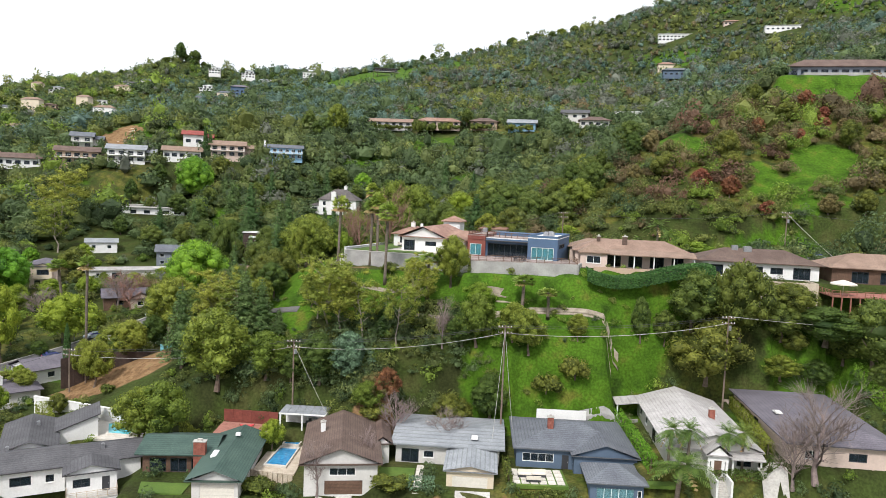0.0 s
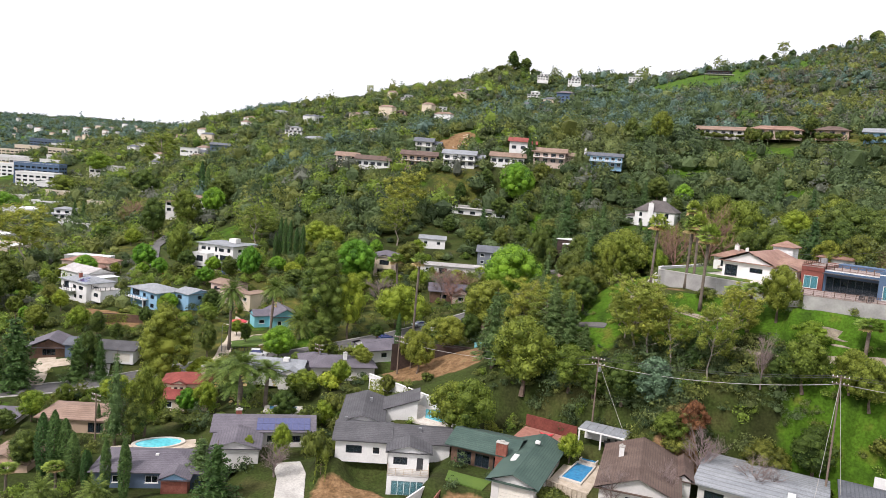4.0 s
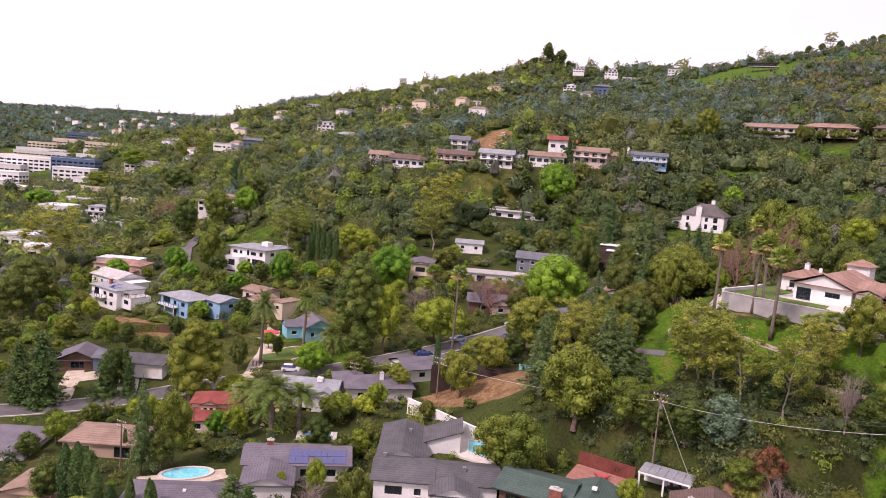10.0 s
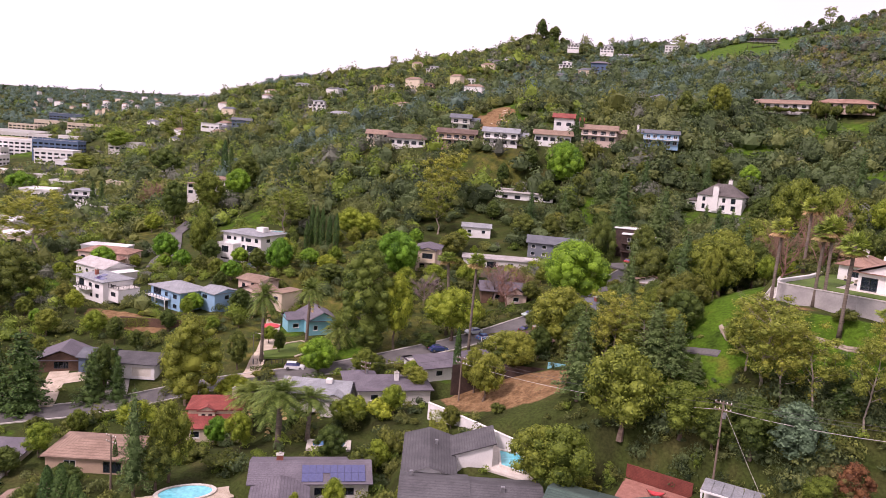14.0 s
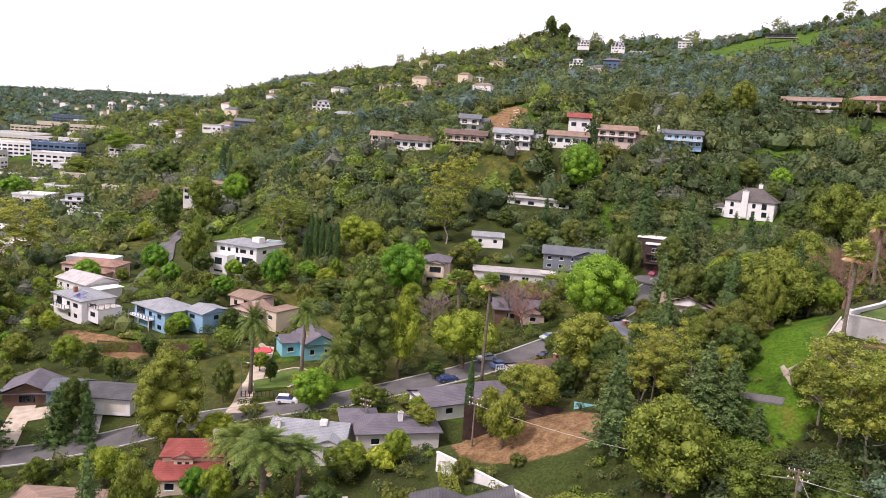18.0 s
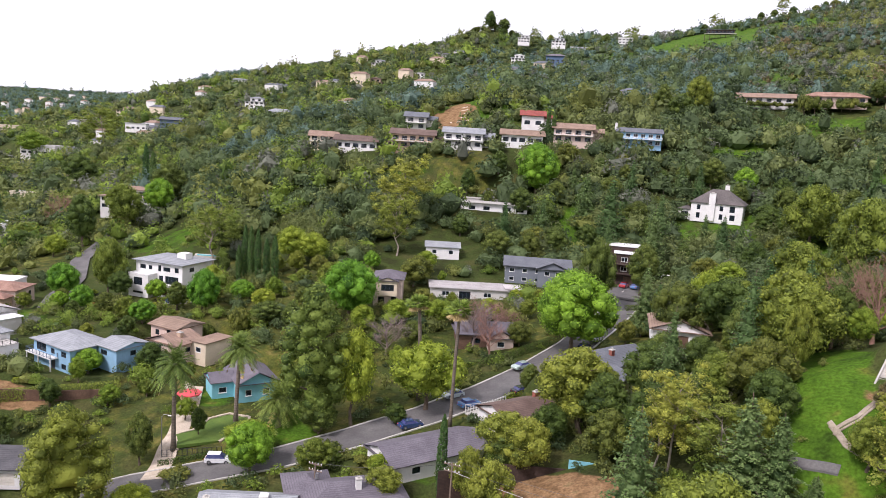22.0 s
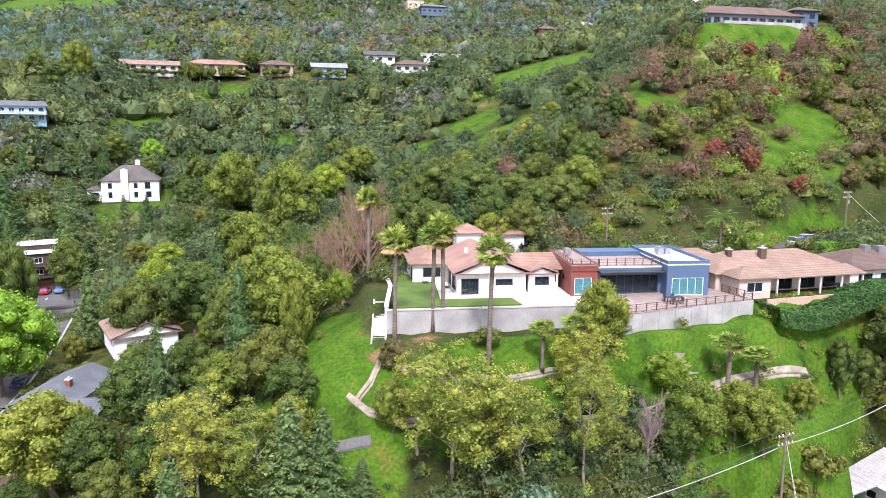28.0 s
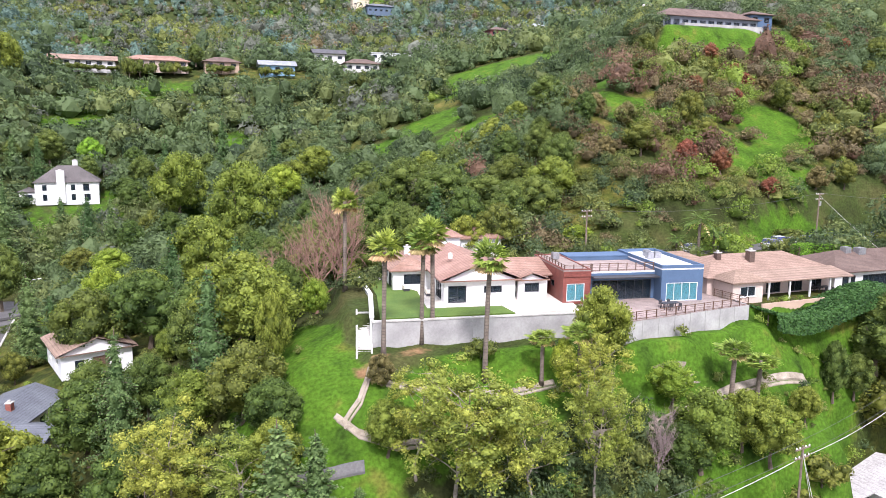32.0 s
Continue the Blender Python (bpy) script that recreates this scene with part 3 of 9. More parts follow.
def crown_mesh(name, quads, cen, rad, mat, rng, level=1, tone=None, smooth=True):
    """Loose leafy sprays (an array of triangles or quads) over uneven inner clumps; tone: a shade for each spray and each clump."""
    pv, pf = LUMPS[level]
    cen, rad = np.asarray(cen, float), np.asarray(rad, float)
    n, c, k = len(quads), quads.shape[1], len(cen)
    inner = cen[:, None] + pv[None] * rad[:, None] * rng.uniform(0.68 if smooth else 0.6, 1.14, (k, len(pv), 1))
    tris = (pf[None] + c * n + np.arange(k)[:, None, None] * len(pv)).reshape(-1)
    me = bpy.data.meshes.new(name)
    me.vertices.add(c * n + k * len(pv))
    me.vertices.foreach_set("co", np.ascontiguousarray(np.concatenate([quads.reshape(-1, 3), inner.reshape(-1, 3)]), np.float32).ravel())
    me.loops.add(c * n + len(tris))
    me.loops.foreach_set("vertex_index", np.r_[np.arange(c * n), tris].astype(np.int32))
    faces = n + len(tris) // 3
    me.polygons.add(faces)
    me.polygons.foreach_set("loop_start", np.r_[np.arange(0, c * n, c), c * n + np.arange(0, len(tris), 3)].astype(np.int32))
    me.polygons.foreach_set("use_smooth", (np.arange(faces) >= n) & smooth)
    me.materials.append(mat)
    me.update(calc_edges=True)
    if tone is not None:
        at = me.attributes.new("tone", "FLOAT", "POINT")
        at.data.foreach_set("value", np.r_[np.repeat(tone[0], c), np.repeat(tone[1], len(pv))].astype(np.float32))
    return me


def leaf_quads(rng, centres, radii, count, size, jitter=0.42, squash=0.85, shell=0.55):
    """Leafy sprays on the skins of lobes: an (n, 4, 3) array."""
    centres, radii = np.asarray(centres, float), np.asarray(radii, float)
    w = (radii.mean(1) if radii.ndim > 1 else radii) ** 2
    which = rng.choice(len(centres), count, p=w / w.sum())
    d = rng.normal(size=(count, 3))
    d[:, 2] += 0.3
    d /= np.linalg.norm(d, axis=1, keepdims=True)
    r = radii[which] if radii.ndim > 1 else np.c_[radii, radii, radii * squash][which]
    place = centres[which] + d * r * (shell + (1.16 - shell) * rng.random((count, 1)) ** 0.6)
    nrm = d + rng.normal(size=(count, 3)) * jitter
    return sprays(rng, place, nrm, size * rng.uniform(0.6, 1.35, count))


def sprays(rng, place, nrm, size, corners=4):
    nrm = nrm / np.maximum(np.linalg.norm(nrm, axis=1, keepdims=True), 1e-9)
    t = np.cross(nrm, rng.normal(size=nrm.shape))
    t /= np.maximum(np.linalg.norm(t, axis=1, keepdims=True), 1e-9)
    b = np.cross(nrm, t)
    s = np.asarray(size)[:, None]
    k = rng.uniform(0.4, 0.8, (len(place), 1))
    lift = nrm * s * 0.25
    if corners == 3:
        return np.stack([place - t * s - b * s * k * 0.6, place - b * s * k * 0.6 + t * s, place + b * s * k + lift], 1)
    return np.stack([place - t * s, place - b * s * k + lift * rng.uniform(-1, 1, (len(place), 1)), place + t * s, place + b * s * k], 1)


def limbs(rng, height, reach, count, base_r, start=0.35, rise=0.8, sides=6, twigs=0, lean=0.1):
    """A tapered trunk with limbs (and twigs)."""
    bend = rng.normal(size=2) * lean * height
    zz = np.linspace(0, 1, 6)
    spine = np.c_[bend[0] * zz**1.6, bend[1] * zz**1.6, height * zz]
    spine[1:-1, :2] += rng.normal(size=(4, 2)) * 0.02 * height
    out = [tube(spine, base_r * np.linspace(1, 0.3, 6) * np.r_[1.25, 1, 1, 1, 1, 1], sides)]
    tips = []
    for i in range(count):
        f = start + (1 - start) * (i + rng.random()) / count
        p = np.array([np.interp(f, zz, spine[:, k]) for k in range(3)])
        a = i * 2.4 + rng.random()
        l = reach * rng.uniform(0.65, 1.1) * (1.15 - 0.5 * f)
        tip = p + [math.cos(a) * l, math.sin(a) * l, l * rise * rng.uniform(0.6, 1.3)]
        mid = (p + tip) / 2 + rng.normal(size=3) * 0.08 * l
        r = base_r * (0.5 - 0.3 * f)
        out.append(tube([p, mid, tip], [r, r * 0.7, r * 0.3], 5))
        tips.append(tip)
        for _ in range(twigs):
            q = mid + (tip - mid) * rng.random()
            e = q + (rng.normal(size=3) * 0.45 + [math.cos(a) * 0.4, math.sin(a) * 0.4, rise * 0.6]) * l * 0.7
            m2 = (q + e) / 2 + rng.normal(size=3) * 0.05 * l
            out.append(tube([q, m2, e], [r * 0.4, r * 0.28, r * 0.1], 3))
            for _ in range(2):
                e2 = m2 + (e - m2) * rng.random() + rng.normal(size=3) * 0.22 * l + [0, 0, 0.12 * l]
                out.append(tube([m2, e2], [r * 0.22, r * 0.08], 3))
    return out, np.array(tips), spine


KIND = {}


def keep_kind(key, name, trunk, crown, label, category="tree", extra=()):
    """A pattern tree far below, from which copies are set; it is taken away at the end."""
    ob = thing(name, pose(0, 0, 0), label, category)
    if trunk is not None:
        piece("trunk", trunk, ob)
    if crown is not None:
        piece("crown", crown, ob)
    for n, me in extra:
        piece(n, me, ob)
    KIND.setdefault(key, []).append(ob)


def make_broadleaf(key, name, leaf, trunk_mat, seed, h, width, quads, label, open_=0.0, low=0.3, size=0.13, flat=0.85, lobes=40):
    """A crown of many puffs set round an uneven dome, on a forked trunk."""
    rng = np.random.default_rng(seed)
    wood, tips, spine = limbs(rng, h * 0.78, width * 0.33, 9, 0.022 * h + 0.05, start=0.3, rise=0.7, lean=0.05)
    top = spine[-1]
    swell = rng.uniform(0.72, 1.12, 5)
    cen, rad = [], []
    for i in range(lobes):
        f, a = (i + rng.random()) / lobes, i * 2.4 + rng.normal() * 0.25
        wide = math.sin(math.pi * (0.13 + 0.83 * f)) ** 0.62 * np.interp((a / 6.283) % 1 * 5, range(6), (*swell, swell[0]))
        r = width * rng.uniform(0.085, 0.15) * (1 + 0.25 * open_)
        rr = max(width * 0.5 * wide - r, 0) * (1.0 if i % 4 else 0.45)
        cen.append([top[0] * f + math.cos(a) * rr, top[1] * f + math.sin(a) * rr, h * low + r * 0.6 + (h * (1 - low) - r * 1.4) * f])
        rad.append(r)
    rad = np.array(rad)
    q = leaf_quads(rng, cen, rad, quads, size, jitter=0.5, squash=flat, shell=0.6 - 0.25 * open_)
    v, f = join(wood)
    axis = np.array([[top[0] * k, top[1] * k, h * (low + (0.9 - low) * k)] for k in (0.25, 0.5, 0.75)])
    cores = np.concatenate([rad[:, None] * [0.86, 0.86, 0.86 * flat] * (1 - 0.35 * open_), width * (1 - 0.7 * open_) * np.array([[0.24, 0.24, 0.2], [0.28, 0.28, 0.2], [0.2, 0.2, 0.17]])])
    keep_kind(key, name, mesh_of(name + "_wood", v, f, M[trunk_mat]), crown_mesh(name + "_leaves", q, np.concatenate([cen, axis]), cores, M[leaf], rng), label)


def make_eucalyptus(seed, h, width, leaf="euca", key="euca"):
    """Pale limbs that fork upwards, each end with loose tufts of leaves."""
    rng = np.random.default_rng(seed)
    wood, tips, spine = limbs(rng, h * 0.9, width * 0.42, 13, 0.1 + 0.005 * h, start=0.34, rise=1.0, lean=0.07, twigs=2)
    cen, rad = [], []
    for t in tips:
        for k in range(6):
            cen.append(t + rng.normal(size=3) * [0.9, 0.9, 1.0] - [0, 0, 0.22 * k])
            rad.append(width * rng.uniform(0.06, 0.115))
    for _ in range(5):
        cen.append(spine[-1] + rng.normal(size=3) * 0.7)
        rad.append(width * 0.09)
    q = leaf_quads(rng, cen, np.array(rad), 9000, 0.115, jitter=0.6, squash=0.8, shell=0.3)
    v, f = join(wood)
    keep_kind(key, "eucalyptus_tree", mesh_of("eucalyptus_wood", v, f, M["pale_trunk"]), crown_mesh("eucalyptus_leaves", q, cen, np.array(rad)[:, None] * [0.55, 0.55, 0.42], M[leaf], rng),
              "tall eucalyptus with pale bare trunk and thin grey-green crown")


def make_conifer(key, name, leaf, seed, h, width, quads, label, start=0.14, size=0.27, power=0.9):
    rng = np.random.default_rng(seed)
    spine = np.c_[rng.normal(size=5) * 0.08, rng.normal(size=5) * 0.08, np.linspace(0, h, 5)]
    wood = [tube(spine, np.linspace(0.02 * h + 0.05, 0.03, 5), 6)]
    place, nrm = [], []
    tiers = int(h * 1.5)
    for i in range(tiers):
        f = start + (0.98 - start) * i / tiers
        reach = width * 0.5 * ((1 - f) / (1 - start)) ** power * rng.uniform(0.7, 1.15) + 0.15
        for j in range(6):
            a = j * 1.05 + i * 0.7 + rng.random() * 0.5
            l = reach * rng.uniform(0.7, 1.15)
            p, tip = np.array([0, 0, f * h]), np.array([math.cos(a) * l, math.sin(a) * l, f * h - 0.12 * l])
            if l > 0.8:
                wood.append(tube([p, tip], [0.05, 0.02], 3))
            n = max(2, int(quads * l / (tiers * 6 * width * 0.3)))
            s = rng.random((n, 1)) ** 0.6
            place.append(p + (tip - p) * s + rng.normal(size=(n, 3)) * 0.16 * (0.5 + l * 0.3))
            nrm.append(np.c_[rng.normal(size=(n, 2)) * 0.6 + [math.cos(a) * 0.4, math.sin(a) * 0.4], np.ones(n)])
    place, nrm = np.concatenate(place), np.concatenate(nrm)
    q = sprays(rng, place, nrm, size * rng.uniform(0.6, 1.3, len(place)))
    ks = np.linspace(start + 0.05, 0.8, 7)
    core = np.c_[width * 0.3 * ((1 - ks) / (1 - start)) ** power, width * 0.3 * ((1 - ks) / (1 - start)) ** power, np.full(7, h * 0.09)]
    v, f = join(wood)
    keep_kind(key, name, mesh_of(name + "_wood", v, f, M["trunk"]), crown_mesh(name + "_needles", q, np.c_[np.zeros(7), np.zeros(7), ks * h], core, M[leaf], rng), label)


def make_cypress(seed, h, width, leaf="cypress"):
    rng = np.random.default_rng(seed)
    n = 3200
    f = rng.random(n)
    r = width * 0.5 * np.sin(np.pi * np.clip(f * 0.93 + 0.07, 0, 1)) ** 0.6 * rng.uniform(0.7, 1.1, n)
    a = rng.random(n) * 6.283
    d = np.c_[np.cos(a), np.sin(a), np.full(n, 0.5)]
    place = np.c_[np.cos(a) * r, np.sin(a) * r, 0.3 + f * (h - 0.3)]
    q = sprays(rng, place, d + rng.normal(size=(n, 3)) * 0.5, 0.13 * rng.uniform(0.7, 1.3, n))
    v, fc = join([tube([[0, 0, 0], [0, 0, h * 0.9]], [0.14, 0.04], 6)])
    keep_kind("cypress", "cypress_tree", mesh_of("cypress_wood", v, fc, M["trunk"]), quads_mesh("cypress_leaves", q, M[leaf]),
              "narrow dark green column of an Italian cypress")


def frond_quads(rng, base, a, length, droop, lift, width, n=17):
    """A feather frond: narrow leaflets in pairs along an arching rib."""
    t = np.linspace(0.1, 1, n)
    out = np.array([math.cos(a), math.sin(a), 0])
    side = np.array([-math.sin(a), math.cos(a), 0])
    up = np.array([0, 0, 1.0])
    rib = base + (out * math.cos(lift) + up * math.sin(lift)) * (length * t)[:, None] - up * (droop * length * t**2)[:, None]
    qs = []
    for i in range(n - 1):
        w = width * math.sin(math.pi * (0.2 + 0.72 * t[i])) * rng.uniform(0.85, 1.15)
        run = rib[i + 1] - rib[i]
        for s in (1, -1):
            tip = rib[i] + side * s * w + run / np.linalg.norm(run) * w * 0.75 - up * (0.25 * w)
            qs.append([rib[i], rib[i] + run * 0.7, tip + run * 0.16, tip])
    return qs


def make_palm(key, seed, h, kind, label):
    rng = np.random.default_rng(seed)
    bend = rng.normal(size=2) * 0.35
    zz = np.linspace(0, 1, 8)
    spine = np.c_[bend[0] * zz**2, bend[1] * zz**2, h * zz]
    thick = 0.36 if kind == "date" else 0.24
    v, f = tube(spine, thick * np.r_[1.35, 1.05, np.full(5, 0.92), 1.15 if kind == "date" else 0.8], 9)
    top = spine[-1]
    green, dry = [], []
    if kind == "fan":
        for i in range(64):
            a, e = i * 2.399, rng.uniform(-0.85, 1.3)
            d = np.array([math.cos(a) * math.cos(e), math.sin(a) * math.cos(e), math.sin(e)])
            stem = top + d * rng.uniform(0.7, 1.2)
            side = np.cross(d, [0, 0, 1.0])
            side /= max(np.linalg.norm(side), 1e-6)
            up = np.cross(side, d)
            for k in np.linspace(-1.3, 1.3, 8):
                tip = stem + (d * math.cos(k) + side * math.sin(k)) * rng.uniform(0.8, 1.1) - np.array([0, 0, 0.3 * abs(k)])
                w = up * 0.05 + np.cross(tip - stem, up) * 0.11
                (green if e > -0.5 else dry).append([stem - w * 0.3, (stem + tip) / 2 - w, tip, (stem + tip) / 2 + w])
    else:
        length = {"date": 3.7, "queen": 3.1}[kind]
        for i in range(92 if kind == "date" else 30):
            a = i * 2.399
            e = math.asin(rng.uniform(-0.45, 1.0))
            green += frond_quads(rng, top, a, length * rng.uniform(0.85, 1.1), 0.22 + 0.2 * rng.random() + 0.12 * math.cos(e), e, 0.56 if kind == "date" else 0.6)
        for i in range(14 if kind == "date" else 3):
            dry += frond_quads(rng, top - [0, 0, 0.4], i * 2.1, length * 0.7, 0.9, -0.25, 0.4, 8)
    nq = len(green)
    q = np.array(green + dry)
    crown = quads_mesh("palm_crown", q, [M["palm" if kind == "fan" else "feather"], M["dead"]], np.r_[np.zeros(nq, int), np.ones(len(q) - nq, int)])
    keep_kind(key, "palm_tree", mesh_of("palm_wood", v, f, M["palm_trunk"], True), crown, label, "palm")


def make_bare(key, seed, h, width, mat, label):
    rng = np.random.default_rng(seed)
    wood, tips, spine = limbs(rng, h * 0.72, width * 0.36, 16, 0.02 * h + 0.06, start=0.2, rise=1.25, twigs=16, lean=0.04)
    v, f = join(wood[:16])
    v2, f2 = join(wood[1:])
    keep_kind(key, "bare_tree", mesh_of("bare_wood", v, f, M[mat]), mesh_of("bare_twigs", v2, f2, M[mat]), label)


def make_bush(key, seed, h, width, leaf, label, quads=1500, size=0.1):
    rng = np.random.default_rng(seed)
    n = 16
    reach = np.sqrt(rng.random(n)) * width * 0.36
    cen = np.c_[np.cos(np.arange(n) * 2.4) * reach, np.sin(np.arange(n) * 2.4) * reach, h * (0.3 + 0.4 * rng.random(n) * (1 - reach / width))]
    rad = width * rng.uniform(0.13, 0.21, n)
    q = leaf_quads(rng, cen, rad, quads, size, squash=h / width * 1.1, shell=0.55)
    q[:, :, 2] = np.maximum(q[:, :, 2], -0.1)
    wood = [tube([[0, 0, -0.1], [math.cos(i) * 0.1, math.sin(i) * 0.1, h * 0.3], [math.cos(i) * width * 0.2, math.sin(i) * width * 0.2, h * 0.6]], [0.06, 0.045, 0.02], 4) for i in (0, 2.1, 4.2)]
    v, f = join(wood)
    keep_kind(key, "bush", mesh_of("bush_stems", v, f, M["trunk"]), crown_mesh("bush_leaves", q, cen, rad[:, None] * [0.85, 0.85, 0.85 * h / width * 1.1], M[leaf], rng), label, "bush")


for k in range(4):
    make_broadleaf("oak", "oak_tree", "oak", "trunk", 10 + k, 7.5, 8.5, 8000, "round dark olive-green oak tree on the hillside", low=0.2)
    make_broadleaf("olive", "broadleaf_tree", "olive", "trunk", 20 + k, 8, 7.5, 8000, "yellowish olive-green broadleaf tree with a bushy crown", low=0.22, open_=0.2)
    make_broadleaf("dark", "evergreen_tree", "dark", "trunk", 30 + k, 8.5, 8, 8000, "dense dark green broadleaf tree", low=0.2)
    make_eucalyptus(40 + k, 13, 8)
for k in range(3):
    make_conifer("pine", "pine_tree", "pine", 50 + k, 14, 6.5, 7000, "tall green pine tree with layered boughs", size=0.16)
    make_bush("bush", 60 + k, 2.2, 3.0, "oak", "rounded green shrub on the slope")
    make_bush("limebush", 70 + k, 2.4, 3.0, "lime", "rounded yellow-green garden shrub")
    make_bush("darkbush", 75 + k, 2.4, 3.4, "dark", "rounded dark green shrub")
    make_broadleaf("tall", "tall_tree", "deep", "trunk", 80 + k, 16, 8, 13000, "tall dense green tree with a narrow billowing crown", low=0.06, lobes=70, size=0.12)
    make_broadleaf("tallolive", "tall_tree", "olive", "trunk", 180 + k, 15, 10, 14000, "tall olive-green tree with a broad billowing crown", low=0.08, lobes=70, size=0.13)
    make_conifer("cedar", "conifer_tree", "cypress", 85 + k, 10, 5.5, 6500, "dense dark green conifer with a conical crown", 0.03, 0.15, 0.7)
for k in range(2):
    make_broadleaf("bright", "broadleaf_tree", "bright", "trunk", 90 + k, 9, 9, 15000, "vivid bright green tree with a dense domed crown", low=0.2, size=0.115, lobes=80)
    make_broadleaf("lime", "feathery_tree", "lime", "trunk", 94 + k, 8, 8, 8000, "yellow-green tree with a wide feathery crown", open_=0.4, low=0.25, size=0.12)
    make_broadleaf("blue", "broadleaf_tree", "blue", "trunk", 97 + k, 6, 5, 4000, "blue-grey leaved shrub-like tree", low=0.1, size=0.12)
    make_broadleaf("red", "broadleaf_tree", "red", "trunk", 99 + k, 5, 5, 3500, "small tree with dull dark red leaves", low=0.15, size=0.11)
    make_broadleaf("brown", "scrub_oak", "brown", "trunk", 104 + k, 5, 6, 4500, "low spreading brownish-green scrub oak", low=0.1, size=0.11)
    make_cypress(100 + k, 9, 1.7)
    make_palm("fan", 110 + k, 11, "fan", "tall fan palm with a slim grey trunk and dry skirt")
    make_palm("tallfan", 114 + k, 20, "fan", "very tall fan palm with a thin bare trunk")
    make_palm("date", 118 + k, 9, "date", "date palm with a thick trunk and feathery crown")
    make_palm("queen", 122 + k, 6.5, "queen", "feathery queen palm with a slim trunk")
    make_palm("lowdate", 126 + k, 2.6, "date", "short broad date palm with arching fronds")
    make_bare("bare", 130 + k, 9, 8, "twig", "leafless reddish-brown tree with fine twigs")
    make_bare("greybare", 134 + k, 8, 7, "grey_twig", "leafless grey-brown tree with a spreading crown")


def plant(key, x, y, scale=1.0, wide=None, turn=None, dz=-0.15, label="", group=""):
    """A tree of a kind on the ground at x, y."""
    patterns = KIND[key]
    h = (int(abs(x) * 7.3 + abs(y) * 13.7))
    ob = copy_thing(patterns[h % len(patterns)], Matrix.LocRotScale((x, y, ground_z(x, y) + dz), Euler((0, 0, (h % 628) / 100 if turn is None else turn)), (wide or scale, wide or scale, scale)))
    ob.scale = (wide or scale, wide or scale, scale)
    return tagged(ob, label, group=group)


# ---- woods and scrub of the hills, ring by ring ----
KEEP_OUT = []


def free_of_plan(x, y):
    ok = np.ones(len(x), bool)
    for cx, cy, rx, ry in KEEP_OUT:
        ok &= ((x - cx) / rx) ** 2 + ((y - cy) / ry) ** 2 > 1
    for (ax, ay, _), (bx, by, _) in zip(LANE, LANE[1:]):
        dx, dy = bx - ax, by - ay
        f = np.clip(((x - ax) * dx + (y - ay) * dy) / (dx * dx + dy * dy), 0, 1)
        ok &= np.hypot(x - ax - f * dx, y - ay - f * dy) > 8
    return ok


WOOD_KINDS = ("wood_oak", "wood_dark", "wood_bright", "wood_olive", "wood_brown", "wood_red", "wood_grey", "wood_blue")


def noise_at(x, y, s, seed):
    return np.array([noise.noise((a / s, b / s, seed)) for a, b in zip(x, y)])


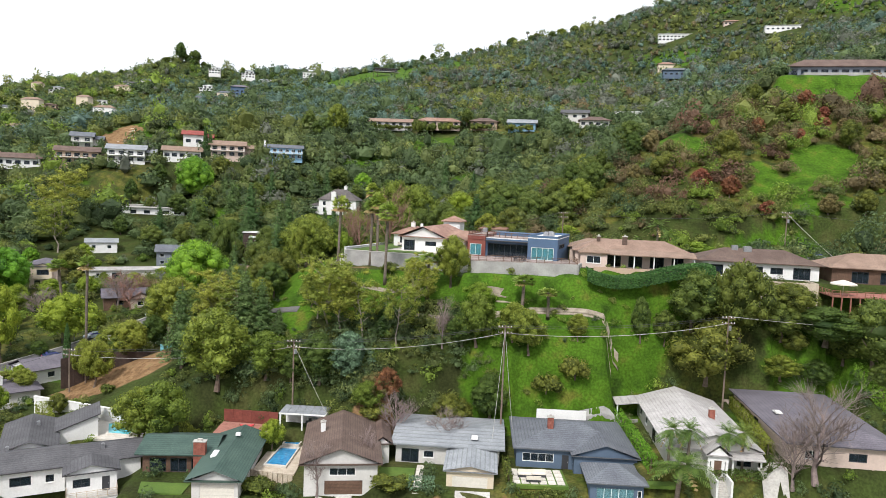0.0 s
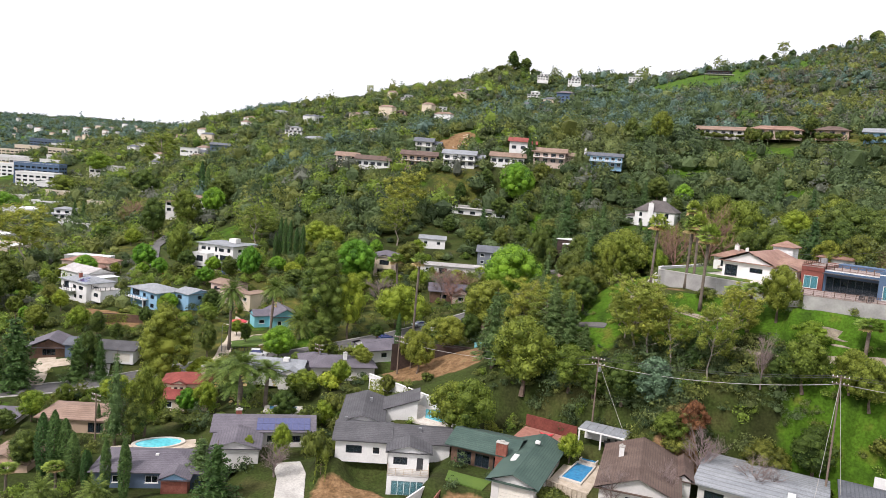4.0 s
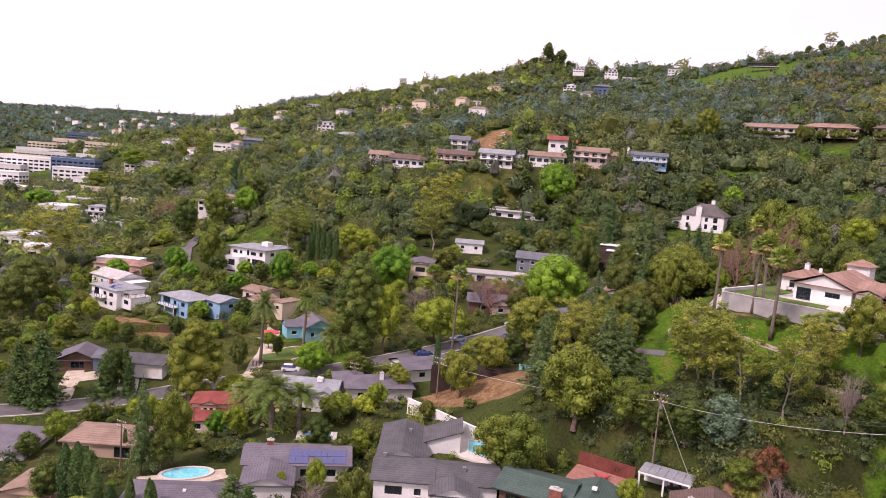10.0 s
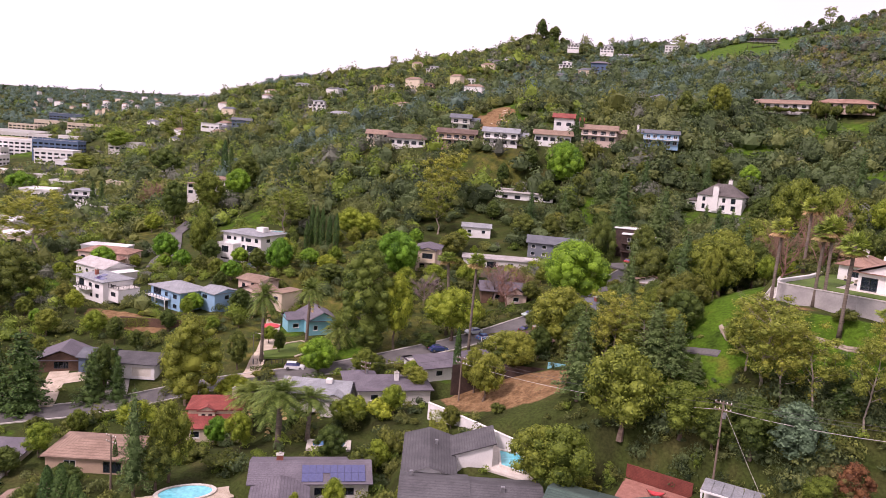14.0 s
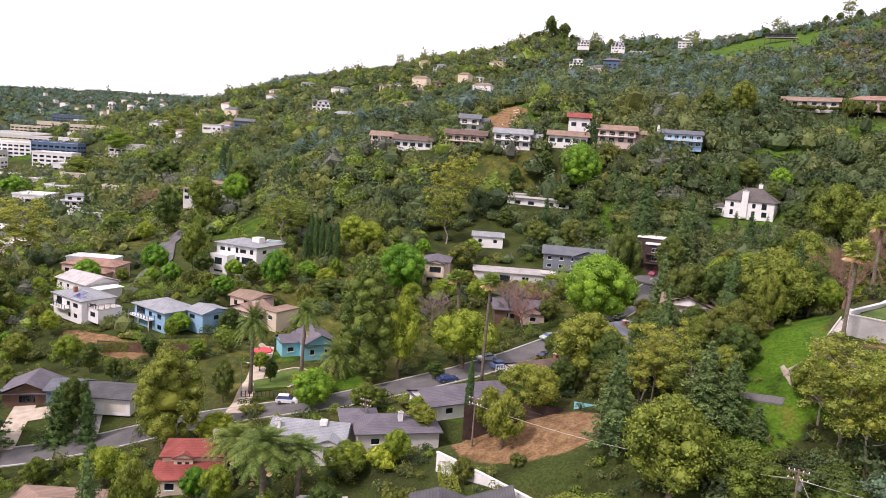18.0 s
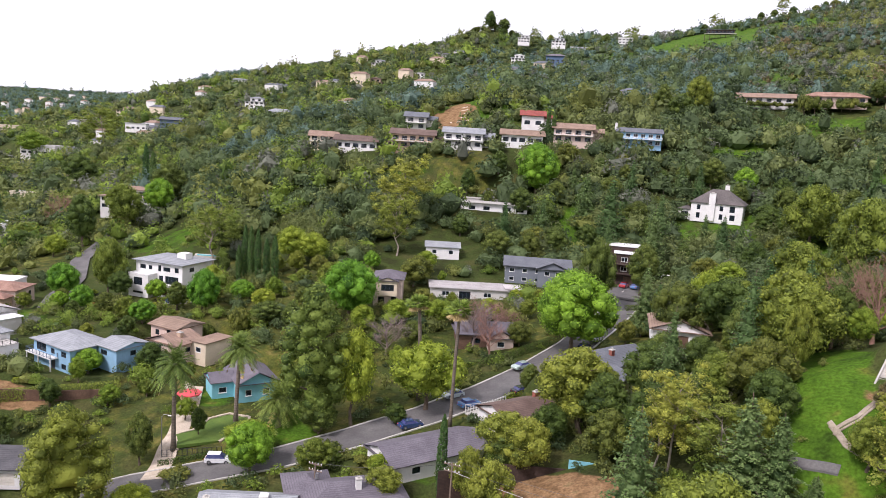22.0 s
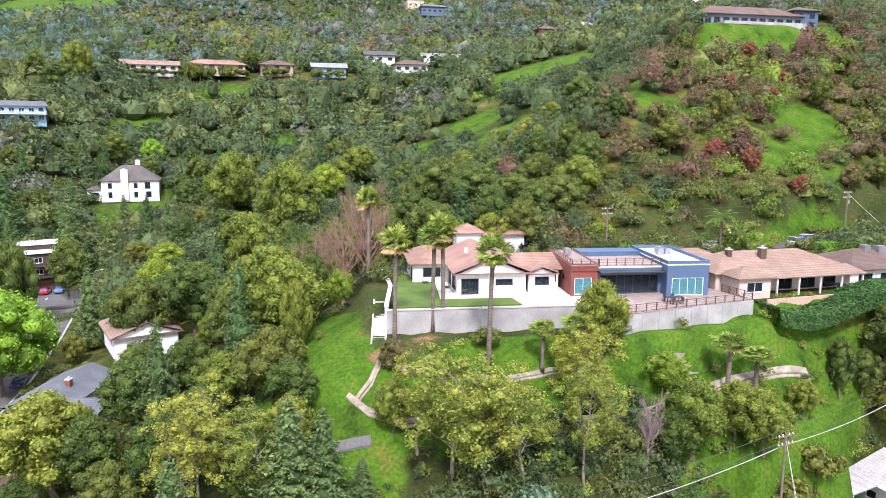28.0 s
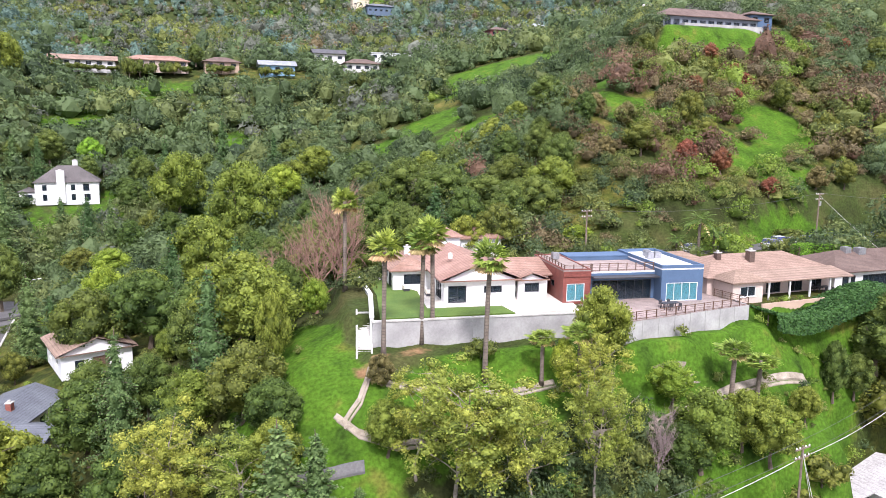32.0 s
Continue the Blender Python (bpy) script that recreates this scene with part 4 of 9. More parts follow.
def wood_ring(seed, r0, r1, count, quads, size, leaf, label, lobes=5, zone=None, free=free_of_plan, bright=0.0, thin=0.42, core=0.34, cover=True):
    rng = np.random.default_rng(seed)
    r = np.sqrt(rng.uniform(r0 * r0, r1 * r1, count * 2))
    a = np.radians(rng.uniform(40, 152, count * 2))
    x, y = -20 + r * np.cos(a), 10 + r * np.sin(a)
    ok = free(x, y) & (cover_at(x, y, BARE) < 0.4)
    if cover:
        ok &= (cover_at(x, y, GREENS) < rng.uniform(0.2, 0.9, len(x))) & (cover_at(x, y, DRY) < rng.uniform(0.35, 1.7, len(x)))
    valley = (x > -265) & (x < -55) & (y < 250) & (y > 85)
    ok &= ~valley | (rng.random(len(x)) < thin)
    wild = (x > -40) & (np.hypot(x, y) > 430)
    if size > 6:
        ok &= ~wild | (rng.random(len(x)) < 0.2)
    if zone:
        ok &= ((x - zone[0]) / zone[2]) ** 2 + ((y - zone[1]) / zone[3]) ** 2 < 1
    x, y = x[ok][:count], y[ok][:count]
    z = land(x, y)
    n = len(x)
    dist = np.hypot(x, y)
    z = z + np.clip((dist - 250) / 600, 0, 1) * 14 * noise_at(x, y, 90, 0.3)
    mix = noise_at(x, y, 70, 3.1) + rng.normal(size=n) * 0.24
    spur = np.exp(-(((x - 100) / 70) ** 2 + ((y - 195) / 40) ** 2))
    west = np.clip((-x - 80) / 150, 0, 1)
    kind = np.where(mix > np.where(dist > 280, 0.95, 0.6), 2, np.where(mix > np.where(dist > 280, 0.6, 0.3), 3, np.where(mix > 0.12, 0, 1)))
    odd = rng.random(n)
    kind = np.where((odd < 0.5 * spur), 4, kind)
    kind = np.where((odd > 1 - 0.12 * spur), 5, kind)
    kind = np.where((odd > 0.95) & (spur < 0.3), 6, kind)
    kind = np.where((odd < 0.42 * west), np.where(odd < 0.2 * west, 2, 3), kind)
    # beyond 420 m many trees take kind 7, leaves coloured with aerial haze
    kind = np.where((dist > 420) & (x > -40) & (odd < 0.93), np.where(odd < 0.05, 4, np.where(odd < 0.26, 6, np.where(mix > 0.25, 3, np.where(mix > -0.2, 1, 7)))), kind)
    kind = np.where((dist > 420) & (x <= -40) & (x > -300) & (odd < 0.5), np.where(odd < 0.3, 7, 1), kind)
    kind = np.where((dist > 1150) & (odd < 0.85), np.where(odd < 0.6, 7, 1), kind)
    kind = np.where(odd < bright, np.where(odd < bright / 2, 3, 2), kind)
    kind = np.where((dist < 240) & (kind >= 6), np.where(odd > 0.6, 3, 0), kind)
    low = (x > -265) & (x < -55) & (y < 250)
    kind = np.where(low & (odd < 0.5), np.where(odd < 0.25, 3, 2), kind)
    scale = size * np.where(low & (size > 4), 0.62, 1.0) * rng.uniform(0.45, 1.25, n) * np.where(rng.random(n) < 0.15, 1.35, 1.0) * np.where(kind == 4, 0.9, 1) * (1 - 0.12 * spur)
    tall = np.where(rng.random(n) < 0.08, 1.4, rng.uniform(0.7, 1.05, n))
    for k, key in enumerate(WOOD_KINDS):
        pick = np.flatnonzero(kind == k)
        if not len(pick):
            continue
        turn = rng.random(len(pick)) * 6.28

        def clumps(w, lobe, turned):
            """Puffs on a dome: the first on top, the others lower and further out."""
            s = scale[w]
            f = np.sqrt(lobe / lobes)
            la = lobe * 2.4 + turned
            return np.c_[x[w] + np.cos(la) * s * 0.4 * f * (1 + 0.3 * np.sin(la * 5.3)), y[w] + np.sin(la) * s * 0.4 * f * (1 + 0.3 * np.sin(la * 4.1)), z[w] + s * tall[w] * (0.54 - 0.34 * f + 0.13 * np.sin(la * 3.7))], s

        puff = 0.62 / math.sqrt(lobes + 1)
        shade = np.clip(0.5 + 0.24 * rng.normal(size=n), 0, 1)
        w = np.repeat(pick, quads)
        centre, s = clumps(w, rng.integers(0, lobes, len(w)), np.repeat(turn, quads))
        d = rng.normal(size=(len(w), 3))
        d[:, 2] = np.abs(d[:, 2]) * 1.0 - 0.35
        d /= np.linalg.norm(d, axis=1, keepdims=True)
        high = np.c_[np.ones(len(w)), np.ones(len(w)), tall[w]]
        p = centre + d * (s * puff * rng.uniform(0.74, 1.14, len(w)))[:, None] * high
        q = sprays(rng, p, d + rng.normal(size=d.shape) * 0.36, leaf * s / size * rng.uniform(0.6, 1.3, len(w)), 3)
        tone = shade[w]
        r = scale[pick] * core * rng.uniform(0.85, 1.15, len(pick))
        centre = np.c_[x[pick], y[pick], z[pick] + scale[pick] * tall[pick] * 0.28]
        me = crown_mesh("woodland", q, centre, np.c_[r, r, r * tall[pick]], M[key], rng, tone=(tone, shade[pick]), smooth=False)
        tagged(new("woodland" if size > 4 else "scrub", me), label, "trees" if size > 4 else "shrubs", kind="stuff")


# ---- houses: walls with openings, roofs, windows ----
def paint(name, r, g, b, k=0.88, **kw):
    return surface(name, (r * k, g * k, b * k), (r, g, b), 0.5, kw.pop("rough", 0.75), 0.15, 9, grit=kw.pop("grit", 0.07), **kw)


def roofing(name, a, b, course=0.35, depth=0.35):
    return surface(name, a, b, 0.35, 0.9, 0.6, 14, 0.06, wave=(course * 0.38, "Z", depth), grit=0.3)


def glass_material(name, tint):
    m, n, l, p = nodes_of(name)
    p.inputs["Base Color"].default_value = (*tint, 1)
    p.inputs["Roughness"].default_value, p.inputs["IOR"].default_value = 0.04, 1.5
    clear, mx = n.new("ShaderNodeBsdfTransparent"), n.new("ShaderNodeMixShader")
    clear.inputs[0].default_value = (0.75, 0.8, 0.82, 1)
    mx.inputs[0].default_value = 0.55
    l.new(clear.outputs[0], mx.inputs[1])
    l.new(p.outputs[0], mx.inputs[2])
    l.new(mx.outputs[0], n["Material Output"].inputs[0])
    return m


M |= {
    "white": paint("white_stucco", 0.74, 0.73, 0.71),
    "cream": paint("cream_stucco", 0.66, 0.56, 0.42),
    "pink": paint("pink_stucco", 0.6, 0.47, 0.4),
    "tan": paint("tan_stucco", 0.46, 0.33, 0.24),
    "pale": paint("pale_grey_stucco", 0.6, 0.58, 0.55),
    "bluewall": paint("light_blue_siding", 0.24, 0.42, 0.58),
    "turquoise": paint("turquoise_siding", 0.2, 0.5, 0.58),
    "slateblue": paint("slate_blue_stucco", 0.075, 0.128, 0.215),
    "greywall": paint("blue_grey_boards", 0.17, 0.19, 0.22),
    "navy": paint("navy_siding", 0.09, 0.13, 0.19),
    "redwood": surface("red_wood_cladding", (0.16, 0.04, 0.03), (0.24, 0.07, 0.05), 0.6, 0.6, 0.3, 8, wave=(0.22, "Z", 0.35)),
    "brownwood": surface("brown_boards", (0.1, 0.055, 0.035), (0.17, 0.1, 0.065), 0.6, 0.8, 0.3, 8, wave=(0.2, "Z", 0.4)),
    "darkwood": surface("dark_boards", (0.04, 0.025, 0.02), (0.08, 0.05, 0.04), 0.6, 0.8, 0.3, 8, wave=(0.2, "Z", 0.4)),
    "redboards": surface("red_brown_deck", (0.22, 0.085, 0.06), (0.33, 0.14, 0.1), 0.8, 0.8, 0.3, 8, 0.12),
    "brick": surface("red_brick", (0.27, 0.08, 0.055), (0.38, 0.14, 0.1), 1.5, 0.9, 0.5, 5, wave=(0.1, "Z", 0.4)),
    "wine": surface("wine_red_render", (0.14, 0.035, 0.04), (0.2, 0.055, 0.055), 0.8, 0.8, 0.2, 8),
    "roof_grey": roofing("grey_shingles", (0.065, 0.063, 0.068), (0.101, 0.099, 0.104)),
    "roof_blue": roofing("blue_grey_shingles", (0.101, 0.108, 0.126), (0.144, 0.155, 0.173)),
    "roof_pale": roofing("pale_grey_shingles", (0.216, 0.23, 0.245), (0.302, 0.317, 0.331)),
    "roof_white": roofing("white_worn_shingles", (0.36, 0.338, 0.324), (0.49, 0.468, 0.454), 0.45, 0.25),
    "roof_green": roofing("green_shingles", (0.043, 0.079, 0.065), (0.068, 0.112, 0.09)),
    "roof_brown": roofing("brown_shingles", (0.101, 0.065, 0.052), (0.158, 0.108, 0.086)),
    "roof_tan": roofing("tan_concrete_tiles", (0.216, 0.144, 0.104), (0.302, 0.209, 0.155), 0.4, 0.4),
    "roof_terra": roofing("terracotta_tiles", (0.235, 0.13, 0.092), (0.36, 0.225, 0.17), 0.35, 0.45),
    "roof_red": roofing("red_clay_tiles", (0.2, 0.045, 0.034), (0.3, 0.078, 0.06), 0.35, 0.45),
    "roof_slate": roofing("dark_slate", (0.086, 0.076, 0.072), (0.13, 0.115, 0.108), 0.3, 0.3),
    "roof_purple": roofing("mauve_grey_shingles", (0.108, 0.097, 0.115), (0.155, 0.14, 0.162)),
    "membrane": surface("white_roof_membrane", (0.62, 0.62, 0.62), (0.76, 0.76, 0.75), 0.4, 0.7, 0.1),
    "gravel": surface("gravel_roof", (0.3, 0.29, 0.27), (0.46, 0.44, 0.41), 1.5, 0.95, 0.5),
    "trim": paint("white_trim", 0.76, 0.75, 0.72),
    "dark_trim": paint("dark_trim", 0.04, 0.04, 0.045, rough=0.5),
    "glass": glass_material("window_glass", (0.02, 0.03, 0.04)),
    "teal_glass": glass_material("teal_glass", (0.1, 0.28, 0.32)),
    "garage": paint("garage_door_paint", 0.7, 0.66, 0.58),
    "steel": surface("grey_metal", (0.3, 0.3, 0.31), (0.42, 0.42, 0.43), 3, 0.45, 0.1, metal=0.8),
    "black": paint("black_metal", 0.03, 0.03, 0.032, rough=0.45),
    "solar": surface("solar_cells", (0.05, 0.06, 0.15), (0.08, 0.09, 0.21), 2.0, 0.15, 0, coat=0.5),
    "water": surface("pool_water", (0.1, 0.48, 0.56), (0.14, 0.58, 0.65), 0.5, 0.06, 0.15, 4),
    "deep_water": surface("blue_pool_water", (0.04, 0.2, 0.42), (0.06, 0.28, 0.5), 0.5, 0.06, 0.15, 4),
    "red_cloth": paint("red_canvas", 0.6, 0.07, 0.08),
    "cream_cloth": paint("cream_canvas", 0.72, 0.66, 0.56),
    "pole": surface("weathered_pole_wood", (0.14, 0.1, 0.075), (0.22, 0.17, 0.13), 1.5, 0.9, 0.3),
    "wire": paint("cable", 0.06, 0.06, 0.06, rough=0.5),
    "paver": surface("pale_pavers", (0.5, 0.46, 0.4), (0.62, 0.58, 0.52), 1, 0.85, 0.2, 8, 0.08),
    "brick_paving": surface("brick_paving", (0.3, 0.13, 0.1), (0.42, 0.2, 0.15), 1.2, 0.9, 0.3, 8),
    "greydeck": surface("grey_brown_deck", (0.22, 0.17, 0.15), (0.34, 0.27, 0.24), 0.8, 0.85, 0.3, 8, 0.1),
    "old_path": surface("old_path", (0.2, 0.165, 0.12), (0.36, 0.31, 0.24), 1.0, 0.95, 0.3, 8),
    "stone_path": surface("stone_path", (0.4, 0.33, 0.25), (0.56, 0.48, 0.38), 0.8, 0.9, 0.3, 8),
}


def wall_run(bm, p, q, z0, z1, holes, thick=0.2):
    """A wall from p to q (its outer face on the right hand of that way), cut through at holes (u0, u1, v0, v1)."""
    p, q = Vector(p), Vector(q)
    run = (q - p).length
    way = (q - p) / run
    inn = Vector((-way.y, way.x))
    us = sorted({0.0, run, *(max(0.0, min(run, h[k])) for h in holes for k in (0, 1))})
    vs = sorted({z0, z1, *(max(z0, min(z1, h[k])) for h in holes for k in (2, 3))})
    for a, b in zip(us, us[1:]):
        # full strips between holes in a column are joined upwards
        start = None
        for c, d in [*zip(vs, vs[1:]), (None, None)]:
            solid = c is not None and not any(h[0] < (a + b) / 2 < h[1] and h[2] < (c + d) / 2 < h[3] for h in holes)
            if solid and start is None:
                start = c
            if solid:
                end = d
            if not solid and start is not None:
                v = []
                for zz in (start, end):
                    for k, off in ((a, 0), (b, 0), (b, thick), (a, thick)):
                        w = p + way * k + inn * off
                        v.append(bm.verts.new((w.x, w.y, zz)))
                for f in ((3, 2, 1, 0), (4, 5, 6, 7), (0, 1, 5, 4), (1, 2, 6, 5), (2, 3, 7, 6), (3, 0, 4, 7)):
                    bm.faces.new([v[i] for i in f])
                start = None


def side_ends(r, side):
    x0, y0, x1, y1 = r
    return {"S": ((x0, y0), (x1, y0)), "E": ((x1, y0), (x1, y1)), "N": ((x1, y1), (x0, y1)), "W": ((x0, y1), (x0, y0))}[side]


def sash(w, h, t, n):
    """A window frame with upright bars, as one solid."""
    bm, a = bmesh.new(), w / 2
    xs = [-a, -a + t] + [-a + w * k / n + e for k in range(1, n) for e in (-0.03, 0.03)] + [a - t, a]
    zs = [0, t, h - t, h]
    vs = {(i, j, y): bm.verts.new((x, y, z)) for i, x in enumerate(xs) for j, z in enumerate(zs) for y in (-0.07, 0.05)}
    solid = {(i, j) for i in range(len(xs) - 1) for j in range(3) if j != 1 or i % 2 == 0}
    for i, j in solid:
        bm.faces.new([vs[k] for k in ((i, j, -0.07), (i + 1, j, -0.07), (i + 1, j + 1, -0.07), (i, j + 1, -0.07))])
        bm.faces.new([vs[k] for k in ((i, j + 1, 0.05), (i + 1, j + 1, 0.05), (i + 1, j, 0.05), (i, j, 0.05))])
        for di, dj, p, q in ((-1, 0, (i, j + 1), (i, j)), (1, 0, (i + 1, j), (i + 1, j + 1)), (0, -1, (i, j), (i + 1, j)), (0, 1, (i + 1, j + 1), (i, j + 1))):
            if (i + di, j + dj) not in solid:
                bm.faces.new([vs[k] for k in ((*q, -0.07), (*p, -0.07), (*p, 0.05), (*q, 0.05))])
    return bm


def opening(parent, r, side, o, base):
    """Fills an opening with a window, door or garage door."""
    kind, u, zb, w, h = o[:5]
    p, q = (Vector(e) for e in side_ends(r, side))
    way = (q - p).normalized()
    turn = math.atan2(way.y, way.x)
    at = p + way * u + Vector((-way.y, way.x)) * 0.1
    m = Matrix.Translation((at.x, at.y, base + zb)) @ Matrix.Rotation(turn, 4, "Z")
    dark = "k" in kind
    frame_mat = M["dark_trim"] if dark else M["trim"]
    a = w / 2
    if kind[0] in "ws":
        t = 0.09
        ob = part("window", sash(w, h, t, max(1, round(w / 1.1))), frame_mat, parent)
        ob.matrix_local = m
        g = part("pane", boxes((-a + t, -0.012, t, a - t, 0.012, h - t)), M["teal_glass"] if "t" in kind else M["glass"], ob)
        if kind[0] == "w" and not dark and w < 3:
            part("sill", boxes((-a - 0.08, -0.2, -0.06, a + 0.08, -0.07, 0.01)), M["trim"], ob)
        g.visible_shadow = False
    elif kind[0] == "g":
        ob = part("garage_door", boxes((-a, 0.0, 0, a, 0.04, h)), frame_mat, parent)
        ob.matrix_local = m
        rows, mat = (4, M["teal_glass"]) if "t" in kind else (4, M["garage"] if not dark else M["brownwood"])
        for k in range(rows):
            part("panel", boxes((-a + 0.02, -0.05, 0.05 + (h - 0.1) * k / rows + 0.015, a - 0.02, 0.0, 0.05 + (h - 0.1) * (k + 1) / rows - 0.015)), mat, ob)
        if "t" in kind:
            part("frame", boxes(*[(-a + w * k / 5 - 0.04, -0.07, 0, -a + w * k / 5 + 0.04, -0.052, h) for k in range(1, 5)]), M["trim"], ob)
    elif kind[0] == "d":
        ob = part("door", boxes((-a, -0.04, 0, a, 0.03, h)), M["dark_trim"] if dark else M["brownwood"], parent)
        ob.matrix_local = m
        part("handle", boxes((a - 0.18, -0.1, 0.95, a - 0.1, -0.04, 1.1)), M["steel"], ob)


def roof_mesh(r, z, roof):
    """A solid roof over a rectangle, and the gable triangles that it leaves in the walls."""
    kind, rise, over = roof[:3]
    x0, y0, x1, y1 = r[0] - over, r[1] - over, r[2] + over, r[3] + over
    bm, gabs = bmesh.new(), []
    th = 0.16
    if kind == "flat":
        box(bm, x0, y0, z, x1, y1, z + 0.18)
        return bm, ()
    axis = roof[3] if len(roof) > 3 else ("x" if x1 - x0 >= y1 - y0 else "y")
    w, d = x1 - x0, y1 - y0
    if kind == "shed":
        hi = {"S": (1, 1, 0, 0), "N": (0, 0, 1, 1), "E": (0, 1, 1, 0), "W": (1, 0, 0, 1)}[axis]
        cs = [(x0, y0), (x1, y0), (x1, y1), (x0, y1)]
        lo = [bm.verts.new((*c, z + rise * k)) for c, k in zip(cs, hi)]
        up = [bm.verts.new((*c, z + rise * k + th)) for c, k in zip(cs, hi)]
        bm.faces.new(lo[::-1]), bm.faces.new(up)
        for i in range(4):
            bm.faces.new([lo[i], lo[(i + 1) % 4], up[(i + 1) % 4], up[i]])
        return bm, ()
    cs = [(x0, y0), (x1, y0), (x1, y1), (x0, y1)]
    lo = [bm.verts.new((*c, z - 0.02)) for c in cs]
    up = [bm.verts.new((*c, z + th)) for c in cs]
    inset = (min(w, d) / 2 if kind == "hip" else 0.0)
    if axis == "x":
        a, b = bm.verts.new((x0 + inset, (y0 + y1) / 2, z + rise)), bm.verts.new((x1 - inset, (y0 + y1) / 2, z + rise))
        slopes = [(up[0], up[1], b, a), (up[2], up[3], a, b)]
        ends = [(up[1], up[2], b), (up[3], up[0], a)]
    else:
        a, b = bm.verts.new(((x0 + x1) / 2, y0 + inset, z + rise)), bm.verts.new(((x0 + x1) / 2, y1 - inset, z + rise))
        slopes = [(up[1], up[2], b, a), (up[3], up[0], a, b)]
        ends = [(up[0], up[1], a), (up[2], up[3], b)]
    if kind == "hip" and (a.co - b.co).length < 0.05:
        b.co += (Vector((0.05, 0, 0)) if axis == "x" else Vector((0, 0.05, 0)))
    for f in slopes + ends:
        bm.faces.new(f)
    for i in range(4):
        bm.faces.new([lo[i], lo[(i + 1) % 4], up[(i + 1) % 4], up[i]])
    bm.faces.new(lo[::-1])
    if kind == "gable":
        e = over - 0.12
        for s in (0, 1):
            if axis == "x":
                xs = (r[0], r[0] + 0.15) if s == 0 else (r[2] - 0.15, r[2])
                tri = [[(x, r[1], z), (x, r[3], z), (x, (r[1] + r[3]) / 2, z + (rise - 0.05) * (r[3] - r[1]) / d)] for x in xs]
            else:
                ys = (r[1], r[1] + 0.15) if s == 0 else (r[3] - 0.15, r[3])
                tri = [[(r[0], y, z), (r[2], y, z), ((r[0] + r[2]) / 2, y, z + (rise - 0.05) * (r[2] - r[0]) / w)] for y in ys]
            gab = bmesh.new()
            gabs.append(gab)
            v = [[gab.verts.new(c) for c in t] for t in tri]
            gab.faces.new(v[0]), gab.faces.new(v[1][::-1])
            for i in range(3):
                gab.faces.new([v[0][i], v[1][i], v[1][(i + 1) % 3], v[0][(i + 1) % 3]])
            bmesh.ops.recalc_face_normals(gab, faces=gab.faces)
        # the slab of a gable roof shows its edge, not its ends
        for f in [f for f in bm.faces if len(f.verts) == 3]:
            bm.faces.remove(f)
    bmesh.ops.recalc_face_normals(bm, faces=bm.faces)
    return bm, gabs


def rows_of_windows(run, h, kind="w", step=3.0, sill=0.9, w=1.4, wh=1.2, storeys=1, storey=2.9):
    n = max(1, int((run - 1.2) / step))
    return [(kind, run * (k + 0.5) / n, sill + s * storey, min(w, run * 0.7), wh) for s in range(storeys) for k in range(n)]


def house(label, x, y, yaw, blocks, z=None, name="house", category="house", group=""):
    """A house at x, y (middle of its plan), turned by yaw; blocks are its parts in plan."""
    base = ground_z(x, y) if z is None else z
    root = thing(name, Matrix.Translation((x, y, base)) @ Matrix.Rotation(radians(yaw), 4, "Z"), label, category, group)
    for b in blocks:
        r, (z0, z1) = b["r"], b["z"]
        win = b.get("win", {})
        if "auto" in b:
            a = b["auto"]
            win = {s: rows_of_windows((Vector(side_ends(r, s)[0]) - Vector(side_ends(r, s)[1])).length, z1 - z0, **a) for s in "SEW"} | win
        if b.get("wall"):
            t = 0.2
            for s in "SENW":
                bm = bmesh.new()
                p, q = (Vector(e) for e in side_ends(r, s))
                way = (q - p).normalized()
                short = s in "EW"
                holes = [(u - w / 2 - (t if short else 0), u + w / 2 - (t if short else 0), z0 + zb, z0 + zb + h) for _, u, zb, w, h in (o[:5] for o in win.get(s, ()))]
                wall_run(bm, p + way * t if short else p, q - way * t if short else q, z0 - b.get("foot", 0.6), z1, holes, t)
                bmesh.ops.remove_doubles(bm, verts=bm.verts, dist=0.001)
                part("wall", bm, M[b["wall"]], root, b.get("note", ""))
            part("floor", boxes((r[0] + t, r[1] + t, z0 - 0.2, r[2] - t, r[3] - t, z0)), M["concrete"], root)
            for s, some in win.items():
                for o in some:
                    if o[0][0] != "o":
                        opening(root, r, s, o, z0)
        if b.get("roof"):
            bm, gab = roof_mesh(r, z1, b["roof"])
            part("roof", bm, M[b["tile"]], root, b.get("roof_note", ""))
            for g in gab:
                part("gable", g, M[b.get("gable", b.get("wall") or "trim")], root)
            if b["roof"][0] == "flat" and b.get("parapet"):
                o, h = b["roof"][2], b["parapet"]
                x0, y0, x1, y1 = r[0] - o, r[1] - o, r[2] + o, r[3] + o
                part("parapet", boxes((x0, y0, z1 + 0.18, x1, y0 + 0.2, z1 + h), (x0, y1 - 0.2, z1 + 0.18, x1, y1, z1 + h), (x0, y0 + 0.2, z1 + 0.18, x0 + 0.2, y1 - 0.2, z1 + h),
                                      (x1 - 0.2, y0 + 0.2, z1 + 0.18, x1, y1 - 0.2, z1 + h)), M[b["wall"]], root)
        for c in b.get("posts", ()):
            part("post", boxes((c[0] - 0.1, c[1] - 0.1, c[2], c[0] + 0.1, c[1] + 0.1, c[3])), M[b.get("post_mat", "trim")], root)
    return root


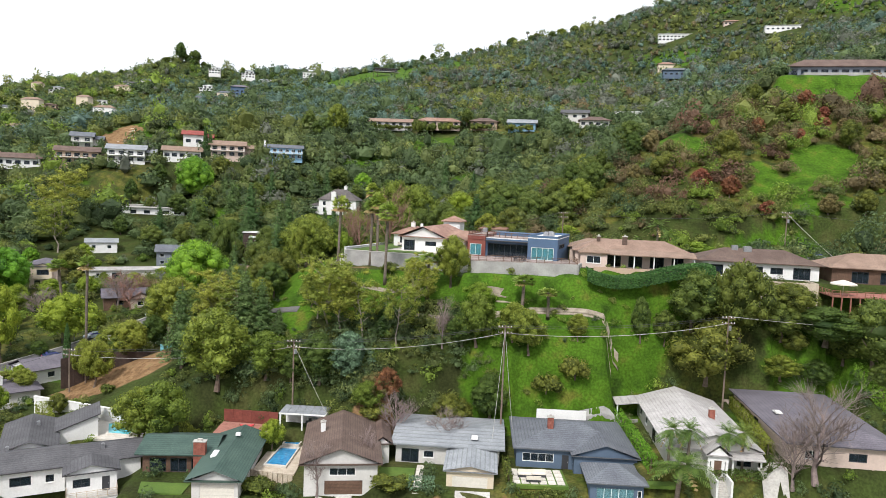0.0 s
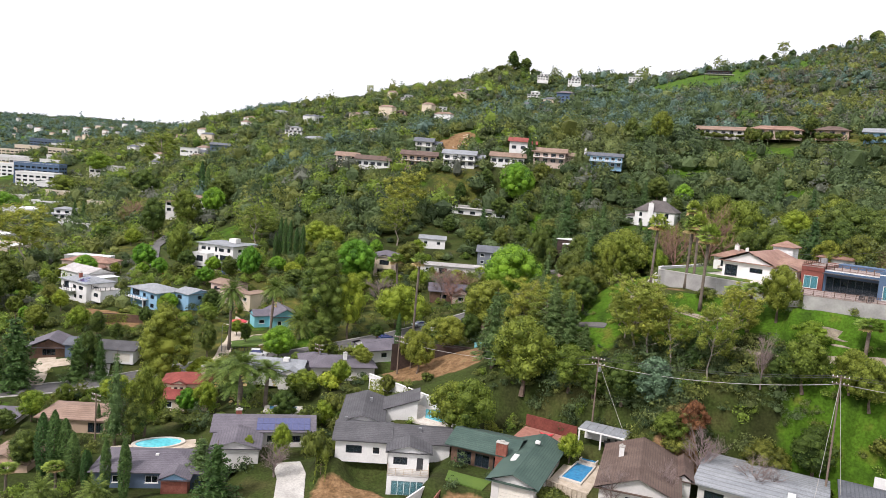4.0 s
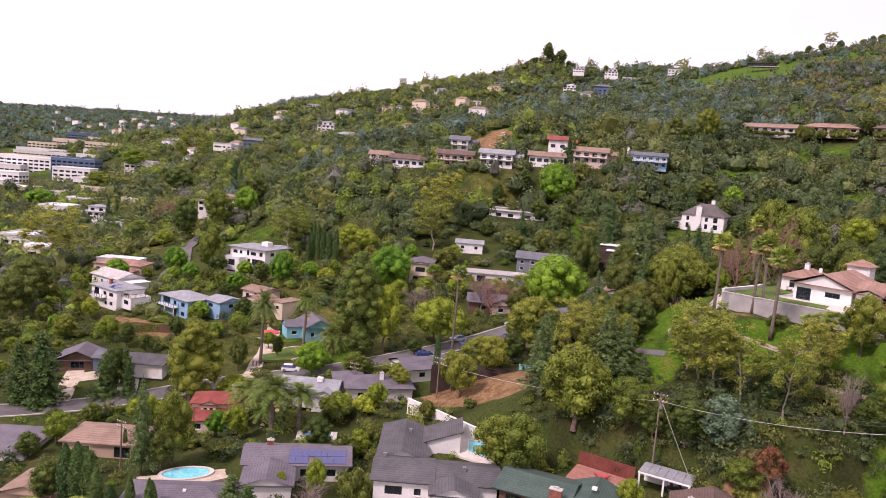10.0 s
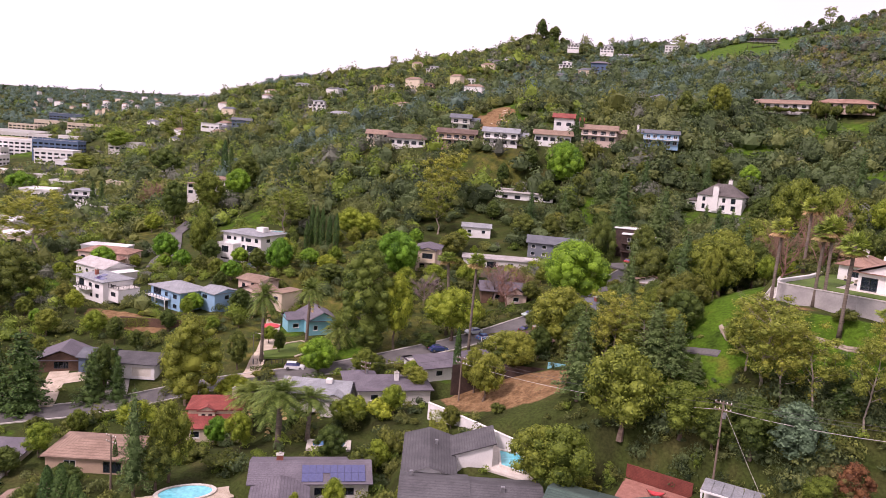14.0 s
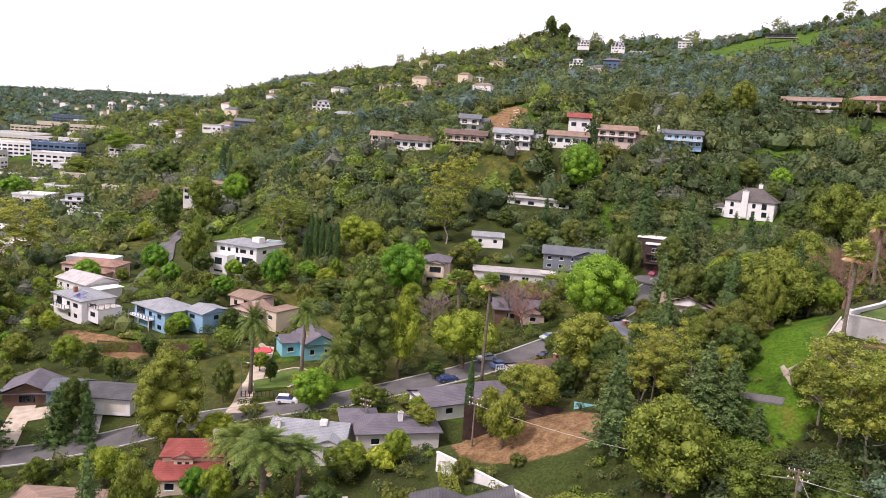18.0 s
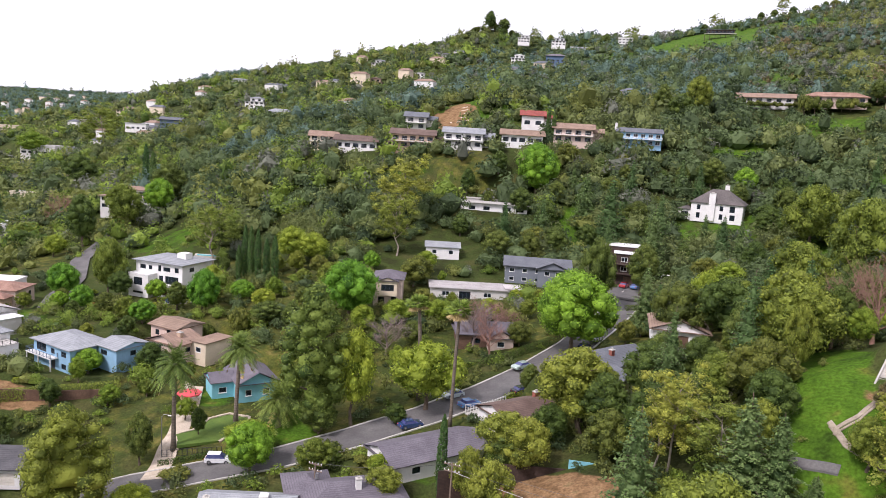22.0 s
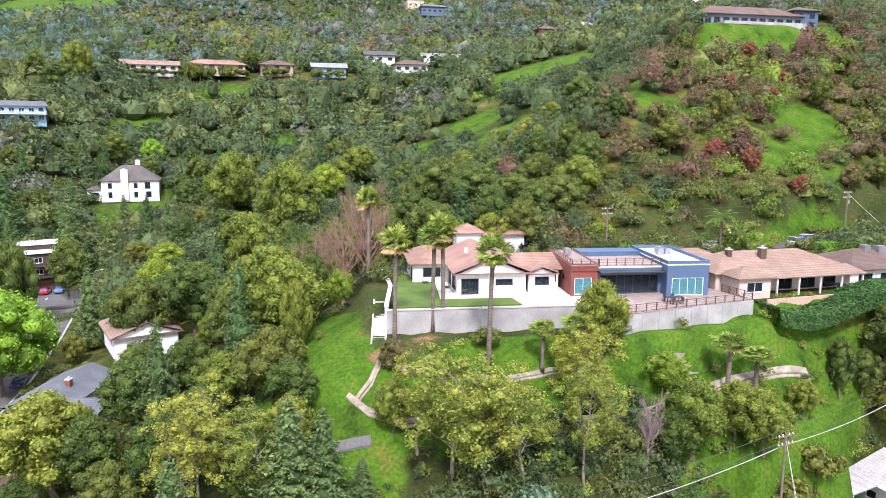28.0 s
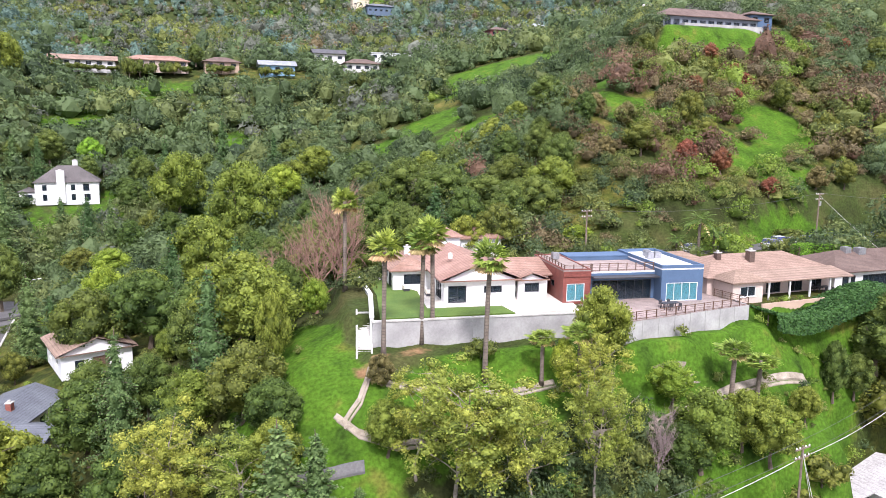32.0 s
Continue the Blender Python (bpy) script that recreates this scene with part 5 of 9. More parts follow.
def chimney(root, x, y, z0, z1, w=0.9, d=0.7, mat="brick"):
    ob = part("chimney", boxes((x - w / 2, y - d / 2, z0, x + w / 2, y + d / 2, z1)), M[mat], root)
    part("cap", boxes((x - w / 2 - 0.08, y - d / 2 - 0.08, z1, x + w / 2 + 0.08, y + d / 2 + 0.08, z1 + 0.12), (x - w * 0.2, y - d * 0.2, z1 + 0.12, x + w * 0.2, y + d * 0.2, z1 + 0.4)), M["concrete"], ob)


def roof_box(root, name, x, y, z, w, d, h, mat="steel"):
    part(name, boxes((x - w / 2, y - d / 2, z, x + w / 2, y + d / 2, z + h), (x - w / 2 + 0.1, y - d / 2 + 0.1, z + h, x + w / 2 - 0.1, y + d / 2 - 0.1, z + h + 0.06)), M[mat], root)


def railing(root, points, z, h=1.0, mat="black", step=1.4, infill=True):
    """A railing along a line of points: each post, and its rails."""
    for (ax, ay), (bx, by) in zip(points, points[1:]):
        run = math.hypot(bx - ax, by - ay)
        n = max(1, round(run / step))
        turn = math.atan2(by - ay, bx - ax)
        rail = part("rail", boxes((0, -0.04, h - 0.06, run, 0.04, h), (0, -0.02, 0.1, run, 0.02, 0.15), *([(0, -0.01, 0.45, run, 0.01, 0.48), (0, -0.01, 0.72, run, 0.01, 0.75)] if infill else [])), M[mat], root)
        rail.matrix_local = Matrix.Translation((ax, ay, z)) @ Matrix.Rotation(turn, 4, "Z")
        for k in range(n + 1):
            px, py = ax + (bx - ax) * k / n, ay + (by - ay) * k / n
            part("post", boxes((px - 0.05, py - 0.05, z, px + 0.05, py + 0.05, z + h + 0.04)), M[mat], root)


def steps(root, x, y, z, width, n, rise, tread, mat="concrete"):
    """A flight that rises towards +y."""
    for k in range(n):
        part("step", boxes((x - width / 2, y + k * tread, z - 0.4, x + width / 2, y + (k + 1) * tread, z + (k + 1) * rise)), M[mat], root)


# ---- the row below the slope ----
h = house("white stucco hillside house with dark grey roof above a glazed garage", -55, 107, 27, [
    dict(r=(-9.5, -7, -1, 1.5), z=(0, 3), wall="white", roof=("gable", 1.5, 0.6, "x"), tile="roof_grey", win={"S": [("wk", 3.0, 0.9, 2.6, 1.3), ("w", 6.6, 0.9, 1.2, 1.2)]}),
    dict(r=(-9.5, 1.5, -2.5, 15), z=(0, 3), wall="white", roof=("gable", 1.4, 0.6, "y"), tile="roof_grey", win={"W": [("wk", 4, 0.9, 2, 1.2), ("wk", 9, 0.9, 2, 1.2)]}),
    dict(r=(-2.5, 8, 3.6, 14.5), z=(0, 3.2), wall="white", roof=("shed", 2.4, 0.4, "E"), tile="roof_grey"),
    dict(r=(-1, -6.5, 9, 1.0), z=(0, 3), wall="white", roof=("gable", 1.4, 0.6, "x"), tile="roof_grey"),
    dict(r=(-0.8, -10.4, 5.6, -6.5), z=(0, 2.9), wall="white", roof=("gable", 1.2, 0.5, "y"), tile="roof_grey", win={"S": [("wk", 1.9, 0.9, 2.2, 1.2), ("dk", 5.0, 0.0, 1.0, 2.1)]}),
    dict(r=(-0.8, -12.4, 5.6, -6.6), z=(-3.2, -0.15), wall="white", roof=("flat", 0, 0.05), tile="concrete", win={"S": [("gt", 3.2, 0.0, 4.9, 2.3)]}),
], z=-45)
railing(h, [(-0.8, -10.5), (-0.8, -12.35), (5.6, -12.35), (5.6, -10.5)], 0.04, 1.0, "stone_path")
wedge = bmesh.new()
v = [wedge.verts.new(c) for y in (8.0, 14.5) for c in ((-2.3, y, 3.2), (3.6, y, 3.2), (3.6, y, 5.3))]
for q in ((0, 1, 2), (5, 4, 3), (0, 3, 4, 1), (1, 4, 5, 2), (2, 5, 3, 0)):
    wedge.faces.new([v[i] for i in q])
part("gable", wedge, M["white"], h)
for px, py in ((-8.5, -1), (4, -4), (-5, 10)):
    roof_box(h, "vent", px, py, 3.8, 0.5, 0.5, 0.9)

h = house("ranch house with dark green shingle roof and brick chimney", -34, 105, 3, [
    dict(r=(-9.0, -1.2, 0.7, 6.6), z=(0, 2.8), wall="brownwood", roof=("gable", 1.5, 0.9, "x"), tile="roof_green", win={"S": [("sk", 2.2, 0.05, 2.4, 2.1), ("sk", 5.2, 0.05, 2.4, 2.1), ("sk", 8.0, 0.05, 2.0, 2.1)]}),
    dict(r=(0.7, -10.2, 6.9, 7.2), z=(0, 2.7), wall="pale", roof=("gable", 1.6, 0.8, "y"), tile="roof_green", win={"S": [("g", 3.4, 0.0, 4.6, 2.1)], "W": [("wk", 12, 0.9, 1.6, 1.2)]}),
], z=-43.6)
chimney(h, -0.6, -1.6, 0.0, 4.9, 1.7, 0.9)
roof_box(h, "skylight", 2.0, -3.2, 3.55, 0.8, 2.4, 0.25, "trim")
roof_box(h, "vent", 4.0, 2.4, 4.5, 0.7, 0.7, 0.35, "trim")

h = house("pale stucco house with brown shingle gable roof over a garage", -14, 105.5, 7, [
    dict(r=(-5, -8.8, 5, 7.2), z=(0.4, 4.4), wall="pale", roof=("gable", 2.3, 0.7, "y"), tile="roof_brown", win={"S": [("w", 5.2, 2.3, 3.6, 1.1), ("gk", 5.4, -0.4, 5.2, 2.0)], "W": [("wk", 5, 2, 1.6, 1.2)]}),
    dict(r=(5, -0.5, 7, 7), z=(0.4, 4.2), wall="pale", roof=("gable", 1.2, 0.5, "y"), tile="roof_brown"),
], z=-43.0)
chimney(h, -2.9, 1.0, 4.5, 7.0, 0.7, 0.7, "white")
roof_box(h, "skylight", 2.4, -2.0, 5.35, 0.8, 1.0, 0.2, "trim")

h = house("low white-grey house with pale flat roof and garage wing", 2, 107, -4, [
    dict(r=(-8, -1, 7.6, 12), z=(0, 2.9), wall="pale", roof=("gable", 1.0, 0.8, "x"), tile="roof_pale", win={"S": [("sk", 2.2, 0.05, 2.6, 2.1), ("w", 5.0, 0.9, 1.6, 1.1)]}),
    dict(r=(0.2, -8.8, 6.8, -0.9), z=(-0.6, 2.3), wall="cream", roof=("gable", 0.9, 0.5, "y"), tile="roof_pale", win={"S": [("g", 3.3, 0.0, 4.9, 2.1)]}),
], z=-41.8)
roof_box(h, "skylight", 3.8, 1.2, 3.6, 1.0, 1.6, 0.15, "trim")

h = house("grey-blue house with grey hip roof, white trim and glazed garage", 20.5, 105.5, -3, [
    dict(r=(-8.5, -1.5, 8.5, 12), z=(0, 2.9), wall="navy", roof=("hip", 2.2, 0.6), tile="roof_blue", win={"S": [("w", 3.2, 0.9, 4.6, 1.3), ("dk", 7.2, 0.0, 1.0, 2.1), ("w", 9.2, 0.9, 1.8, 1.2)]}),
    dict(r=(-0.2, -3, 8.8, 3), z=(0, 2.7), wall="navy", roof=("gable", 1.8, 0.5, "y"), tile="roof_blue"),
    dict(r=(1.2, -9.5, 8.4, -3.2), z=(-1.3, 1.5), wall="navy", roof=("hip", 1.7, 0.6), tile="roof_blue", win={"S": [("gt", 3.4, 0.0, 5.0, 2.1), ("w", 6.7, 0.9, 0.6, 1.1)]}),
], z=-41)
chimney(h, -3.2, 3.4, 3.5, 6.2, 0.9, 0.8)
part("white_screen", boxes((-4.6, 12.2, 1.8, 3.6, 12.4, 4.7)), M["trim"], h)

h = house("white bungalow with worn white shingle roof and entrance gable", 40.2, 111, -5, [
    dict(r=(-6.2, -11.2, 6.2, 13), z=(0, 3), wall="pale", roof=("gable", 2.3, 0.6, "y"), tile="roof_white", win={"S": [("wk", 2.2, 0.8, 1.8, 1.4), ("wk", 10.4, 0.8, 2.0, 1.3)], "W": [("w", 3, 0.9, 1.5, 1.2), ("w", 8, 0.9, 1.5, 1.2), ("sk", 14, 0.1, 2.4, 2.1)]}),
    dict(r=(-10.5, 9, -6.3, 13.4), z=(0, 2.6), wall=None, roof=("shed", 0.6, 0.1, "E"), tile="roof_white", posts=[(-10.3, 9.2, 0, 2.6), (-10.3, 13.2, 0, 2.6)]),
    dict(r=(-1.4, -13.4, 1.4, -11.1), z=(0, 2.9), wall="white", roof=("gable", 1.6, 0.4, "y"), tile="roof_white", gable="white", win={"S": [("d", 1.4, 0, 1.0, 2.2), ("w", 0.4, 0.3, 0.3, 1.8), ("w", 2.4, 0.3, 0.3, 1.8)]}),
    dict(r=(2.0, -13.0, 6.2, -11.2), z=(0, 2.3), wall=None, roof=("shed", 0.6, 0.3, "N"), tile="roof_white", posts=[(6.0, -12.8, 0, 2.3), (2.2, -12.8, 0, 2.3)]),
], z=-38.6)
chimney(h, 2.2, -1.5, 4.4, 6.0, 0.8, 0.8)
for px, py in ((3.4, 1.2), (4.4, 2.2), (3.2, 3.6), (4.6, 4.4)):
    roof_box(h, "vent", px, py, 5.2 - 0.36 * px, 0.8, 0.3, 0.18, "trim")
steps(h, 0.0, -16.6, -1.6, 1.6, 9, 0.18, 0.3)
part("stair_wall", boxes((-1.1, -17, -2.0, -0.82, -13.5, 0.7), (0.82, -17, -2.0, 1.1, -13.5, 0.7)), M["white"], h)

h = house("long house with mauve-grey roof behind a bare tree", 57.2, 110, -6, [
    dict(r=(-7, -13, 7.6, 13.2), z=(0, 3), wall="pink", roof=("hip", 2.3, 0.7, "y"), tile="roof_purple", win={"S": [("w", 3, 0.9, 2.0, 1.2), ("wk", 9, 0.9, 2.4, 1.2)], "W": [("wk", 5, 0.9, 2, 1.2), ("wk", 12, 0.9, 2, 1.2)], "E": [("wk", 8, 0.9, 2.4, 1.2)]}),
], z=-36.5)
roof_box(h, "skylight", -5, -2, 4.0, 1.0, 1.6, 0.15, "trim")

# ---- the houses on the ridge ----
h = house("white Spanish-style house with terracotta tile roofs beside a lawn", -1, 160, -17, [
    dict(r=(-5.2, -9.8, 4.2, 7), z=(0, 2.9), wall="white", roof=("gable", 2.3, 0.7, "y"), tile="roof_terra", win={"S": [("sk", 1.7, 0.05, 2.4, 2.2), ("wk", 6.4, 1.2, 2.4, 0.9)], "W": [("sk", 9.5, 0.05, 2.6, 2.2), ("sk", 13.5, 0.05, 3.2, 2.2), ("wk", 4, 0.9, 1.6, 1.2)]}),
    dict(r=(-10.4, -1, -5.0, 10), z=(0, 2.7), wall="white", roof=("hip", 1.6, 0.6), tile="roof_terra", win={"S": [("wk", 2.8, 0.8, 2.6, 1.4)], "W": [("sk", 8.5, 0.05, 2.6, 2.1), ("wk", 2.5, 0.9, 1.8, 1.2), ("wk", 5.5, 0.9, 1.2, 1.2)]}),
    dict(r=(4.0, -7.4, 9.5, 3), z=(0, 2.8), wall="white", roof=("gable", 1.6, 0.6, "x"), tile="roof_terra", win={"S": [("wk", 4.6, 1.0, 1.2, 1.3)]}),
    dict(r=(4.7, -9.4, 8.4, -7.2), z=(0, 2.6), wall="white", roof=("gable", 1.0, 0.5, "y"), tile="roof_terra", win={"S": [("wk", 1.9, 1.0, 2.0, 1.2)], "W": [("wk", 1.2, 0.2, 0.9, 2.2)]}),
    dict(r=(-2.2, 10, 1.8, 14), z=(0, 5.6), wall="white", roof=("hip", 1.4, 0.5), tile="roof_terra"),
    dict(r=(4.5, 20, 11.5, 26), z=(0.6, 3.8), wall="white", roof=("hip", 1.7, 0.6), tile="roof_terra", win={"S": [("g", 2.0, 0.2, 2.4, 2.2), ("g", 5.0, 0.2, 2.4, 2.2)]}, foot=5),
    dict(r=(8.6, -9.3, 10.6, -9.1), z=(0, 1.9), wall=None, roof=None, tile="black"),
], z=-13.6)
roof_box(h, "vent", -3, -3.5, 4.7, 0.5, 0.5, 0.7, "trim")
chimney(h, -7.6, 4.0, 2.6, 5.2, 0.8, 0.8, "white")

h = house("modern flat-roofed house in slate blue and red wood with roof terrace", 14.5, 147.5, -19, [
    dict(r=(-8.5, -5.0, -4.8, 7), z=(0, 4.0), wall="redwood", roof=("flat", 0, 0.02), tile="greydeck", parapet=0.3, win={"S": [("st", 1.7, 0.1, 2.4, 2.3)], "W": [("wk", 4, 1.4, 1.2, 0.8), ("wk", 8, 1.4, 1.2, 0.8)]}),
    dict(r=(-4.8, -4.6, 4.2, 7), z=(0, 3.6), wall="slateblue", roof=("flat", 0, 0.02), tile="membrane", win={"S": [("sk", 4.5, 0.05, 8.2, 2.6)]}),
    dict(r=(4.2, -6.6, 10, 7), z=(0, 4.2), wall="slateblue", roof=("flat", 0, 0.02), tile="membrane", parapet=0.6, win={"S": [("st", 2.9, 0.1, 4.4, 2.4)], "E": [("wk", 5, 2.2, 6, 0.9)]}),
    dict(r=(-4.8, 3.5, 4.2, 6.8), z=(3.8, 4.3), wall="slateblue", roof=("flat", 0, 0.05), tile="slateblue", foot=0.0),
], z=-13.5)
part("awning", boxes((-4.7, -6.2, 3.15, 4.15, -4.62, 3.3)), M["dark_trim"], h, "dark metal awning")
part("terrace_floor", boxes((-4.75, -4.5, 3.79, 4.15, 3.45, 3.83)), M["greydeck"], h)
railing(h, [(-8.3, 6.8), (-8.3, -4.8), (-4.6, -4.8), (-4.6, -4.4), (4.1, -4.4)], 3.83, 1.0, "brownwood", 1.2)
for k, (px, py) in enumerate(((6.2, 1.0), (7.4, 1.2), (6.8, 3.0), (-7, 2.5))):
    roof_box(h, "air_conditioner", px, py, 4.4, 0.9, 0.9, 0.8, "steel")
part("fascia", boxes((-8.5, -5.12, 3.3, -4.8, -5.02, 4.0)), M["redwood"], h)

h = house("tan-tiled ranch house with a long covered veranda on the ridge", 37, 141.5, -10, [
    dict(r=(-11, -3, 11, 6.5), z=(0, 2.8), wall="pink", roof=("hip", 2.3, 0.6), tile="roof_tan", win={"S": [("sk", 7.5, 0.05, 2.6, 2.2), ("sk", 11.5, 0.05, 2.6, 2.2), ("sk", 15.5, 0.05, 2.6, 2.2), ("sk", 19.3, 0.05, 2.2, 2.2)]}),
    dict(r=(-4.5, -6.6, 11, -3), z=(0, 2.5), wall=None, roof=("shed", 0.75, 0.2, "N"), tile="roof_tan", posts=[(k, -6.4, 0, 2.5) for k in (-3.6, 0.0, 3.6, 7.2, 10.8)]),
    dict(r=(-10, -6.8, -5, -3), z=(0, 2.7), wall="pink", roof=("hip", 1.5, 0.5), tile="roof_tan", win={"S": [("w", 2.5, 0.8, 2.6, 1.4)]}),
    dict(r=(-12, 5, -3, 12), z=(0, 2.9), wall="pink", roof=("hip", 1.7, 0.5), tile="roof_tan"),
], z=-14.1)
chimney(h, -1.5, -0.3, 3.8, 5.7, 0.9, 0.9, "roof_brown")
chimney(h, -6.5, 0.6, 3.8, 5.5, 0.7, 0.7, "roof_brown")

h = house("white-walled house with brown hip roof above a panel wall", 60.5, 138.5, -10, [
    dict(r=(-11, -3.5, 10, 6.5), z=(0, 2.8), wall="white", roof=("hip", 2.4, 0.8), tile="roof_brown", win={"S": [("sk", 2.8, 0.2, 2.6, 2.0), ("sk", 8.4, 0.2, 5.6, 2.0), ("wk", 13.6, 0.9, 2.2, 1.2), ("sk", 18.0, 0.1, 3.0, 2.2)]}),
], z=-14.8)
roof_box(h, "air_conditioner", -4.2, 1.0, 4.6, 1.1, 1.1, 1.1)
roof_box(h, "air_conditioner", -2.0, 0.4, 4.6, 1.4, 1.2, 1.0)

h = house("tan tile-roofed house beside a red timber deck", 86, 136, -8, [
    dict(r=(-13, -3.5, 12, 6.5), z=(0, 2.8), wall="brownwood", roof=("hip", 2.6, 0.8), tile="roof_tan", win={"S": [("sk", 5, 0.1, 3, 2.2), ("sk", 10, 0.1, 3, 2.2), ("sk", 15, 0.1, 3, 2.2)]}),
], z=-15)
chimney(h, -1, 1, 4.6, 6.4, 1.3, 1.0, "tan")

# ---- the houses along the lane ----
h = house("two-storey cream Spanish house with red clay tile roofs", -113, 117.5, 36, [
    dict(r=(-4.5, -1, 5, 5.5), z=(0, 5.0), wall="cream", roof=("hip", 1.7, 0.5), tile="roof_red", win={"S": [("w", 2.4, 3.1, 0.9, 1.1), ("w", 5.6, 3.1, 1.0, 1.1), ("w", 8, 3.1, 0.9, 1.1)]}),
    dict(r=(-5.2, -4.5, 5.2, -1), z=(0, 2.6), wall="cream", roof=("shed", 1.5, 0.4, "N"), tile="roof_red", win={"S": [("w", 2.5, 0.8, 1.6, 1.3), ("w", 7.5, 0.8, 1.4, 1.3)]}),
    dict(r=(-2.6, -1.6, 0.4, 0.5), z=(2.6, 4.9), wall="cream", roof=("gable", 0.9, 0.3, "y"), tile="roof_red", win={"S": [("wk", 0.9, 0.6, 0.7, 1.1), ("wk", 2.1, 0.6, 0.7, 1.1)]}),
], z=-53)
chimney(h, 3.4, 2.6, 5.5, 7.9, 0.8, 0.7, "cream")

h = house("white cottage with pale grey shingle roof", -97.5, 129.5, 24, [
    dict(r=(-6.5, -3.6, 6, 3.6), z=(0, 3.0), wall="pale", roof=("gable", 1.9, 0.5, "x"), tile="roof_pale", win={"S": [("w", 2.5, 0.9, 1.5, 1.2), ("w", 6, 0.9, 1.5, 1.2)], "E": [("w", 3.6, 1, 1.2, 1.3)]}),
    dict(r=(1.5, -5.5, 6.2, -3), z=(0, 2.8), wall="pale", roof=("gable", 1.3, 0.4, "y"), tile="roof_pale", win={"S": [("w", 2.3, 0.9, 1.6, 1.3)]}),
], z=-47.0)
chimney(h, -5.5, -2.0, 3, 5.2, 0.8, 0.7, "white")
roof_box(h, "air_conditioner", 2.0, -0.8, 4.5, 1.2, 1.2, 0.8, "trim")

h = house("low house with grey hip roofs among shrubs", -86.5, 138.5, 40, [
    dict(r=(-7, -4, 7, 4), z=(0, 2.9), wall="pale", roof=("hip", 1.9, 0.6), tile="roof_purple", win={"S": [("w", 3, 0.9, 1.6, 1.2), ("w", 8, 0.9, 1.6, 1.2)], "E": [("w", 4, 0.9, 1.4, 1.2)]}),
    dict(r=(-9, 0, -3, 7), z=(0, 2.8), wall="pale", roof=("hip", 1.6, 0.6), tile="roof_purple"),
], z=-46.0)
chimney(h, 0.5, -1.5, 3.6, 5.6, 0.8, 0.7, "white")

h = house("grey-roofed house with long gable beside the lane", -81.5, 153.5, 55, [
    dict(r=(-8.5, -4.5, 8.5, 4), z=(0, 2.7), wall="white", roof=("gable", 1.8, 0.6, "x"), tile="roof_purple", win={"S": [("w", 4, 0.9, 1.6, 1.2), ("w", 9, 0.9, 1.6, 1.2)], "E": [("wk", 4, 0.9, 1.4, 1.2)]}),
], z=-43.5)

h = house("brown-roofed bungalow with white end wall and picket fence", -69.5, 168, 55, [
    dict(r=(-7, -4, 6.5, 4), z=(0, 2.7), wall="white", roof=("gable", 1.7, 0.5, "x"), tile="roof_brown", win={"W": [("d", 3, 0.0, 0.9, 2.1), ("w", 5.5, 0.9, 1.2, 1.1)], "N": [("w", 4, 0.9, 1.4, 1.2)]}),
], z=-39.5)
chimney(h, 3, 1, 3.2, 4.9, 1.0, 0.8)

h = house("blue-grey roofed house below the lane's end", -58.5, 182, 62, [
    dict(r=(-7, -4, 7.5, 4), z=(0, 2.8), wall="pale", roof=("gable", 1.8, 0.6, "x"), tile="roof_blue", win={"W": [("w", 4, 0.9, 1.4, 1.2)], "S": [("w", 4, 0.9, 1.5, 1.2), ("w", 9, 0.9, 1.5, 1.2)]}),
    dict(r=(-8, -9, -2, -4), z=(-0.4, 2.4), wall="pale", roof=("gable", 1.3, 0.5, "y"), tile="roof_blue", win={"E": [("w", 2.4, 0.8, 1.4, 1.2)]}),
], z=-32.5)
chimney(h, -1, -1.5, 3.3, 5.0, 0.8, 0.7)

h = house("small white house with pinkish-brown hip roof near the turning circle", -47.5, 190, 8, [
    dict(r=(-4.5, -4, 5, 7), z=(0, 3.0), wall="white", roof=("gable", 2.1, 0.7, "y"), tile="roof_tan", win={"S": [("w", 2.4, 0.8, 1.4, 1.3), ("d", 5.2, 0, 2.2, 2.2)], "W": [("w", 3, 0.9, 1.3, 1.2), ("w", 8, 0.9, 1.3, 1.2)]}),
], z=-26.6)
chimney(h, 0.5, 2, 4.6, 6.2, 0.8, 0.8, "tan")

house("dark-roofed bungalow with white garage and concrete drive", -147, 127, 27, [
    dict(r=(-5, -3, 6.5, 5), z=(0, 2.8), wall="white", roof=("gable", 1.5, 0.6, "x"), tile="roof_grey", win={"S": [("g", 8.6, 0, 4.2, 2.1), ("w", 3, 0.9, 1.6, 1.2)]}),
    dict(r=(-11, -1, -5, 6), z=(0, 2.7), wall="navy", roof=("gable", 1.4, 0.5, "x"), tile="roof_blue", win={"S": [("wk", 3, 0.9, 3, 1.2)]}),
], z=-50.6)
house("low house with grey gabled roof and skylights", -163, 123.5, 40, [
    dict(r=(-5, -4, 4, 4), z=(0, 2.6), wall="brownwood", roof=("gable", 2.4, 0.8, "y"), tile="roof_purple", win={"S": [("wk", 4.5, 0.6, 3, 1.6)]}),
], z=-51.8)

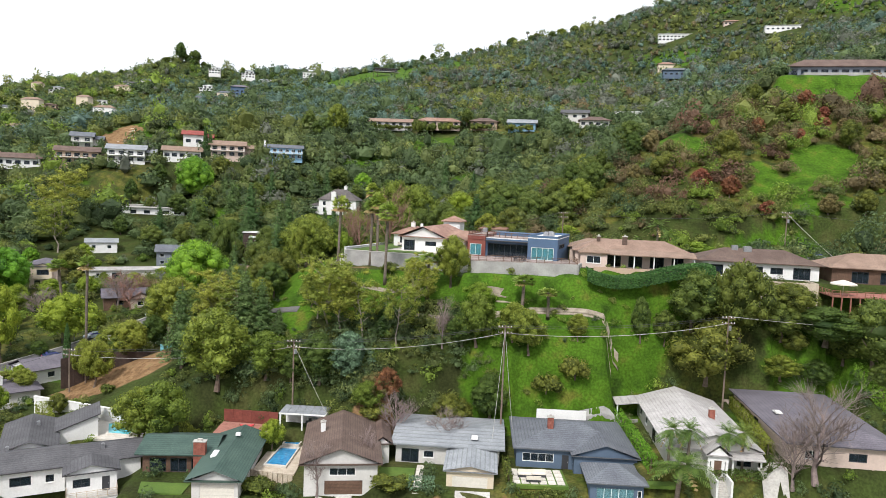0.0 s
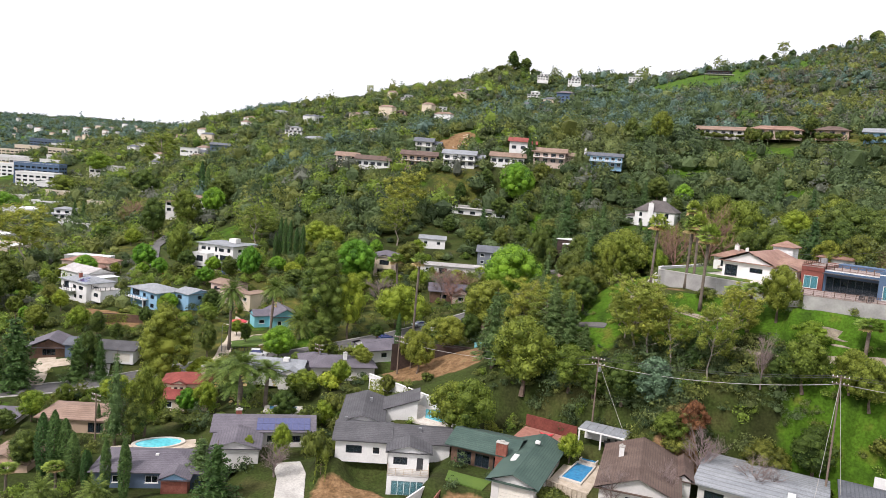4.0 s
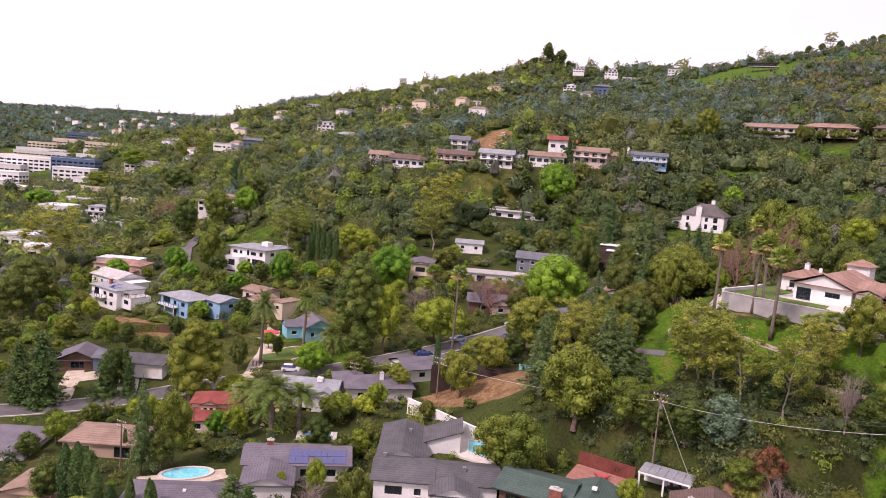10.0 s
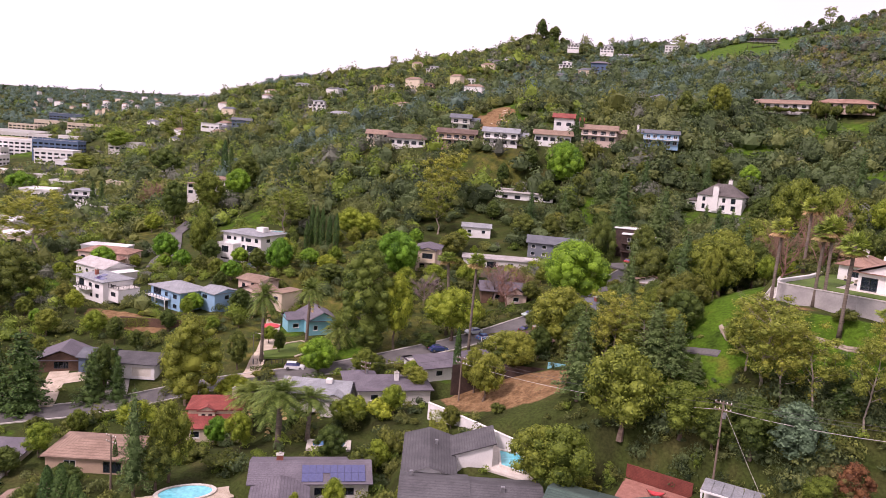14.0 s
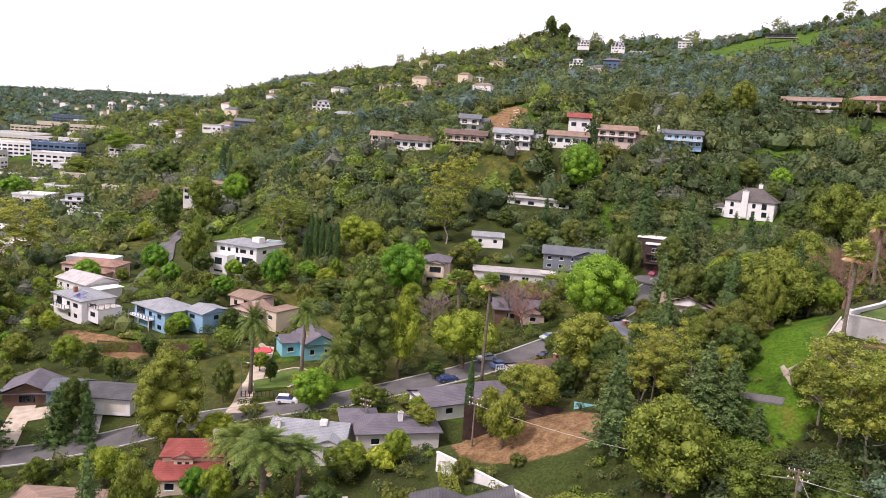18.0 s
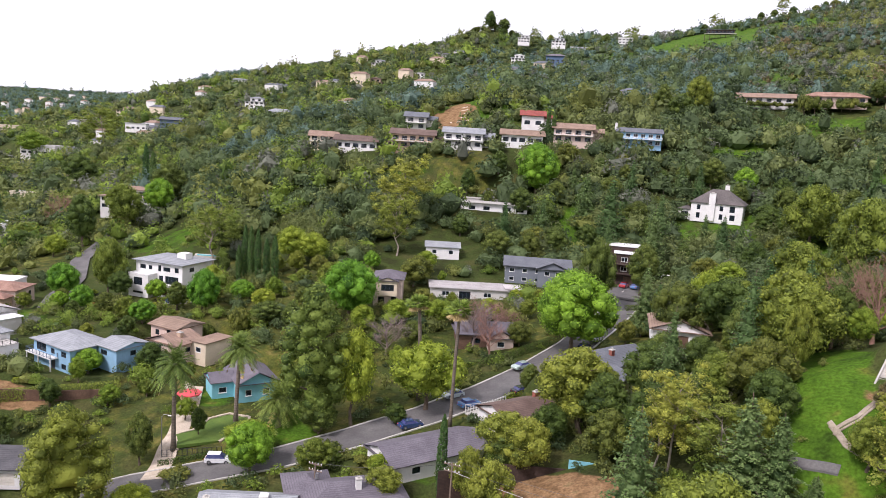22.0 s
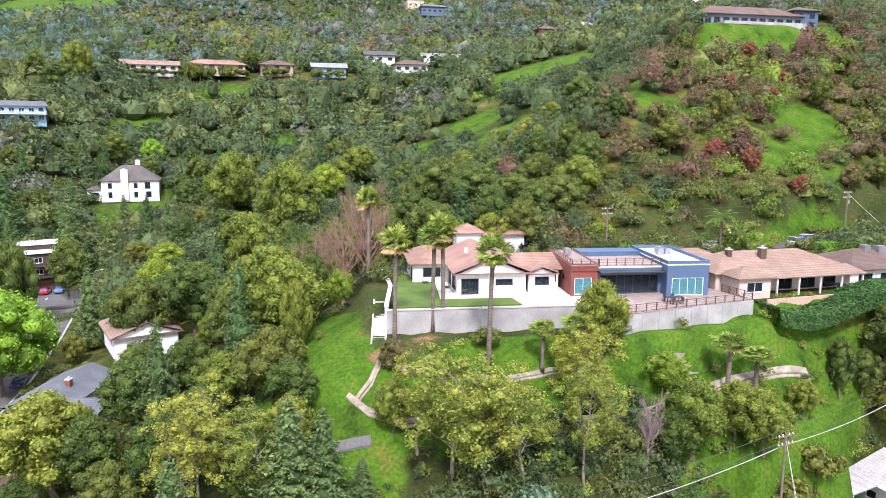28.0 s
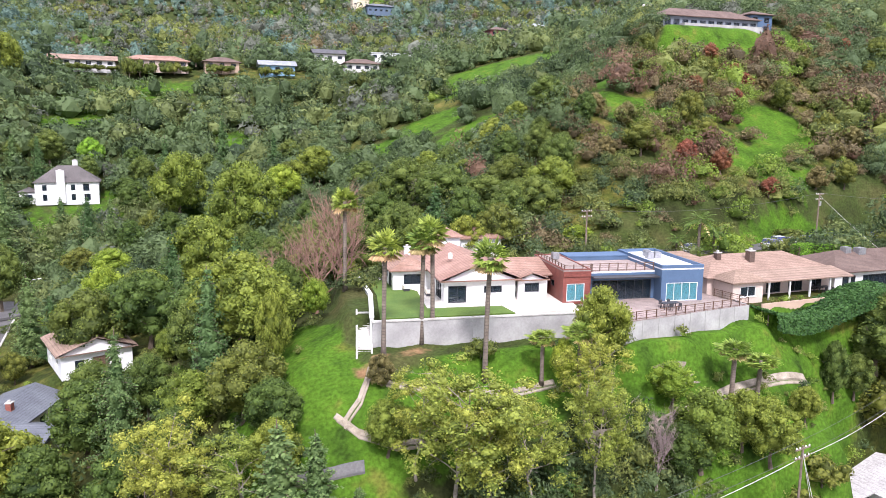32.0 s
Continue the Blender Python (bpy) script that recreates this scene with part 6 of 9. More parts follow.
h = house("house with solar panels on a grey-purple roof", -79.6, 102.2, 36, [
    dict(r=(-8, -3, 9, 5), z=(0, 2.8), wall="pale", roof=("gable", 1.7, 0.6, "x"), tile="roof_purple", win={"S": [("wk", 10, 0.9, 1.8, 1.2), ("wk", 14, 0.9, 1.8, 1.2)]}),
    dict(r=(-7.5, -10, 0, -3), z=(-0.3, 2.5), wall="pale", roof=("gable", 1.4, 0.5, "y"), tile="roof_purple", win={"E": [("wk", 3, 0.9, 1.6, 1.2)]}),
], z=-48.6)
chimney(h, -4.2, 1.5, 3.4, 5.2, 1.0, 0.8)
slope = math.atan2(1.54, 4.6)
panel_me = mesh_of("solar_panel", [(x, y, z) for z in (0, 0.04) for x, y in ((0, 0), (1.0, 0), (1.0, 1.65), (0, 1.65))], [(3, 2, 1, 0), (4, 5, 6, 7), (0, 1, 5, 4), (1, 2, 6, 5), (2, 3, 7, 6), (3, 0, 4, 7)], M["solar"])
for k in range(9):
    for j in range(2):
        if (k, j) != (3, 0):
            ob = piece("solar_panel", panel_me, h, "blue-black solar panel")
            ob.matrix_local = Matrix.Translation((-0.8 + k * 1.04, -3.2 + j * 1.62, 3.17 + j * 0.55)) @ Matrix.Rotation(slope, 4, "X")
for k in range(4):
    ob = piece("solar_panel", panel_me, h, "blue-black solar panel")
    ob.matrix_local = Matrix.Translation((-6.4 + (k % 2) * 0, -9.5 + k * 1.08, 2.78)) @ Matrix.Rotation(-math.atan2(1.24, 4.2), 4, "Y") @ Matrix.Translation((0, 0, 0.02)) @ Matrix.Rotation(radians(-90), 4, "Z") @ Matrix.Translation((-1.0, 0, 0))

h = house("house with broad mauve roof beside an oval pool", -89, 87, 33, [
    dict(r=(-8.5, -5, 8, 4), z=(0, 2.7), wall="navy", roof=("hip", 1.8, 0.6), tile="roof_purple", win={"S": [("w", 4, 0.9, 2, 1.2), ("w", 9, 0.9, 2, 1.2), ("w", 13, 0.9, 2, 1.2)]}),
    dict(r=(2.5, -7.5, 6.5, -4.5), z=(0, 2.6), wall="brick", roof=("gable", 1.2, 0.5, "y"), tile="roof_purple", gable="bluewall"),
], z=-52)
roof_box(h, "vent", 0.5, -1.5, 4.0, 0.5, 0.5, 0.35, "trim")

house("low house with reddish-brown gravel roof", -120, 99, 28, [
    dict(r=(-8, -4, 8, 5), z=(0, 2.7), wall="tan", roof=("hip", 1.3, 0.6), tile="roof_tan", win={"S": [("w", 4, 0.9, 2, 1.2), ("wk", 11, 0.2, 3, 2)]}),
], z=-54)
house("house with mauve flat roof and skylights", -139, 88, 30, [
    dict(r=(-9, -6, 8, 6), z=(0, 2.8), wall="pale", roof=("flat", 0, 0.5), tile="roof_purple", win={"S": [("w", 4, 0.9, 2, 1.2), ("w", 11, 0.9, 2, 1.2)]}),
], z=-56)
house("small wooden house with brown roof", -114, 80, 25, [
    dict(r=(-4, -4, 4, 4), z=(0, 2.6), wall="tan", roof=("gable", 1.6, 0.5, "y"), tile="roof_tan", win={"S": [("w", 4, 0.9, 1.6, 1.2)]}),
], z=-54.6)

h = house("two-storey light blue house with balconies and pale roof", -170, 166, -10, [
    dict(r=(-9, -6, 5, 3), z=(0, 5.4), wall="bluewall", roof=("hip", 1.5, 0.7), tile="roof_pale", win={"S": [("sk", 3, 3.2, 3.8, 2), ("wk", 7.4, 3.4, 1.4, 1.2), ("wk", 11.5, 3.4, 1.8, 1.2), ("wk", 11.5, 0.7, 1.8, 1.2), ("dk", 7.5, 0.1, 1.6, 2.1)], "E": [("wk", 4, 3.5, 2.4, 1.0)]}),
    dict(r=(5, 0, 12, 8), z=(1.0, 5.6), wall="bluewall", roof=("gable", 1.2, 0.5, "x"), tile="roof_pale", win={"S": [("wk", 2.5, 2.8, 2.2, 1.1)], "E": [("wk", 4, 2.8, 1.4, 1.1)]}),
], z=-46.4)
part("balcony_floor", boxes((-9.2, -7.8, 2.75, 0.5, -6.05, 2.95)), M["trim"], h)
railing(h, [(-9.1, -6.1), (-9.1, -7.7), (0.4, -7.7), (0.4, -6.1)], 2.95, 1.0, "navy")
for px in (-9, -4.4, 0.3):
    part("post", boxes((px - 0.1, -7.75, 0, px + 0.1, -7.55, 2.75)), M["trim"], h)

h = house("white stucco hillside house with balcony and grey roof with solar panels", -194, 158, -8, [
    dict(r=(-7, -5, 7, 4), z=(0, 6.0), wall="white", roof=("hip", 1.5, 0.6), tile="roof_pale", win={"S": [("sk", 3, 3.4, 2.6, 2.1), ("wk", 7.5, 3.9, 1.6, 1.1), ("wk", 11, 3.9, 2.2, 1.1), ("wk", 11, 1.2, 1.6, 1.1), ("wk", 8, 1.0, 1.2, 1.1)], "E": [("wk", 3, 3.9, 1.4, 1.1)]}),
    dict(r=(7, -3.5, 12, 3), z=(1.5, 4.4), wall="white", roof=("flat", 0, 0.1), tile="concrete", win={"S": [("wk", 2.5, 0.9, 2.2, 1.2)]}),
], z=-46.4)
part("balcony_floor", boxes((-5.5, -6.6, 3.1, 1.5, -5.05, 3.3)), M["trim"], h)
railing(h, [(-5.4, -5.1), (-5.4, -6.5), (1.4, -6.5), (1.4, -5.1)], 3.3)
railing(h, [(7, -3.4), (11.9, -3.4), (11.9, 2.9)], 4.6)
chimney(h, -0.5, -2.5, 6.2, 8.4, 0.9, 0.8)
for k in range(6):
    ob = piece("solar_panel", panel_me, h, "blue-black solar panel")
    ob.matrix_local = Matrix.Translation((1.6 + (k % 4) * 1.04, -4.6 + (k // 4) * 1.6, 6.42 + (k // 4) * 0.48)) @ Matrix.Rotation(math.atan2(1.34, 5.1), 4, "X")

house("long white house with pale gabled roof", -213, 173, -6, [
    dict(r=(-8, -5, 7, 5), z=(0, 4.6), wall="white", roof=("gable", 1.9, 0.6, "x"), tile="roof_white", auto=dict(storeys=1, sill=2.4)),
    dict(r=(7, -5, 12, 3), z=(0, 4.0), wall="pale", roof=("flat", 0, 0.4), tile="membrane"),
], z=-46)
house("terracotta-roofed Spanish house among palms", -236, 193, 24, [
    dict(r=(-9, -5, 9, 5), z=(0, 4.5), wall="pink", roof=("hip", 1.8, 0.5), tile="roof_terra", auto=dict(storeys=1, sill=2.0, kind="wk")),
    dict(r=(-2, -9, 8, -5), z=(0, 3.0), wall="tan", roof=("hip", 1.5, 0.5), tile="roof_terra", win={"S": [("w", 3, 0.9, 2, 1.2), ("w", 7, 0.9, 2, 1.2)]}),
    dict(r=(-14, 6, 2, 14), z=(0, 4.5), wall="white", roof=("flat", 0, 0.2), tile="membrane", parapet=0.4),
], z=-46.5)
h = house("two-storey pinkish stucco house with tan tile roofs and red-brown stairs", -157, 182, -6, [
    dict(r=(-8, -2, 0.5, 6), z=(0, 6.4), wall="pink", roof=("gable", 1.2, 0.6, "x"), tile="roof_tan", win={"S": [("wk", 2.2, 4.2, 1.3, 1.3), ("wk", 6, 4.2, 1.3, 1.8), ("wk", 2.4, 1.2, 1.4, 1.2)]}),
    dict(r=(-2.5, -7, 6.5, 0), z=(0, 4.8), wall="pink", roof=("gable", 1.9, 0.7, "y"), tile="roof_tan", win={"S": [("wk", 3, 3.0, 1.8, 1.1), ("wk", 3, 0.9, 1.6, 1.0), ("wk", 6.5, 0.9, 1.2, 0.9)], "E": [("wk", 3, 2.8, 1.5, 1.1)]}),
    dict(r=(6.5, -3, 11, 5), z=(0.5, 5.2), wall="cream", roof=("flat", 0, 0.3), tile="roof_tan", win={"S": [("w", 2.2, 2.4, 1.6, 1.2)]}),
], z=-46)
chimney(h, 4.0, -4.0, 5.2, 6.9, 1.2, 0.9, "tan")
part("stair_deck", boxes((-8.5, -6.5, 1.6, -2.6, -2.1, 1.75)), M["redboards"], h)
railing(h, [(-8.4, -2.2), (-8.4, -6.4), (-2.7, -6.4)], 1.75, 1.0, "brownwood")
for px, py in ((-8.2, -6.2), (-5.5, -6.2), (-3, -6.2)):
    part("post", boxes((px - 0.1, py - 0.1, -0.4, px + 0.1, py + 0.1, 1.6)), M["brownwood"], h)

house("small turquoise gabled house with grey roof", -129, 172, 52, [
    dict(r=(-4.2, -5, 3.8, 6), z=(0, 3.6), wall="turquoise", roof=("gable", 2.4, 0.5, "y"), tile="roof_purple", win={"S": [("w", 2, 1.2, 1.2, 1.3), ("w", 5.6, 1.2, 1.4, 1.3)], "E": [("w", 3, 1, 1.2, 1.2)], "W": [("w", 4, 1, 1.2, 1.2)]}),
    dict(r=(-8.5, -1, -4.2, 5), z=(0, 3.2), wall="turquoise", roof=("gable", 1.5, 0.4, "x"), tile="roof_purple", win={"S": [("w", 2.1, 1, 1.6, 1.2)]}),
], z=-46.8)

h = house("white modern three-storey house with flat roofs and black windows", -191, 216, 2, [
    dict(r=(-8, -6, 8.5, 7), z=(3.4, 9.6), wall="white", roof=("hip", 0.9, 0.9), tile="roof_pale", win={"S": [("wk", 2.5, 3.8, 2.0, 1.2), ("wk", 5.2, 3.8, 1.2, 1.2), ("wk", 8.5, 3.6, 1.0, 1.8), ("wk", 11, 3.8, 2.4, 1.2), ("wk", 14.5, 3.8, 1.4, 1.4), ("sk", 9.0, 0.2, 1.4, 2.2), ("sk", 12.8, 0.2, 4.6, 2.3)], "E": [("wk", 4, 3.8, 2, 1.2)]}),
    dict(r=(-7.5, -9.5, -0.5, -6), z=(0.2, 6.0), wall="white", roof=("flat", 0, 0.1), tile="membrane", parapet=0.4, win={"S": [("wk", 3.4, 2.9, 3.0, 2.2), ("wk", 3.4, 0.5, 3.6, 0.6)]}),
    dict(r=(-0.5, -6.5, 8.5, 5), z=(0.2, 3.4), wall="white", roof=("flat", 0, 0.1), tile="membrane", win={"S": [("gk", 2.4, 0.1, 3.6, 2.1), ("dk", 6.6, 0.1, 1.6, 2.1)]}),
], z=-41.3)
railing(h, [(-0.4, -8.6), (8.4, -8.6), (8.4, -6.4)], 3.6)
part("balcony_floor", boxes((-0.5, -8.7, 3.4, 8.5, -6.5, 3.6)), M["trim"], h)
roof_box(h, "roof_hut", 3.5, 1.0, 10.0, 3.0, 3.0, 1.8, "trim")

h = house("narrow two-storey pink house with gabled grey roof", -120.5, 217, 22, [
    dict(r=(-3.6, -4, 3.6, 5), z=(0, 7.0), wall="pink", roof=("hip", 1.6, 0.6), tile="roof_purple", win={"S": [("wk", 3.6, 4.0, 3.6, 1.6), ("wk", 2.0, 0.8, 1.6, 1.5), ("wk", 5.2, 0.8, 1.4, 1.7)]}),
    dict(r=(-2.4, -5.2, 2.4, -3.8), z=(3.4, 6.6), wall="cream", roof=("gable", 1.0, 0.4, "y"), tile="roof_purple", win={"S": [("wk", 2.4, 0.7, 3.2, 1.6)]}),
], z=-34.6)
house("low white flat-roofed house behind trees", -103, 229, 24, [
    dict(r=(-10, -3, 10, 6), z=(0, 2.9), wall="pale", roof=("flat", 0, 0.5), tile="roof_white", win={"S": [("w", 4, 0.9, 2, 1.2), ("wk", 9, 0.2, 3, 2), ("w", 15, 0.9, 2, 1.2)]}),
    dict(r=(10, -2, 14, 4), z=(0, 3.2), wall="pale", roof=("flat", 0, 0.4), tile="roof_white"),
], z=-33)
house("house with brown roof behind leafless trees", -88, 204.5, 28, [
    dict(r=(-8, -3.5, 6, 4.5), z=(0, 2.9), wall="brownwood", roof=("gable", 2.2, 0.7, "x"), tile="roof_purple", win={"S": [("wk", 4, 0.9, 2, 1.2), ("wk", 10, 0.9, 2, 1.2)]}),
    dict(r=(-1.5, -6, 4, -3), z=(0, 2.8), wall="pink", roof=("gable", 1.9, 0.5, "y"), tile="roof_purple", win={"S": [("w", 2.7, 0.9, 1.6, 1.2)]}),
], z=-37.2)
house("blue-grey two-storey house with gabled roof", -90, 250, 18, [
    dict(r=(-9, -4, 9, 5), z=(0, 4.8), wall="greywall", roof=("gable", 2.2, 0.7, "x"), tile="roof_blue", auto=dict(storeys=2, storey=2.4, sill=0.7, wh=1.1)),
    dict(r=(0, -6, 8, -3.5), z=(0, 4.8), wall="greywall", roof=("gable", 2.0, 0.6, "y"), tile="roof_blue", win={"S": [("w", 2.5, 3, 1.4, 1.2), ("w", 5.5, 3, 1.4, 1.2)]}),
], z=-30.3)
h = house("dark brown three-storey timber house with white roof and garage", -65, 262, 8, [
    dict(r=(-5, -4, 5, 6), z=(0, 8.6), wall="darkwood", roof=("flat", 0, 0.5), tile="membrane", win={"S": [("gk", 5, 0, 4.8, 2.2), ("w", 2.5, 3.6, 1.8, 1.3), ("w", 7.5, 3.6, 1.8, 1.3), ("w", 2.5, 6.3, 1.8, 1.3), ("w", 7.5, 6.3, 1.8, 1.3)]}),
    dict(r=(-8, 1, 3, 8), z=(0, 10.0), wall="darkwood", roof=("flat", 0, 0.4), tile="membrane"),
], z=-29)
for zz in (2.9, 5.6):
    part("balcony_floor", boxes((-5.3, -5.8, zz, 5.3, -4.05, zz + 0.2)), M["darkwood"], h)
    railing(h, [(-5.2, -4.1), (-5.2, -5.7), (5.2, -5.7), (5.2, -4.1)], zz + 0.2, 1.0, "darkwood")
house("small pale-roofed house among trees", -121, 254, 24, [
    dict(r=(-5, -3.5, 5, 3.5), z=(0, 4.2), wall="white", roof=("gable", 1.4, 0.5, "x"), tile="roof_pale", auto=dict(storeys=1, sill=2.2)),
], z=-28)
house("long low white house with flat white roof on a wooded shelf", -119, 291, 18, [
    dict(r=(-14, -4, 13, 5), z=(0, 3.1), wall="white", roof=("flat", 0, 1.0), tile="gravel", win={"S": [("wk", 3, 0.8, 2.2, 1.3), ("wk", 8, 0.8, 2.2, 1.3), ("wk", 13, 0.8, 2.2, 1.3), ("wk", 20, 0.8, 2.6, 1.3), ("wk", 24.5, 0.8, 2.6, 1.3)]}),
    dict(r=(-20, -2, -14, 5), z=(-0.5, 2.3), wall="pale", roof=("flat", 0, 0.6), tile="membrane"),
    dict(r=(-11, 6, 3, 11), z=(0, 3.8), wall="white", roof=("flat", 0, 0.4), tile="gravel"),
], z=-15.5)
h = house("white two-storey chateau-style house with steep dark slate roof", -44.5, 307, -6, [
    dict(r=(-8, -5, 8, 6), z=(0, 5.6), wall="white", roof=("hip", 4.6, 0.5), tile="roof_slate", win={"S": [("wk", 2.4, 3.4, 1.1, 1.6), ("wk", 12.8, 3.2, 1.6, 2.0), ("wk", 9.5, 3.4, 1.1, 1.6), ("wk", 2.4, 0.6, 1.1, 1.8), ("wk", 9.5, 0.6, 1.1, 1.8), ("wk", 13, 0.6, 1.6, 1.8)], "W": [("wk", 4, 3.4, 1.2, 1.6)]}),
    dict(r=(-12, -4, -8, 3), z=(0, 3.0), wall="white", roof=("hip", 1.2, 0.4), tile="roof_slate", win={"S": [("wk", 2, 0.5, 2.4, 1.8)]}),
], z=-12.3)
chimney(h, -1.5, -5.3, 0, 9.0, 2.0, 0.9, "white")
chimney(h, 2.0, 1.0, 8.5, 11.6, 1.3, 1.1, "white")

# ---- the row of houses on the far shelf, and those up the mountain ----
FAR_ROW = [
    (-203, 317, 26, 11, 4.6, "cream", "roof_tan", "cream house with tan roof on the far shelf"),
    (-186, 315, 20, 17, 3.0, "white", "roof_brown", "low white house with brown roof on the far shelf"),
    (-162, 318, 20, 17, 5.2, "tan", "roof_brown", "two-storey tan house with brown roof"),
    (-140.5, 318, 18, 15, 5.2, "white", "roof_pale", "two-storey white house with pale roof"),
    (-120, 329, 16, 16, 3.0, "white", "roof_tan", "low white house with tan roof"),
    (-101.5, 336, 14, 15, 5.0, "pink", "roof_tan", "two-storey pinkish house with tan roof"),
    (-121, 346, 16, 9, 4.0, "white", "roof_red", "small white house with red roof trim"),
    (-172, 342, 20, 9, 5.0, "pale", "roof_blue", "grey two-storey house behind the row"),
]
for x, y, yaw, w, hh, wall, tile, label in FAR_ROW:
    z = max(ground_z(x, y), 0.0) + 0.4
    ob = house(label, x, y, yaw, [dict(r=(-w / 2, -4, w / 2, 5), z=(0, hh), wall=wall, roof=("gable", 2.4, 1.0, "x"), tile=tile, foot=3.0, auto=dict(kind="wk", storeys=2 if hh > 4.4 else 1, storey=2.55, sill=0.45, step=2.9, w=2.2, wh=1.6)), dict(r=(w * 0.1, -1, w / 2 + 4, 7), z=(0, hh * 0.8), wall=wall, roof=("gable", 2.0, 0.8, "x"), tile=tile, foot=3.0)], z=z, group="houses on the far shelf")
    if hh > 4.4:
        part("balcony_floor", boxes((-w / 2, -5.6, 2.5, w / 2, -4.05, 2.65)), M["trim"], ob)
        railing(ob, [(-w / 2, -5.5), (w / 2, -5.5)], 2.65, 0.95, "trim", 2.4, False)
h = house("two-storey light blue house with slate blue roof and white chimney", -77.5, 345, 12, [
    dict(r=(-8.5, -4, 8.5, 5), z=(0, 5.0), wall="bluewall", roof=("gable", 1.9, 0.7, "x"), tile="roof_blue", foot=1.5, auto=dict(storeys=2, storey=2.5, sill=0.6, step=2.4, w=1.7, wh=1.5)),
], z=11.0, group="houses on the far shelf")
part("veranda", boxes((-8, -6, 2.4, 8.5, -4.05, 2.55)), M["trim"], h)
railing(h, [(-8, -5.9), (8.5, -5.9)], 2.55, 0.9, "trim", 2.2)
chimney(h, -8.9, -1, 0, 8.2, 0.9, 1.4, "white")

HILL_HOUSES = [
    (-32, 413, -5, 24, 2.4, "pale", "roof_tan", 34.0), (-5, 402, -6, 24, 2.4, "pink", "roof_terra", 34.4), (20, 396, -8, 14, 2.5, "tan", "roof_brown", 34.6),
    (39, 379, -10, 14, 2.7, "bluewall", "roof_pale", 32.7), (76, 376, -12, 15, 3.0, "pale", "roof_brown", 35), (104, 403, -12, 22, 3.0, "white", "membrane", 43.5),
    (70, 400, -12, 14, 3.0, "pale", "roof_grey", 41), (177, 384, -14, 11, 3.0, "white", "roof_pale", 59.5), (160, 395, -14, 9, 3.0, "wine", "roof_brown", 58), (219, 344, -16, 12, 4.0, "white", "roof_white", 66),
    (191, 645, -10, 14, 5.5, "cream", "roof_terra", 112), (182, 586, -10, 21, 4.2, "navy", "roof_blue", 98), (221, 705, -10, 42, 6.5, "white", "membrane", 151), (261, 684, -10, 15, 6.0, "pink", "roof_terra", 160),
    (282, 625, -14, 28, 4.0, "white", "membrane", 146), (-192, 520, 16, 12, 5.0, "cream", "roof_terra", 40), (-213, 534, 16, 16, 4.0, "white", "roof_terra", 41), (-326, 676, 18, 15, 6.0, "white", "membrane", 64),
    (-368, 838, 18, 17, 9.0, "white", "roof_grey", 98.5), (-201, 700, 10, 17, 8.0, "slateblue", "roof_purple", 82), (-167, 868, 8, 15, 9.0, "white", "membrane", 123), (-220, 895, 10, 24, 6.0, "white", "roof_pale", 118),
    (-99, 460, 8, 11, 4.0, "pale", "roof_blue", 37), (-328, 464, 24, 17, 6.0, "white", "roof_pale", 14.5), (-468, 515, 28, 17, 8.0, "navy", "roof_blue", 3.5), (-490, 500, 28, 16, 5.0, "white", "membrane", 2),
]
for k, (x, y, yaw, w, hh, wall, tile, z) in enumerate(HILL_HOUSES):
    flat = tile == "membrane"
    label = "%s-walled house with %s on the wooded hill" % ({"wine": "dark red", "navy": "dark blue", "slateblue": "dark blue", "bluewall": "light blue", "pale": "pale grey"}.get(wall, wall),
                                                          "flat white roof" if flat else {"roof_terra": "terracotta roof", "roof_pale": "pale roof", "roof_white": "white roof", "roof_brown": "brown roof"}.get(tile, "grey roof"))
    house(label, x, y, yaw, [dict(r=(-w / 2, -4, w / 2, 5), z=(0, hh), wall=wall, foot=2.5, tile=tile, roof=("flat", 0, 0.6) if flat else ("hip" if k % 3 else "gable", 2.4, 1.0, "x"),
                             auto=dict(kind="wk", storeys=max(1, int(hh / 2.9)), storey=2.8, sill=0.7, step=3.4, w=2.0, wh=1.4))], z=z, group="houses on the hill")
MORE_HILL = [(-281, 288, 24, 21, "pale", "roof_tan", -31.5), (-661, 660, 34, 26, "cream", "roof_tan", 13), (-618, 790, 30, 27, "white", "roof_pale", 58), (-381, 290, 30, 15, "white", "roof_pale", -46),
             (-250, 905, 14, 16, "white", "roof_pale", 128), (-300, 930, 14, 14, "white", "membrane", 135), (-420, 780, 20, 16, "pale", "roof_pale", 84), (-260, 780, 14, 14, "white", "membrane", 92), (-330, 600, 18, 14, "tan", "roof_brown", 48), (-420, 560, 22, 16, "white", "roof_pale", 24)]
for x, y, yaw, w, wall, tile, z in MORE_HILL:
    z = max(z, ground_z(x, y)) + 0.3
    house("%s hillside house with storeys stepping down" % wall, x, y, yaw, [
        dict(r=(-w / 2, -5, w / 2, 4), z=(0, 5.4), wall=wall, foot=4.0, tile=tile, roof=("flat", 0, 0.9), auto=dict(kind="wk", storeys=2, sill=0.6, step=3.2, w=2.2, wh=1.5)),
        dict(r=(-w / 4, -3, w / 2.5, 5), z=(5.5, 8.4), wall=wall, foot=0.0, tile=tile, roof=("hip", 1.4, 0.8), auto=dict(kind="wk", sill=0.6, step=3.2, w=2.2, wh=1.5))], z=z, group="houses on the hill")
